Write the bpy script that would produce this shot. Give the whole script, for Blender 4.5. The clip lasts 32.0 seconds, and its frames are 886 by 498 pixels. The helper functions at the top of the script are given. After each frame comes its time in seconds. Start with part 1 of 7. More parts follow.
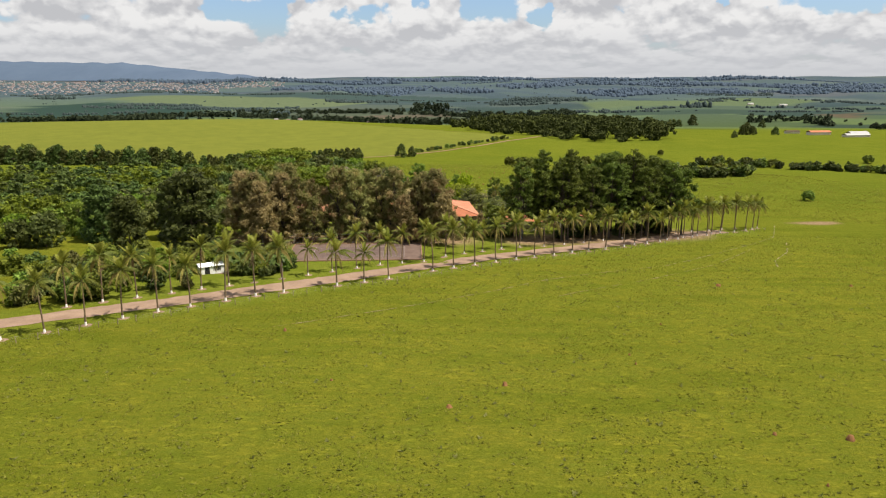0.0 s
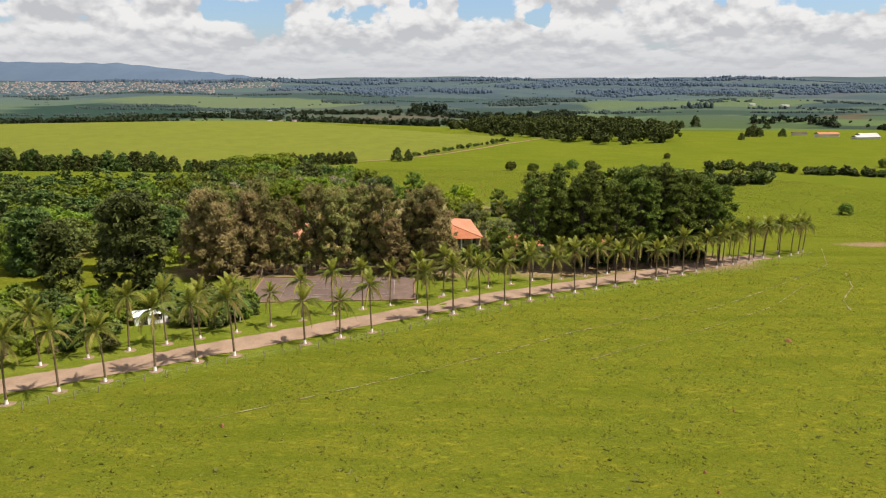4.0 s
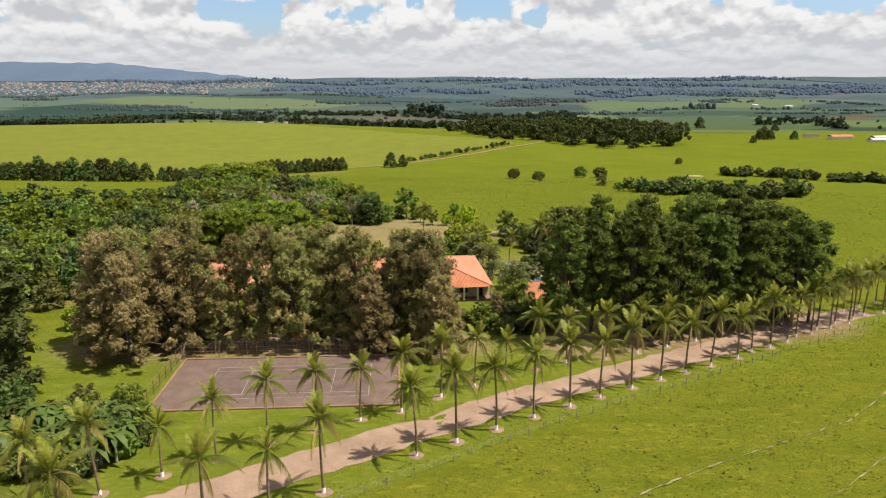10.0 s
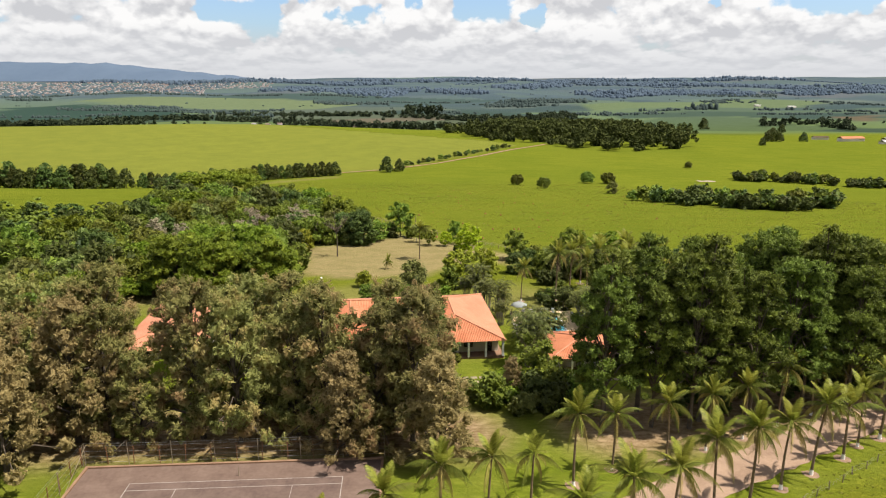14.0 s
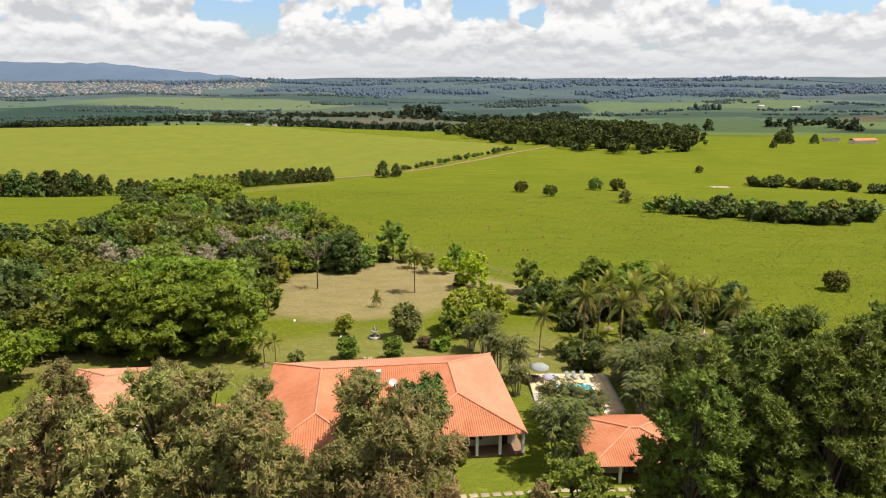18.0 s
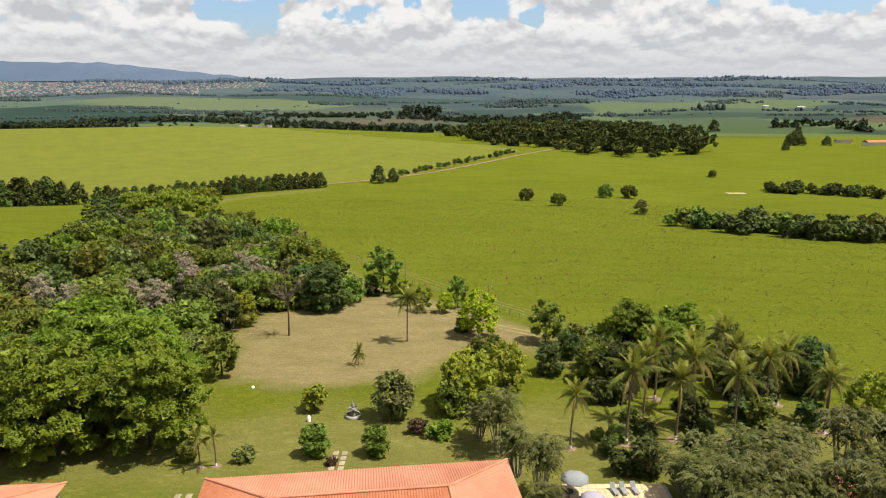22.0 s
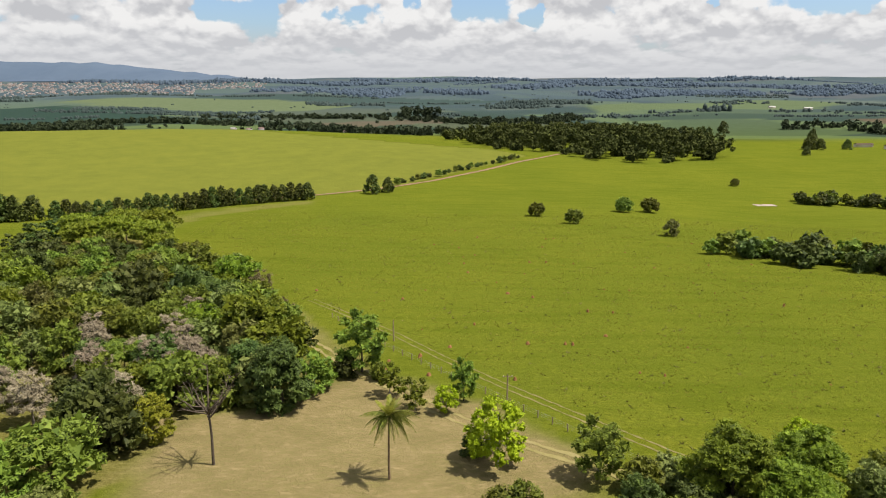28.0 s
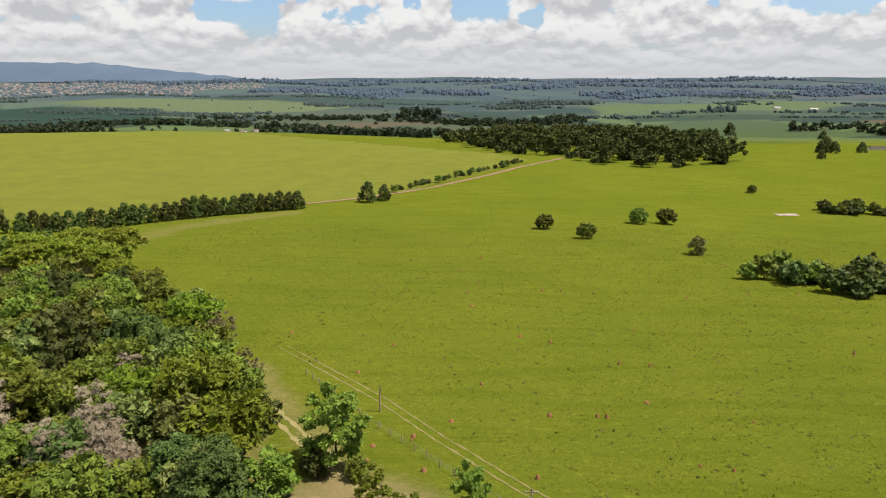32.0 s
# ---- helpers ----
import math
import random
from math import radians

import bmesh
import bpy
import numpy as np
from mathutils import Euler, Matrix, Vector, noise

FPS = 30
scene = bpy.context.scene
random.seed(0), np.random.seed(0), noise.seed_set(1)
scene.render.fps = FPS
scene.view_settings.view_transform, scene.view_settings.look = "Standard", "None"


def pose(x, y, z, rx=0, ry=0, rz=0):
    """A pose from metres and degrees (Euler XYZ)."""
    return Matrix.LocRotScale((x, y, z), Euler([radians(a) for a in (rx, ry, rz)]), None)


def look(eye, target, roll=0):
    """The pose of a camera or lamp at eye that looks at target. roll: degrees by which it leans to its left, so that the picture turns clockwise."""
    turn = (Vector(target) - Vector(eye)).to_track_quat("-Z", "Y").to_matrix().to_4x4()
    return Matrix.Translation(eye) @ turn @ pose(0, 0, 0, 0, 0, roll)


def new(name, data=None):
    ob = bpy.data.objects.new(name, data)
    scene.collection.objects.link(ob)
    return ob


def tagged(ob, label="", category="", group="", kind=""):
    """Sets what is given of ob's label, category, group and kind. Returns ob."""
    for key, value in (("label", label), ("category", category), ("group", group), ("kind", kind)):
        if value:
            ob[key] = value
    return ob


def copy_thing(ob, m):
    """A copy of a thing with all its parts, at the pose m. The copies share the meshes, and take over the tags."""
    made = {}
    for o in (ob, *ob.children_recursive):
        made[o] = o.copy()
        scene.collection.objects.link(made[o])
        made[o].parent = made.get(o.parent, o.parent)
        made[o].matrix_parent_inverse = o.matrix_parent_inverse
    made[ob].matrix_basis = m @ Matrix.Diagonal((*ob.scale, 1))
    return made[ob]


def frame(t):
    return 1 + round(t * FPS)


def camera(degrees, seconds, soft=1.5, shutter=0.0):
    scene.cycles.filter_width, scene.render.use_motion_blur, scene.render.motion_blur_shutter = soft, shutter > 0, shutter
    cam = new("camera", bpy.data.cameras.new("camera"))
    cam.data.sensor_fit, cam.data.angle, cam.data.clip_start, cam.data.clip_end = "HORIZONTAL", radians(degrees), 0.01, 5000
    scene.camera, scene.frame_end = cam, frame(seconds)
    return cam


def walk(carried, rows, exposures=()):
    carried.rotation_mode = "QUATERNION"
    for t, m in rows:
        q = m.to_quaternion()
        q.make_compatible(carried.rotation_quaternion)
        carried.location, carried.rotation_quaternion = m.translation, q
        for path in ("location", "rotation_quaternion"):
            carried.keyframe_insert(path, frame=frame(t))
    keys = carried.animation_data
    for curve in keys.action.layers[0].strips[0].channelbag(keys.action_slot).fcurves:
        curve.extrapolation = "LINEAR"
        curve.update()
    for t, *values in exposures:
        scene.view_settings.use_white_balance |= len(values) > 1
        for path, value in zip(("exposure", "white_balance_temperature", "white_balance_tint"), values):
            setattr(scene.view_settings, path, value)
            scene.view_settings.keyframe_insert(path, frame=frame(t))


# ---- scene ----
# ---- the camera and its flight ----
cam = camera(66, 32.0, soft=1.15)
FLIGHT = [
    (0, 0.00, 0.0, 44.75, 14.20, 0.47),
    (4, -0.12, 31.6, 44.72, 14.17, 0.30),
    (8, -0.28, 63.1, 44.50, 14.16, 0.12),
    (12, -0.45, 94.6, 44.30, 14.15, -0.02),
    (16, -0.48, 126.2, 44.30, 14.14, -0.12),
    (20, -0.30, 158.2, 44.36, 14.16, -0.16),
    (24, -0.20, 190.4, 44.43, 14.18, -0.18),
    (28, -0.14, 222.3, 44.60, 14.16, -0.20),
    (32, 0.06, 253.9, 44.70, 14.13, -0.20),
]
walk(cam, [(t, pose(x, y, z, 90 - tilt, 0, turn) @ pose(0, 0, 0, 0, 0, -0.05)) for t, x, y, z, tilt, turn in FLIGHT],
     exposures=((0, 0.72), (4, 0.75), (8, 0.81), (11, 0.84), (14, 0.94), (16.8, 0.99), (18.2, 0.92), (20, 0.80), (24, 0.82), (28, 0.77), (32, 0.76)))

# ---- the lie of the land ----
KNOT_Y = (-300, 0, 76, 112, 145, 173, 220, 268, 303, 358, 427, 525, 604, 660, 720, 800, 960, 1250, 1500, 2000, 3000, 4000, 4900)
KNOT_Z = (12, 8.6, 5.8, 3.2, 1.8, -0.2, -3.0, -5.8, -7.4, -10.4, -14.4, -22.6, -30.5, -34.0, -36.5, -36.5, -35.5, -42, -56, -58, -35, 4, 38)


def smooth(a, b, v):
    s = np.clip((v - a) / (b - a), 0, 1)
    return s * s * (3 - 2 * s)


def height(x, y):
    """Height of the ground in metres at x, y (numbers or arrays)."""
    x, y = np.asarray(x, float), np.asarray(y, float)
    z = 0
    for d, w in ((-14, 0.25), (0, 0.5), (14, 0.25)):
        z = z + w * np.interp(y + d, KNOT_Y, KNOT_Z)
    z = z - 0.012 * np.clip(x, -400, 500) * (1 - smooth(1600, 2600, y))
    z = z - 6.5 * smooth(80, 215, np.abs(x)) * np.exp(-((y - 620) / 110) ** 2)
    z = z + 11 * np.exp(-((x + 380) / 330) ** 2 - ((y - 1130) / 190) ** 2)
    z = z + 0.25 * np.sin(x * 0.061 + 1.3) * np.sin(y * 0.047) + 0.6 * np.sin(x * 0.013 + y * 0.009) * smooth(330, 450, y)
    far = smooth(1400, 2200, y)
    z = z + far * (7 * np.sin(x * 0.0031 + 2) * np.sin(y * 0.0042 + x * 0.0011) + 4 * np.sin(x * 0.008 + 0.004 * y))
    # the level terrace of the sports ground
    dx, dy = np.abs(x + 22.8) - 19, np.abs(y - 172.5) - 9.5
    flat = 1 - smooth(0, 5, np.maximum(np.maximum(dx, dy), 0))
    return z * (1 - flat) + 0.0 * flat

# ---- sky, sun and exposure ----
SUN_UP, SUN_AZ = radians(63), radians(98)      # azimuth clockwise from +y
world = bpy.data.worlds.new("sky")
scene.world = world
world.use_nodes = True


def build_sky():
    nt = world.node_tree
    nt.nodes.clear()
    n, l = nt.nodes.new, nt.links.new

    def math_node(op, a, b=None):
        m = n("ShaderNodeMath")
        m.operation = op
        for i, v in enumerate((a, b)):
            if v is None:
                continue
            if isinstance(v, (int, float)):
                m.inputs[i].default_value = v
            else:
                l(v, m.inputs[i])
        return m.outputs[0]

    sky = n("ShaderNodeTexSky")
    sky.sky_type, sky.sun_disc = "NISHITA", False
    sky.sun_elevation, sky.sun_rotation = SUN_UP, SUN_AZ
    sky.air_density, sky.dust_density, sky.ozone_density = 1.0, 1.2, 1.5
    co = n("ShaderNodeTexCoord")
    sep = n("ShaderNodeSeparateXYZ")
    l(co.outputs["Generated"], sep.inputs[0])
    # banks of cumulus: bearing to the side, height over the horizon drawn out
    flat = math_node("SQRT", math_node("ADD", math_node("MULTIPLY", sep.outputs[0], sep.outputs[0]), math_node("MULTIPLY", sep.outputs[1], sep.outputs[1])))
    up = math_node("DIVIDE", sep.outputs[2], math_node("MAXIMUM", flat, 0.05))
    low_up = math_node("MAXIMUM", up, 0.0)
    rise = math_node("LOGARITHM", math_node("ADD", math_node("MULTIPLY", low_up, 42.0), 1.0), 2.0)

    def cloud(shift):
        comb = n("ShaderNodeCombineXYZ")
        l(math_node("MULTIPLY", sep.outputs[0], 15.0), comb.inputs[0])
        l(math_node("MULTIPLY", sep.outputs[1], 15.0), comb.inputs[1])
        l(math_node("ADD", math_node("MULTIPLY", rise, 1.55), shift), comb.inputs[2])
        tex = n("ShaderNodeTexNoise")
        tex.inputs["Scale"].default_value, tex.inputs["Detail"].default_value = 0.8, 9
        tex.inputs["Roughness"].default_value = 0.56
        l(comb.outputs[0], tex.inputs["Vector"])
        total = math_node("MULTIPLY", tex.outputs["Fac"], 0.95)
        # rounded heads of three sizes, with frayed rims
        stir = n("ShaderNodeVectorMath")
        stir.operation = "MULTIPLY_ADD"
        l(tex.outputs["Color"], stir.inputs[0])
        stir.inputs[1].default_value = (0.9, 0.9, 0.8)
        l(comb.outputs[0], stir.inputs[2])
        for size, share in ((1.1, 0.26), (2.6, 0.17), (6.0, 0.09)):
            puff = n("ShaderNodeTexVoronoi")
            puff.feature = "SMOOTH_F1"
            puff.inputs["Scale"].default_value, puff.inputs["Smoothness"].default_value = size, 0.25
            l(stir.outputs[0], puff.inputs["Vector"])
            total = math_node("ADD", total, math_node("MULTIPLY", math_node("SUBTRACT", 1.0, puff.outputs["Distance"]), share))
        return total

    a, b = cloud(0.0), cloud(0.34)
    # openings to the blue between the banks: bearing, rise, half width and half height
    side = math_node("DIVIDE", sep.outputs[0], math_node("MAXIMUM", flat, 0.05))
    ragged = n("ShaderNodeTexNoise")
    ragged.inputs["Scale"].default_value, ragged.inputs["Detail"].default_value = 26.0, 4
    l(co.outputs["Generated"], ragged.inputs["Vector"])
    tear = n("ShaderNodeSeparateColor")
    l(ragged.outputs["Color"], tear.inputs[0])
    side = math_node("ADD", side, math_node("MULTIPLY", math_node("SUBTRACT", tear.outputs[0], 0.5), 0.11))
    lift = math_node("ADD", up, math_node("MULTIPLY", math_node("SUBTRACT", tear.outputs[1], 0.5), 0.045))
    gap = None
    for at_side, at_up, wide, high in ((-0.262, 0.082, 0.055, 0.027), (-0.115, 0.077, 0.038, 0.017), (-0.222, 0.106, 0.040, 0.012), (-0.040, 0.102, 0.018, 0.014), (0.066, 0.095, 0.045, 0.024),
                                       (0.125, 0.073, 0.016, 0.016), (0.480, 0.095, 0.060, 0.020), (-0.545, 0.107, 0.020, 0.008), (0.345, 0.098, 0.016, 0.014), (0.31, 0.111, 0.03, 0.006)):
        dx = math_node("DIVIDE", math_node("SUBTRACT", side, at_side), wide)
        dz = math_node("DIVIDE", math_node("SUBTRACT", lift, at_up), high)
        one = math_node("MAXIMUM", math_node("SUBTRACT", 1.6, math_node("ADD", math_node("MULTIPLY", dx, dx), math_node("MULTIPLY", dz, dz))), 0.0)
        gap = one if gap is None else math_node("MAXIMUM", gap, one)
    # more open sky overhead
    open_sky = math_node("MULTIPLY", math_node("MINIMUM", math_node("MAXIMUM", math_node("SUBTRACT", up, 0.12), 0.0), 0.4), 0.30)
    cover = n("ShaderNodeMapRange")
    l(math_node("SUBTRACT", math_node("SUBTRACT", a, math_node("MULTIPLY", gap, 0.27)), open_sky), cover.inputs[0])
    cover.inputs[1].default_value, cover.inputs[2].default_value = 0.47, 0.62
    cover.interpolation_type = "SMOOTHSTEP"
    light = n("ShaderNodeMapRange")
    l(math_node("SUBTRACT", a, b), light.inputs[0])
    light.inputs[1].default_value, light.inputs[2].default_value = -0.13, 0.10
    tone = n("ShaderNodeMix")
    tone.data_type = "RGBA"
    tone.inputs["A"].default_value, tone.inputs["B"].default_value = (0.78, 0.785, 0.815, 1), (1.22, 1.21, 1.20, 1)
    l(light.outputs[0], tone.inputs["Factor"])
    base = n("ShaderNodeMix")
    base.data_type, base.blend_type = "RGBA", "MULTIPLY"
    base.inputs["Factor"].default_value = 1
    base.inputs["B"].default_value = (0.160, 0.180, 0.215, 1)
    l(sky.outputs[0], base.inputs["A"])
    mix = n("ShaderNodeMix")
    mix.data_type = "RGBA"
    l(cover.outputs[0], mix.inputs["Factor"])
    l(base.outputs["Result"], mix.inputs["A"])
    l(tone.outputs["Result"], mix.inputs["B"])
    haze = n("ShaderNodeMapRange")
    l(up, haze.inputs[0])
    haze.inputs[1].default_value, haze.inputs[2].default_value = 0.005, 0.07
    haze.inputs[3].default_value, haze.inputs[4].default_value = 0.88, 0.0
    veil = n("ShaderNodeMix")
    veil.data_type = "RGBA"
    l(haze.outputs[0], veil.inputs["Factor"])
    l(mix.outputs["Result"], veil.inputs["A"])
    veil.inputs["B"].default_value = (0.83, 0.845, 0.885, 1)
    bg = n("ShaderNodeBackground")
    bg.inputs["Strength"].default_value = 0.42
    l(veil.outputs["Result"], bg.inputs["Color"])
    out = n("ShaderNodeOutputWorld")
    l(bg.outputs[0], out.inputs[0])


build_sky()
sun = new("sun", bpy.data.lights.new("sun", "SUN"))
sun.data.energy, sun.data.angle, sun.data.color = 5.0, radians(0.5), (1.0, 0.91, 0.79)
sun_way = Vector((math.cos(SUN_UP) * math.sin(SUN_AZ), math.cos(SUN_UP) * math.cos(SUN_AZ), math.sin(SUN_UP)))
sun.matrix_world = look(sun_way * 300, (0, 0, 0))

# ---- materials ----
def shader(name, rough=0.8, metal=0.0):
    m = bpy.data.materials.new(name)
    m.use_nodes = True
    nt = m.node_tree
    p = nt.nodes["Principled BSDF"]
    p.inputs["Roughness"].default_value, p.inputs["Metallic"].default_value = rough, metal
    p.inputs["Specular IOR Level"].default_value = 0.15
    return m, nt, p


def noise_fac(nt, scale, detail=4, rough=0.6, stretch=(1, 1, 1), low=0.35, high=0.65):
    co = nt.nodes.new("ShaderNodeTexCoord")
    mp = nt.nodes.new("ShaderNodeMapping")
    mp.inputs["Scale"].default_value = stretch
    tx = nt.nodes.new("ShaderNodeTexNoise")
    tx.inputs["Scale"].default_value, tx.inputs["Detail"].default_value, tx.inputs["Roughness"].default_value = scale, detail, rough
    mr = nt.nodes.new("ShaderNodeMapRange")
    mr.inputs[1].default_value, mr.inputs[2].default_value = low, high
    nt.links.new(co.outputs["Object"], mp.inputs[0])
    nt.links.new(mp.outputs[0], tx.inputs["Vector"])
    nt.links.new(tx.outputs["Fac"], mr.inputs[0])
    return mr.outputs[0]


def mix_color(nt, fac, a, b, blend="MIX"):
    mx = nt.nodes.new("ShaderNodeMix")
    mx.data_type, mx.blend_type = "RGBA", blend
    for key, v in (("Factor", fac), ("A", a), ("B", b)):
        if isinstance(v, (int, float)):
            mx.inputs[key].default_value = v
        elif isinstance(v, tuple):
            mx.inputs[key].default_value = (*v[:3], 1)
        else:
            nt.links.new(v, mx.inputs[key])
    return mx.outputs["Result"]


def add_bump(nt, p, fac, strength, distance):
    bp = nt.nodes.new("ShaderNodeBump")
    bp.inputs["Strength"].default_value, bp.inputs["Distance"].default_value = strength, distance
    nt.links.new(fac, bp.inputs["Height"])
    nt.links.new(bp.outputs[0], p.inputs["Normal"])


def plain(name, c1, c2, fine=8.0, coarse=0.6, rough=0.8, metal=0.0, bump=0.3, dist=0.02, vary=0.0):
    """Two-scale mottled surface between the colours c1 and c2."""
    m, nt, p = shader(name, rough, metal)
    col = mix_color(nt, noise_fac(nt, coarse, 3), c1, c2)
    f = noise_fac(nt, fine, 5)
    col = mix_color(nt, 0.35, col, mix_color(nt, f, c1, c2))
    if vary:
        oi = nt.nodes.new("ShaderNodeObjectInfo")
        hs = nt.nodes.new("ShaderNodeHueSaturation")
        mr = nt.nodes.new("ShaderNodeMapRange")
        mr.inputs[3].default_value, mr.inputs[4].default_value = 1 - vary, 1 + vary
        nt.links.new(oi.outputs["Random"], mr.inputs[0])
        nt.links.new(mr.outputs[0], hs.inputs["Value"])
        nt.links.new(col, hs.inputs["Color"])
        col = hs.outputs[0]
    nt.links.new(col, p.inputs["Base Color"])
    if bump:
        add_bump(nt, p, f, bump, dist)
    return m


def leafy(name, dark, light, dry=None, dry_amount=0.0, rough=0.6, glow=0.24, vary=0.16, clump=0.35):
    """Leaves: colour changes leaf by leaf, clump by clump and tree by tree; light shines through a little."""
    m, nt, p = shader(name, rough)
    n, l = nt.nodes.new, nt.links.new
    geo = n("ShaderNodeNewGeometry")
    col = mix_color(nt, geo.outputs["Random Per Island"], dark, light)
    col = mix_color(nt, noise_fac(nt, clump, 2, low=0.4, high=0.6), col, mix_color(nt, 0.55, col, light))
    if dry:
        wet = n("ShaderNodeMath")
        wet.operation = "MULTIPLY"
        l(noise_fac(nt, 0.22, 2, low=0.62 - dry_amount * 0.3, high=0.78 - dry_amount * 0.3), wet.inputs[0])
        wet.inputs[1].default_value = 0.85
        col = mix_color(nt, wet.outputs[0], col, dry)
    oi = n("ShaderNodeObjectInfo")
    hs = n("ShaderNodeHueSaturation")
    mv, mh = n("ShaderNodeMapRange"), n("ShaderNodeMapRange")
    mv.inputs[3].default_value, mv.inputs[4].default_value = 1 - vary, 1 + vary
    mh.inputs[3].default_value, mh.inputs[4].default_value = 0.5 - vary * 0.09, 0.5 + vary * 0.09
    l(oi.outputs["Random"], mv.inputs[0])
    l(oi.outputs["Random"], mh.inputs[0])
    l(mv.outputs[0], hs.inputs["Value"])
    l(mh.outputs[0], hs.inputs["Hue"])
    l(col, hs.inputs["Color"])
    l(hs.outputs[0], p.inputs["Base Color"])
    tr = n("ShaderNodeBsdfTranslucent")
    l(hs.outputs[0], tr.inputs["Color"])
    sh = n("ShaderNodeMixShader")
    sh.inputs[0].default_value = glow
    out = nt.nodes["Material Output"]
    l(p.outputs[0], sh.inputs[1])
    l(tr.outputs[0], sh.inputs[2])
    l(sh.outputs[0], out.inputs[0])
    return m


M_BARK = plain("bark", (0.0518, 0.0407, 0.0296), (0.1184, 0.0962, 0.074), 6, 1.2, 0.95, bump=0.6, dist=0.05)
M_PALE_BARK = plain("pale_bark", (0.1628, 0.1406, 0.1184), (0.2664, 0.2368, 0.2072), 6, 1.2, 0.95, bump=0.5, dist=0.04)
M_PALM_BARK = plain("palm_bark", (0.0999, 0.0703, 0.0429), (0.2146, 0.1554, 0.0962), 9, 1.5, 0.95, bump=0.6, dist=0.03)
M_WHITEWASH = plain("whitewash", (0.62, 0.58, 0.53), (0.8, 0.78, 0.74), 7, 1.0, 0.9)
M_SOIL = plain("bare_soil", (0.145, 0.095, 0.062), (0.225, 0.155, 0.108), 5, 0.7, 0.95, bump=0.6, dist=0.05)
M_FOREST = [
    leafy("forest_leaf", (0.044, 0.068, 0.008), (0.160, 0.198, 0.026), vary=0.36),
    leafy("bright_leaf", (0.042, 0.072, 0.006), (0.158, 0.206, 0.016), vary=0.24),
    leafy("dark_leaf", (0.020, 0.034, 0.008), (0.092, 0.120, 0.026), vary=0.34),
    leafy("olive_leaf", (0.060, 0.076, 0.018), (0.172, 0.188, 0.050), vary=0.34),
]
M_GREY_TWIG = leafy("grey_twigs", (0.148, 0.1221, 0.0777), (0.2664, 0.2257, 0.1554), glow=0.1)
M_CASUARINA = leafy("feathery_leaf", (0.048, 0.058, 0.013), (0.275, 0.268, 0.085), (0.345, 0.240, 0.108), 0.42, vary=0.2, glow=0.42)
M_CASUARINA_DRY = leafy("feathery_dry_leaf", (0.105, 0.085, 0.030), (0.345, 0.270, 0.118), vary=0.14, glow=0.4)
M_PINE = leafy("pine_needles", (0.011, 0.020, 0.004), (0.148, 0.192, 0.028), vary=0.16, glow=0.25)
M_UMBRELLA = leafy("umbrella_leaf", (0.048, 0.074, 0.006), (0.205, 0.240, 0.020), vary=0.2)
M_DRYLEAF = leafy("sparse_brown_leaf", (0.080, 0.070, 0.030), (0.190, 0.160, 0.075), vary=0.1)
M_LIME = leafy("lime_leaf", (0.1554, 0.2072, 0.0044), (0.296, 0.3552, 0.0118))
M_YELLOWISH = leafy("yellow_green_leaf", (0.085, 0.112, 0.006), (0.265, 0.290, 0.026))
M_FROND = leafy("palm_frond", (0.045, 0.066, 0.007), (0.175, 0.190, 0.032), vary=0.16, rough=0.5, glow=0.35)
M_FROND_YOUNG = leafy("young_palm_frond", (0.090, 0.110, 0.010), (0.270, 0.275, 0.045), vary=0.14, rough=0.5, glow=0.4)
M_FROND_OLD = leafy("old_palm_frond", (0.150, 0.130, 0.030), (0.320, 0.265, 0.080), vary=0.14, rough=0.55)
M_FROND_DRY = leafy("dry_palm_frond", (0.150, 0.105, 0.055), (0.300, 0.220, 0.125), vary=0.12, rough=0.7, glow=0.15)
M_BANANA = leafy("banana_leaf", (0.026, 0.044, 0.007), (0.085, 0.118, 0.022), rough=0.5)
M_BIRD = leafy("cane_palm_leaf", (0.012, 0.019, 0.003), (0.106, 0.116, 0.024), rough=0.55, glow=0.12)
M_PURPLE = leafy("purple_leaf", (0.0444, 0.0266, 0.0148), (0.1036, 0.0681, 0.037))
M_RED_LEAF = leafy("reddish_leaf", (0.074, 0.0259, 0.0148), (0.1628, 0.0629, 0.0333))


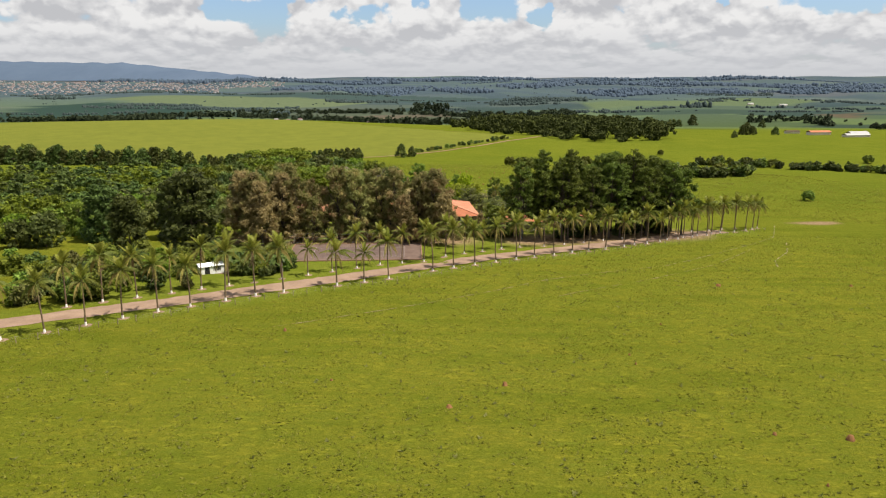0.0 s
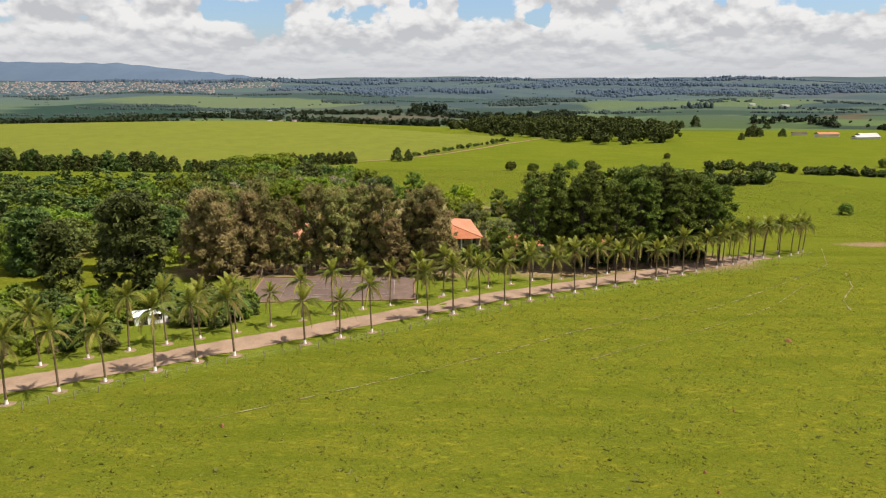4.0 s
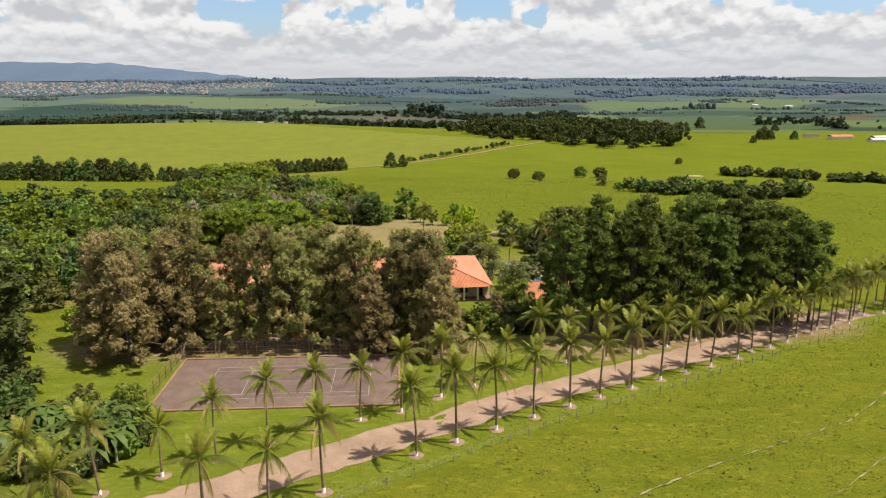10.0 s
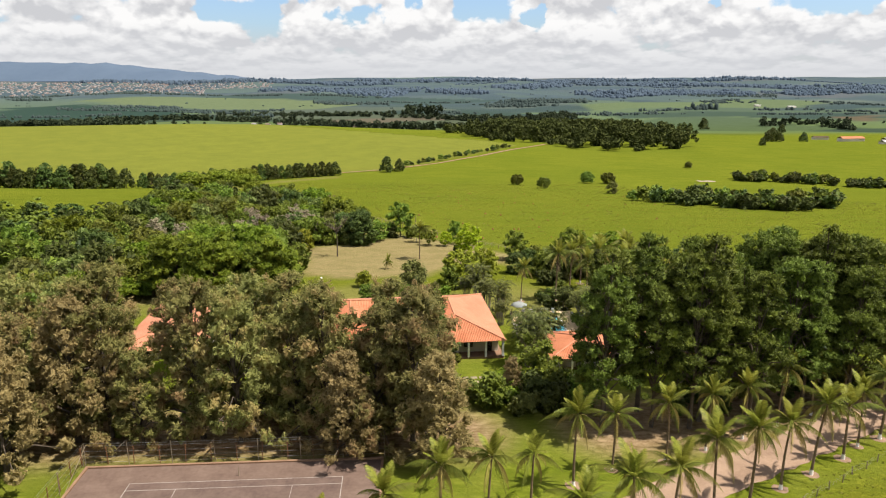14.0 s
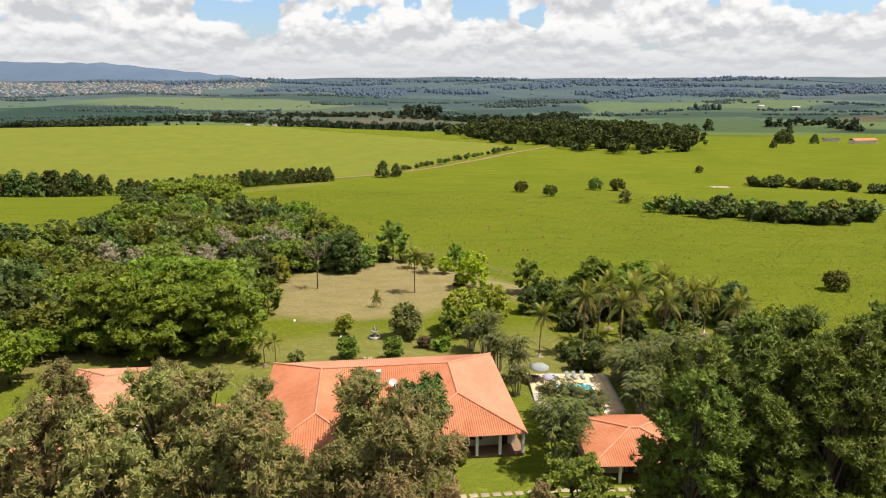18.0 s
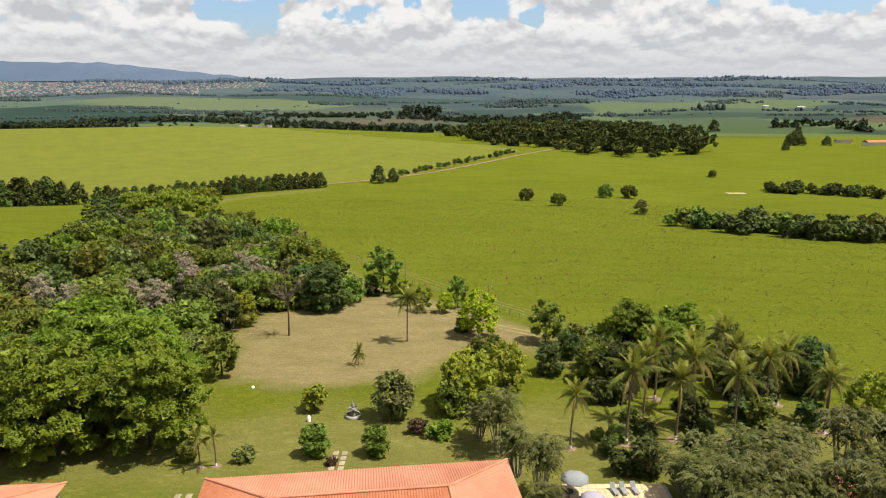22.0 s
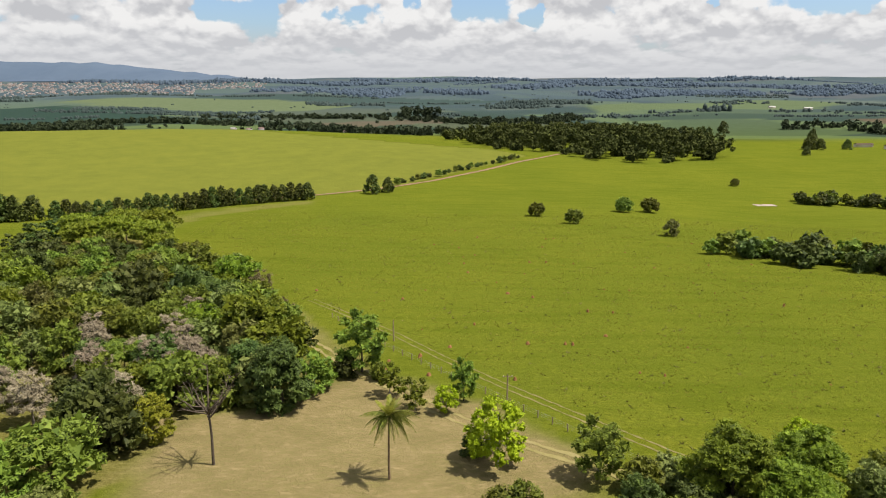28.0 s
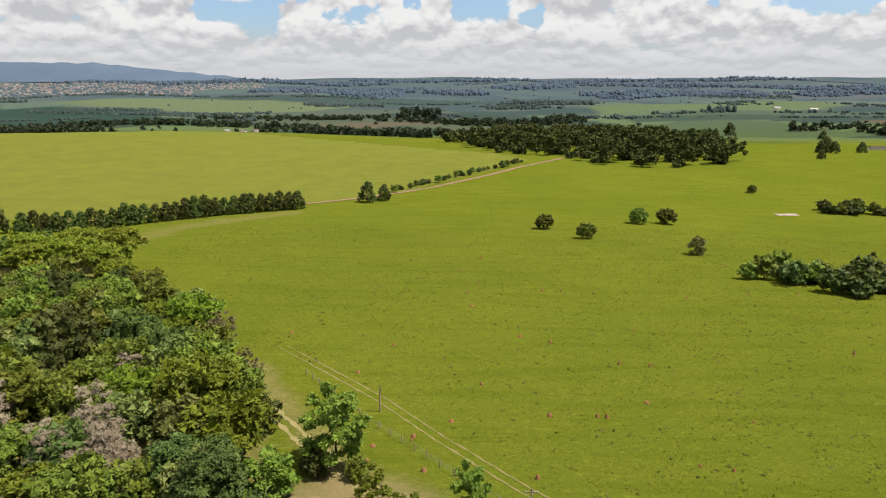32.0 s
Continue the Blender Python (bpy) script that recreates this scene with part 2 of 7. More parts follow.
def ground_material():
    m, nt, p = shader("grassland", 0.95)
    n, l = nt.nodes.new, nt.links.new
    cov = n("ShaderNodeAttribute")
    cov.attribute_name = "cover"
    sep = n("ShaderNodeSeparateColor")
    l(cov.outputs["Color"], sep.inputs[0])
    far = n("ShaderNodeAttribute")
    far.attribute_name = "crops_and_haze"
    big = noise_fac(nt, 0.018, 4, low=0.36, high=0.64)
    mid = noise_fac(nt, 0.16, 4, stretch=(1, 1.6, 1), low=0.36, high=0.66)
    fine = noise_fac(nt, 0.9, 7, 0.72, stretch=(0.75, 1.5, 1), low=0.40, high=0.60)
    blade = noise_fac(nt, 4.0, 4, 0.75, low=0.36, high=0.64)
    place = n("ShaderNodeTexCoord")
    split = n("ShaderNodeSeparateXYZ")
    l(place.outputs["Object"], split.inputs[0])
    sward = n("ShaderNodeMapRange")
    l(split.outputs[1], sward.inputs[0])
    sward.inputs[1].default_value, sward.inputs[2].default_value = 150, 330
    grass = mix_color(nt, sward.outputs[0], mix_color(nt, big, (0.124, 0.126, 0.009), (0.160, 0.150, 0.012)), mix_color(nt, big, (0.082, 0.108, 0.008), (0.118, 0.134, 0.011)))
    grass = mix_color(nt, mid, grass, mix_color(nt, 0.6, grass, (0.0829, 0.111, 0.0067)))
    grass = mix_color(nt, fine, mix_color(nt, 0.60, grass, (0.0533, 0.0755, 0.0059)), grass)
    grass = mix_color(nt, blade, mix_color(nt, 0.38, grass, (0.0562, 0.071, 0.0059)), mix_color(nt, 0.22, grass, (0.2072, 0.1961, 0.0444)))
    # darker bands in the colour imitate shading along low grassy terraces
    ridge = noise_fac(nt, 0.09, 3, 0.5, stretch=(0.35, 2.4, 1), low=0.50, high=0.62)
    grass = mix_color(nt, ridge, grass, mix_color(nt, 0.30, grass, (0.0518, 0.074, 0.0044)))
    lawn = mix_color(nt, mid, (0.1021, 0.1273, 0.0118), (0.1406, 0.1569, 0.0222))
    lawn = mix_color(nt, fine, mix_color(nt, 0.3, lawn, (0.0444, 0.0681, 0.0089)), lawn)
    dry = mix_color(nt, mid, (0.166, 0.136, 0.062), (0.218, 0.172, 0.086))
    dry = mix_color(nt, fine, mix_color(nt, 0.5, dry, (0.1295, 0.1221, 0.0407)), dry)
    soil = mix_color(nt, fine, (0.1628, 0.0962, 0.0592), (0.296, 0.1998, 0.1369))
    # the far colours already hold the painted distance haze
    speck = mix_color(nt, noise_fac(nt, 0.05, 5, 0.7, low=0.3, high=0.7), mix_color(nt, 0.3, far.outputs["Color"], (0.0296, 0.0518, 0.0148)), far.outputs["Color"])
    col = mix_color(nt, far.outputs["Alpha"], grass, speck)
    col = mix_color(nt, sep.outputs[0], col, lawn)
    col = mix_color(nt, sep.outputs[1], col, dry)
    col = mix_color(nt, sep.outputs[2], col, soil)
    l(col, p.inputs["Base Color"])
    p.inputs["Specular IOR Level"].default_value = 0.0
    add_bump(nt, p, fine, 0.65, 0.25)
    return m


M_GROUND = ground_material()
M_ROAD = plain("packed_earth", (0.172, 0.116, 0.080), (0.262, 0.184, 0.130), 3.0, 0.25, 0.95, bump=0.5, dist=0.04)
M_TRACK = plain("worn_earth", (0.1517, 0.1369, 0.0444), (0.2146, 0.1813, 0.0814), 3.0, 0.4, 0.95, bump=0.4, dist=0.03)
M_RUT = plain("grassy_rut", (0.111, 0.1036, 0.0296), (0.1739, 0.148, 0.0629), 3.0, 0.4, 0.95, bump=0.4, dist=0.03)
M_PATH = plain("trodden_earth", (0.150, 0.135, 0.060), (0.215, 0.185, 0.095), 3.0, 0.4, 0.95, bump=0.4, dist=0.03)
M_PALE_EARTH = plain("pale_earth", (0.25, 0.20, 0.165), (0.33, 0.27, 0.225), 0.8, 0.1, 0.95)
M_WOOD_POST = plain("weathered_wood", (0.1628, 0.1258, 0.0814), (0.3108, 0.259, 0.185), 9, 2, 0.9)
M_WIRE = plain("wire", (0.25, 0.25, 0.25), (0.35, 0.34, 0.33), rough=0.5, metal=0.7, bump=0)
M_CONCRETE = plain("concrete", (0.222, 0.2072, 0.1924), (0.3256, 0.3108, 0.2886), 4, 0.5, 0.9)
M_COURT = plain("court_asphalt", (0.0888, 0.0592, 0.0474), (0.1406, 0.0999, 0.0799), 2.2, 0.35, 0.9, bump=0.2, dist=0.01)
M_COURT_DARK = plain("court_paint", (0.074, 0.0503, 0.0429), (0.1221, 0.0873, 0.0725), 2.5, 0.4, 0.9, bump=0.2, dist=0.01)
M_LINE = plain("faded_line_paint", (0.1776, 0.148, 0.1332), (0.3404, 0.3108, 0.2886), 3, 0.5, 0.85)
M_CURB = plain("terracotta_curb", (0.155, 0.092, 0.058), (0.225, 0.142, 0.092), 4, 0.6, 0.9)
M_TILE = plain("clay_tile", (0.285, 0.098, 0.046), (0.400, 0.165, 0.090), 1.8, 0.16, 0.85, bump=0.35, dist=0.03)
M_TILE_CAP = plain("ridge_tile", (0.333, 0.1258, 0.0666), (0.444, 0.2146, 0.1332), 3, 0.5, 0.85)
M_TILE_LIGHT = plain("pale_clay_tile", (0.325, 0.135, 0.080), (0.430, 0.195, 0.120), 1.8, 0.2, 0.85, bump=0.35, dist=0.03)
M_WALL = plain("plaster", (0.4884, 0.444, 0.37), (0.5772, 0.5402, 0.4736), 4, 0.5, 0.9, bump=0.15)
M_WHITE = plain("white_paint", (0.70, 0.70, 0.68), (0.82, 0.82, 0.80), 4, 0.8, 0.6, bump=0.1)
M_DARKWOOD = plain("dark_timber", (0.037, 0.0237, 0.0148), (0.0814, 0.0518, 0.0333), 9, 1.2, 0.7)
M_GLASS = plain("window_glass", (0.02, 0.025, 0.03), (0.04, 0.045, 0.05), 2, 0.5, 0.08, bump=0)
M_PAVING = plain("sandstone_paving", (0.40, 0.29, 0.165), (0.53, 0.41, 0.26), 3, 0.5, 0.85, vary=0.12)
M_STEP = plain("worn_stepping_stone", (0.1998, 0.1665, 0.1073), (0.296, 0.2479, 0.1665), 3, 0.5, 0.9, vary=0.15)
M_TIN = plain("sheet_metal", (0.34, 0.34, 0.33), (0.46, 0.45, 0.43), 3, 0.4, 0.45, metal=0.3, bump=0.1)
M_MAUVE = plain("mauve_canvas", (0.22, 0.20, 0.25), (0.32, 0.30, 0.35), 5, 0.8, 0.8)
M_CANVAS = plain("canvas", (0.165, 0.182, 0.182), (0.225, 0.240, 0.235), 5, 0.8, 0.8)


def pool_material():
    m, nt, p = shader("pool_water", 0.06)
    nt.links.new(mix_color(nt, noise_fac(nt, 0.35, 3), (0.05, 0.40, 0.48), (0.13, 0.58, 0.64)), p.inputs["Base Color"])
    p.inputs["Specular IOR Level"].default_value = 0.5
    add_bump(nt, p, noise_fac(nt, 2.5, 3), 0.2, 0.03)
    return m


M_POOL = pool_material()

# ---- building helpers ----
def build(name, verts, faces, mats, slots=None, smooth_faces=False):
    """A mesh from an array of points and arrays of triangles or quads, quickly."""
    verts = np.asarray(verts, np.float32).reshape(-1, 3)
    faces = [np.asarray(f, np.int32) for f in faces if len(f)]
    me = bpy.data.meshes.new(name)
    me.vertices.add(len(verts))
    me.vertices.foreach_set("co", verts.ravel())
    loops = np.concatenate([f.ravel() for f in faces])
    sizes = np.concatenate([np.full(len(f), f.shape[1], np.int32) for f in faces])
    me.loops.add(len(loops))
    me.loops.foreach_set("vertex_index", loops)
    me.polygons.add(len(sizes))
    me.polygons.foreach_set("loop_start", np.concatenate([[0], np.cumsum(sizes)[:-1]]).astype(np.int32))
    me.polygons.foreach_set("loop_total", sizes)
    for m in mats if isinstance(mats, (list, tuple)) else [mats]:
        me.materials.append(m)
    if slots is not None:
        me.polygons.foreach_set("material_index", np.asarray(slots, np.int32))
    if smooth_faces:
        me.polygons.foreach_set("use_smooth", np.ones(len(sizes), bool))
    me.update(calc_edges=True)
    return me


def from_bm(name, bm, mats):
    me = bpy.data.meshes.new(name)
    bm.to_mesh(me)
    bm.free()
    for m in mats if isinstance(mats, (list, tuple)) else [mats]:
        me.materials.append(m)
    return me


def part(name, me, parent, m=None, label=""):
    """One mesh object under a thing or a part."""
    ob = new(name, me)
    ob.parent = parent
    if m is not None:
        ob.matrix_basis = m
    return tagged(ob, label)


def thing(name, m, label, category, group=""):
    ob = new(name)
    ob.empty_display_size = 0.3
    ob.matrix_basis = m
    return tagged(ob, label, category, group)


def add_box(bm, cx, cy, cz, sx, sy, sz, turn=0.0, bevel=0.0):
    """A box by its centre and sizes, turned about z, with softened edges."""
    r = bmesh.ops.create_cube(bm, size=1)
    vs = r["verts"]
    bmesh.ops.transform(bm, matrix=pose(cx, cy, cz, 0, 0, turn) @ Matrix.Diagonal((sx, sy, sz, 1)), verts=vs)
    if bevel:
        es = list({e for v in vs for e in v.link_edges})
        bmesh.ops.bevel(bm, geom=es, offset=bevel, segments=1, affect="EDGES")


def box_mesh(name, size, mat, bevel=0.0, lift=True):
    bm = bmesh.new()
    add_box(bm, 0, 0, size[2] / 2 if lift else 0, *size, bevel=bevel)
    return from_bm(name, bm, mat)


def tube(points, radii, sides=7, cap=True):
    """Points and quads of a tapered tube along a line of points."""
    pts = np.asarray(points, float)
    ring = []
    for i, p in enumerate(pts):
        d = pts[min(i + 1, len(pts) - 1)] - pts[max(i - 1, 0)]
        d /= max(np.linalg.norm(d), 1e-6)
        side = np.cross(d, (0.0, 0.0, 1.0) if abs(d[2]) < 0.9 else (1.0, 0.0, 0.0))
        side /= np.linalg.norm(side)
        other = np.cross(d, side)
        a = np.arange(sides) * 2 * math.pi / sides
        ring.append(p + radii[i] * (np.cos(a)[:, None] * side + np.sin(a)[:, None] * other))
    v = np.concatenate(ring)
    f = []
    for i in range(len(pts) - 1):
        for k in range(sides):
            k2 = (k + 1) % sides
            f.append((i * sides + k, i * sides + k2, (i + 1) * sides + k2, (i + 1) * sides + k))
    return v, np.array(f, np.int32)


def join(pieces):
    """Several (points, faces) as one."""
    vs, fs, at = [], {3: [], 4: []}, 0
    for v, f in pieces:
        vs.append(v)
        f = np.asarray(f)
        fs[f.shape[1]].append(f + at)
        at += len(v)
    return np.concatenate(vs), [np.concatenate(fs[k]) for k in (3, 4) if fs[k]]


def inside(px, py, poly):
    """Which of the points lie in a polygon."""
    px, py = np.asarray(px, float), np.asarray(py, float)
    r = np.zeros(np.broadcast(px, py).shape, bool)
    for (x1, y1), (x2, y2) in zip(poly, poly[1:] + poly[:1]):
        with np.errstate(divide="ignore", invalid="ignore"):
            r ^= ((y1 > py) != (y2 > py)) & (px < (x2 - x1) * (py - y1) / (y2 - y1 + 1e-12) + x1)
    return r


def along_line(points, step):
    """Points every step metres along a line of corners, with the direction there."""
    out = []
    carry = 0.0
    for (x1, y1), (x2, y2) in zip(points, points[1:]):
        ln = math.hypot(x2 - x1, y2 - y1)
        s = carry
        while s < ln:
            out.append((x1 + (x2 - x1) * s / ln, y1 + (y2 - y1) * s / ln, math.atan2(y2 - y1, x2 - x1)))
            s += step
        carry = s - ln
    return out


def ground_at(x, y):
    return float(height(x, y))


# ---- the ground, one sheet to the horizon ----
ROAD = [(-140.0, 73.0), (-104.1, 92.0), (-75.0, 108.0), (-52.0, 121.9), (-30.6, 137.5), (-9.2, 152.8), (10.6, 167.1), (30.9, 180.4), (51.6, 193.4), (71.9, 206.0), (84.0, 213.5), (90.0, 216.0)]
FAR_ROAD = [(-230, 640), (-140, 664), (-90, 684), (-65, 710), (-32, 738), (-8, 764), (33, 819), (80, 896), (118, 950), (150, 1000), (170, 1040)]
LEFT_FIELD = [(-900, 560), (-260, 640), (-130, 668), (-79, 690), (-33, 736), (60, 885), (92, 945), (60, 1010), (-130, 1110), (-330, 1240), (-560, 1260), (-900, 1150)]
FOREST = [(-22, 331), (-25, 346), (-43, 378), (-57, 404), (-77, 428), (-100, 466), (-120, 492), (-150, 514), (-146, 458), (-118, 394), (-119, 372), (-134, 350), (-200, 343), (-280, 335), (-280, 215), (-120, 195), (-84, 208), (-72, 216), (-68, 252), (-46, 264), (-44, 300), (-42, 322)]


# haze is mixed into most of these; the first, dark teal, holds cloud shade
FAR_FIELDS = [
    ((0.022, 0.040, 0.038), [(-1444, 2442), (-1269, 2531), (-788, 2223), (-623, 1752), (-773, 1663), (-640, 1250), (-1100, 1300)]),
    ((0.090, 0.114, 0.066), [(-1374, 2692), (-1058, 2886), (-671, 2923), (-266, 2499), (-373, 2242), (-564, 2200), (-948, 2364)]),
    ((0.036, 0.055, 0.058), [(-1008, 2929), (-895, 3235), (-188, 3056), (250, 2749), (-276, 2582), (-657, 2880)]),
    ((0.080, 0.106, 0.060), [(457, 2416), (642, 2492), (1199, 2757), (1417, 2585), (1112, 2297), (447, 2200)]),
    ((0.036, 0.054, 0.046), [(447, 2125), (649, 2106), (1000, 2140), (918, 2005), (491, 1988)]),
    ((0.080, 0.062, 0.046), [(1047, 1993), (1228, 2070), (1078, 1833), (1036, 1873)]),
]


def near_line(x, y, line):
    """Distance to a line of corners."""
    d = np.full(np.broadcast(x, y).shape, 1e9)
    for (x1, y1), (x2, y2) in zip(line, line[1:]):
        vx, vy = x2 - x1, y2 - y1
        s = np.clip(((x - x1) * vx + (y - y1) * vy) / (vx * vx + vy * vy), 0, 1)
        d = np.minimum(d, np.hypot(x - x1 - s * vx, y - y1 - s * vy))
    return d


def wobble(x, y, size):
    return np.sin(x / size * 1.7 + 1.1) * np.sin(y / size * 1.3 + 0.4) + 0.6 * np.sin(x / size * 3.1 - y / size * 2.3)


def build_ground():
    ys = np.concatenate([np.arange(-180, 40, 12), np.arange(40, 440, 2.0), np.arange(440, 1000, 6), 1000 + 3900 * np.linspace(0, 1, 110) ** 1.35])
    inner = np.arange(-130, 131, 2.0)
    out = 130 + 4270 * np.linspace(0, 1, 80)[1:] ** 2.2
    xs = np.concatenate([-out[::-1], inner, out])
    gx, gy = np.meshgrid(xs, ys)
    v = np.stack([gx, gy, height(gx, gy)], -1).reshape(-1, 3)
    nx, ny = len(xs), len(ys)
    i, j = np.meshgrid(np.arange(nx - 1), np.arange(ny - 1))
    a = (j * nx + i).ravel()
    me = build("ground", v, [np.stack([a, a + 1, a + nx + 1, a + nx], 1)], M_GROUND, smooth_faces=True)
    x, y = gx.ravel(), gy.ravel()
    w = wobble(x, y, 9.0)
    cover = np.zeros((len(x), 4), np.float32)
    road = near_line(x, y, ROAD)
    # mown lawn round the house and the sports ground
    side = (y - np.interp(x, [p[0] for p in ROAD], [p[1] for p in ROAD]))
    lawn = smooth(0, 6, side) * smooth(278, 262, y + 3 * w) * smooth(-78, -66, x) * smooth(90, 70, x)
    strip = smooth(11, 7.5, road + 0.6 * w)
    cover[:, 0] = np.maximum(lawn * (1 - 0.6 * smooth(225, 250, y)), strip * 0.7)
    brown = [(-46, 322), (-37, 281), (-20, 279), (-5, 283), (4, 294), (18, 298), (25, 305), (4, 331), (-12, 341), (-31, 325)]
    deep_in = near_line(x, y, brown + brown[:1]) * np.where(inside(x, y, brown), 1, -1)
    dry = smooth(-2.5, 3.0, deep_in + 1.3 * w + 0.6 * wobble(x, y, 3.1))
    dry = np.maximum(dry, 0.55 * smooth(3.4, 1.2, near_line(x, y, [(30, 283), (12, 305), (-8, 333), (-20, 350), (-38, 380)]) + 0.9 * w))
    dry = np.maximum(dry, 0.42 * lawn * smooth(235, 258, y))
    dry = np.maximum(dry, 0.32 * smooth(14, 4, near_line(x, y, [(-133, 530), (-137, 560), (-138, 600), (-117, 627), (-90, 650)]) + 4 * wobble(x, y, 7.0)))
    cover[:, 1] = dry
    under = inside(x, y, FOREST)
    grove = smooth(12, 3, near_line(x, y, [(-58, 190), (0, 192)])) + smooth(13, 4, near_line(x, y, [(24, 194), (72, 208)]))
    cover[:, 2] = np.clip(grove, 0, 1) * 0.8 + under * 0.25 + 0.8 * smooth(5, 2, np.hypot((x - 129) / 2.2, y - 236.6) + w)
    cover[:, 3] = 1
    # tilled and fallow land further off, with blue distance haze blended into its colours
    crops_and_haze = np.zeros((len(x), 4), np.float32)
    left = inside(x, y, LEFT_FIELD)
    crops_and_haze[left] = (0.134, 0.142, 0.026, 0.85)
    rng = np.random.default_rng(5)
    cx, cy = rng.uniform(-3800, 3800, 420), rng.uniform(1250, 4900, 420)
    tint = np.array([(0.078, 0.108, 0.040), (0.052, 0.074, 0.032), (0.020, 0.034, 0.022), (0.030, 0.045, 0.030), (0.098, 0.112, 0.058), (0.060, 0.070, 0.042), (0.085, 0.068, 0.046), (0.018, 0.032, 0.026)])
    kind = rng.choice(len(tint), 420, p=[0.14, 0.16, 0.20, 0.20, 0.08, 0.10, 0.04, 0.08])
    beyond = np.where((y > 1180) & ~left)[0]
    for c in np.array_split(beyond, 40):
        d = np.abs(x[c, None] - cx + 0.35 * (y[c, None] - cy)) * 0.55 + np.abs(y[c, None] - cy - 0.2 * (x[c, None] - cx))
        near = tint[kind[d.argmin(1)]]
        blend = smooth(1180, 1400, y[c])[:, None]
        # painted haze: the further off, the more blue-grey in the base colour
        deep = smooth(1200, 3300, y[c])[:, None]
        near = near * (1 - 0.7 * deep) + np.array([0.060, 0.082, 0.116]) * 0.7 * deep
        crops_and_haze[c] = np.concatenate([near, blend], 1)
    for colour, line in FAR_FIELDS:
        crops_and_haze[inside(x, y, line)] = (*colour, 1)
    for name, data in (("cover", cover), ("crops_and_haze", crops_and_haze)):
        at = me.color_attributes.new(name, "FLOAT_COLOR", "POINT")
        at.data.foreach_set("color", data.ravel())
    tagged(new("ground", me), "rolling green pasture with mown lawn and dry patches", "ground", kind="structure")


build_ground()


def ribbon(name, line, width, mat, lift, label, ragged=0.15, step=1.5, kind="structure", category="road"):
    """A strip of worn ground laid along a line of corners."""
    pts = along_line(line, step)
    rng = random.Random(len(pts))
    v, f = [], []
    for k, (x, y, a) in enumerate(pts):
        nx, ny = -math.sin(a), math.cos(a)
        w1, w2 = width / 2 + rng.uniform(-ragged, ragged), width / 2 + rng.uniform(-ragged, ragged)
        for o in (w1, w1 / 3, -w2 / 3, -w2):
            px, py = x + nx * o, y + ny * o
            v.append((px, py, ground_at(px, py) + lift))
        if k:
            b = 4 * k
            for c in range(3):
                f.append((b - 4 + c, b - 3 + c, b + 1 + c, b + c))
    return tagged(new(name, build(name, v, [np.array(f)], mat)), label, category, kind=kind)


ribbon("road", ROAD, 6.2, M_ROAD, 0.05, "pale packed earth driveway between the palm rows", 0.35)
ribbon("road", FAR_ROAD, 3.6, M_CURB, 0.25, "reddish dirt road between the far fields", 0.5, 6)

# ---- kinds of plants, each built once ----
RING = np.arange(5) * 2 * math.pi / 5
GEM_V = np.concatenate([[(0, 0, 1.0)], np.stack([0.85 * np.cos(RING), 0.85 * np.sin(RING), 0 * RING + 0.5], 1), np.stack([np.cos(RING + 0.6), np.sin(RING + 0.6), 0 * RING - 0.5], 1), [(0, 0, -1.0)]])
GEM_F = np.array([t for k in range(5) for t in ((0, 1 + k, 1 + (k + 1) % 5), (1 + k, 6 + k, 1 + (k + 1) % 5), (6 + k, 6 + (k + 1) % 5, 1 + (k + 1) % 5))], np.int32)


def unit(rng, n):
    d = rng.normal(size=(n, 3))
    return d / np.linalg.norm(d, axis=1)[:, None]


def leaves(rng, centre, radius, n, size, squash=1.0, up=0.5, long=1.5, under=0.25, hang=0.0, burst=0.0):
    """Leaf sprays gathered in tufts over a clump: points and triangles. hang lets them droop, burst turns them out from their tuft."""
    m = max(4, n // 9)
    d = unit(rng, m)
    d[:, 2] = np.where(d[:, 2] < -under, -d[:, 2] * 0.6, d[:, 2])
    hub = d * radius * rng.uniform(0.74, 1.10, m)[:, None]
    hub[:, 2] *= squash
    pick = rng.integers(0, m, n)
    off = unit(rng, n)
    pos = hub[pick] + off * (min(radius, 1.9) * 0.27 * rng.uniform(0.2, 1.1, n))[:, None]
    d = d[pick]
    nor = d * 0.7 + unit(rng, n) * 0.75 + np.array([0, 0, up])
    t = np.cross(nor, unit(rng, n))
    t /= np.maximum(np.linalg.norm(t, axis=1)[:, None], 1e-6)
    t = t + burst * (off + 0.6 * d) + np.array([0, 0, -hang])
    t /= np.maximum(np.linalg.norm(t, axis=1)[:, None], 1e-6)
    b = np.cross(nor, t)
    b /= np.maximum(np.linalg.norm(b, axis=1)[:, None], 1e-6)
    s = (size * rng.uniform(0.6, 1.35, n))[:, None]
    pos = pos + np.asarray(centre)
    v = np.stack([pos - t * s * long * 0.45 + b * s * 0.42, pos - t * s * long * 0.45 - b * s * 0.42, pos + t * s * long * 0.6], 1)
    return v.reshape(-1, 3), np.arange(3 * n, dtype=np.int32).reshape(-1, 3)


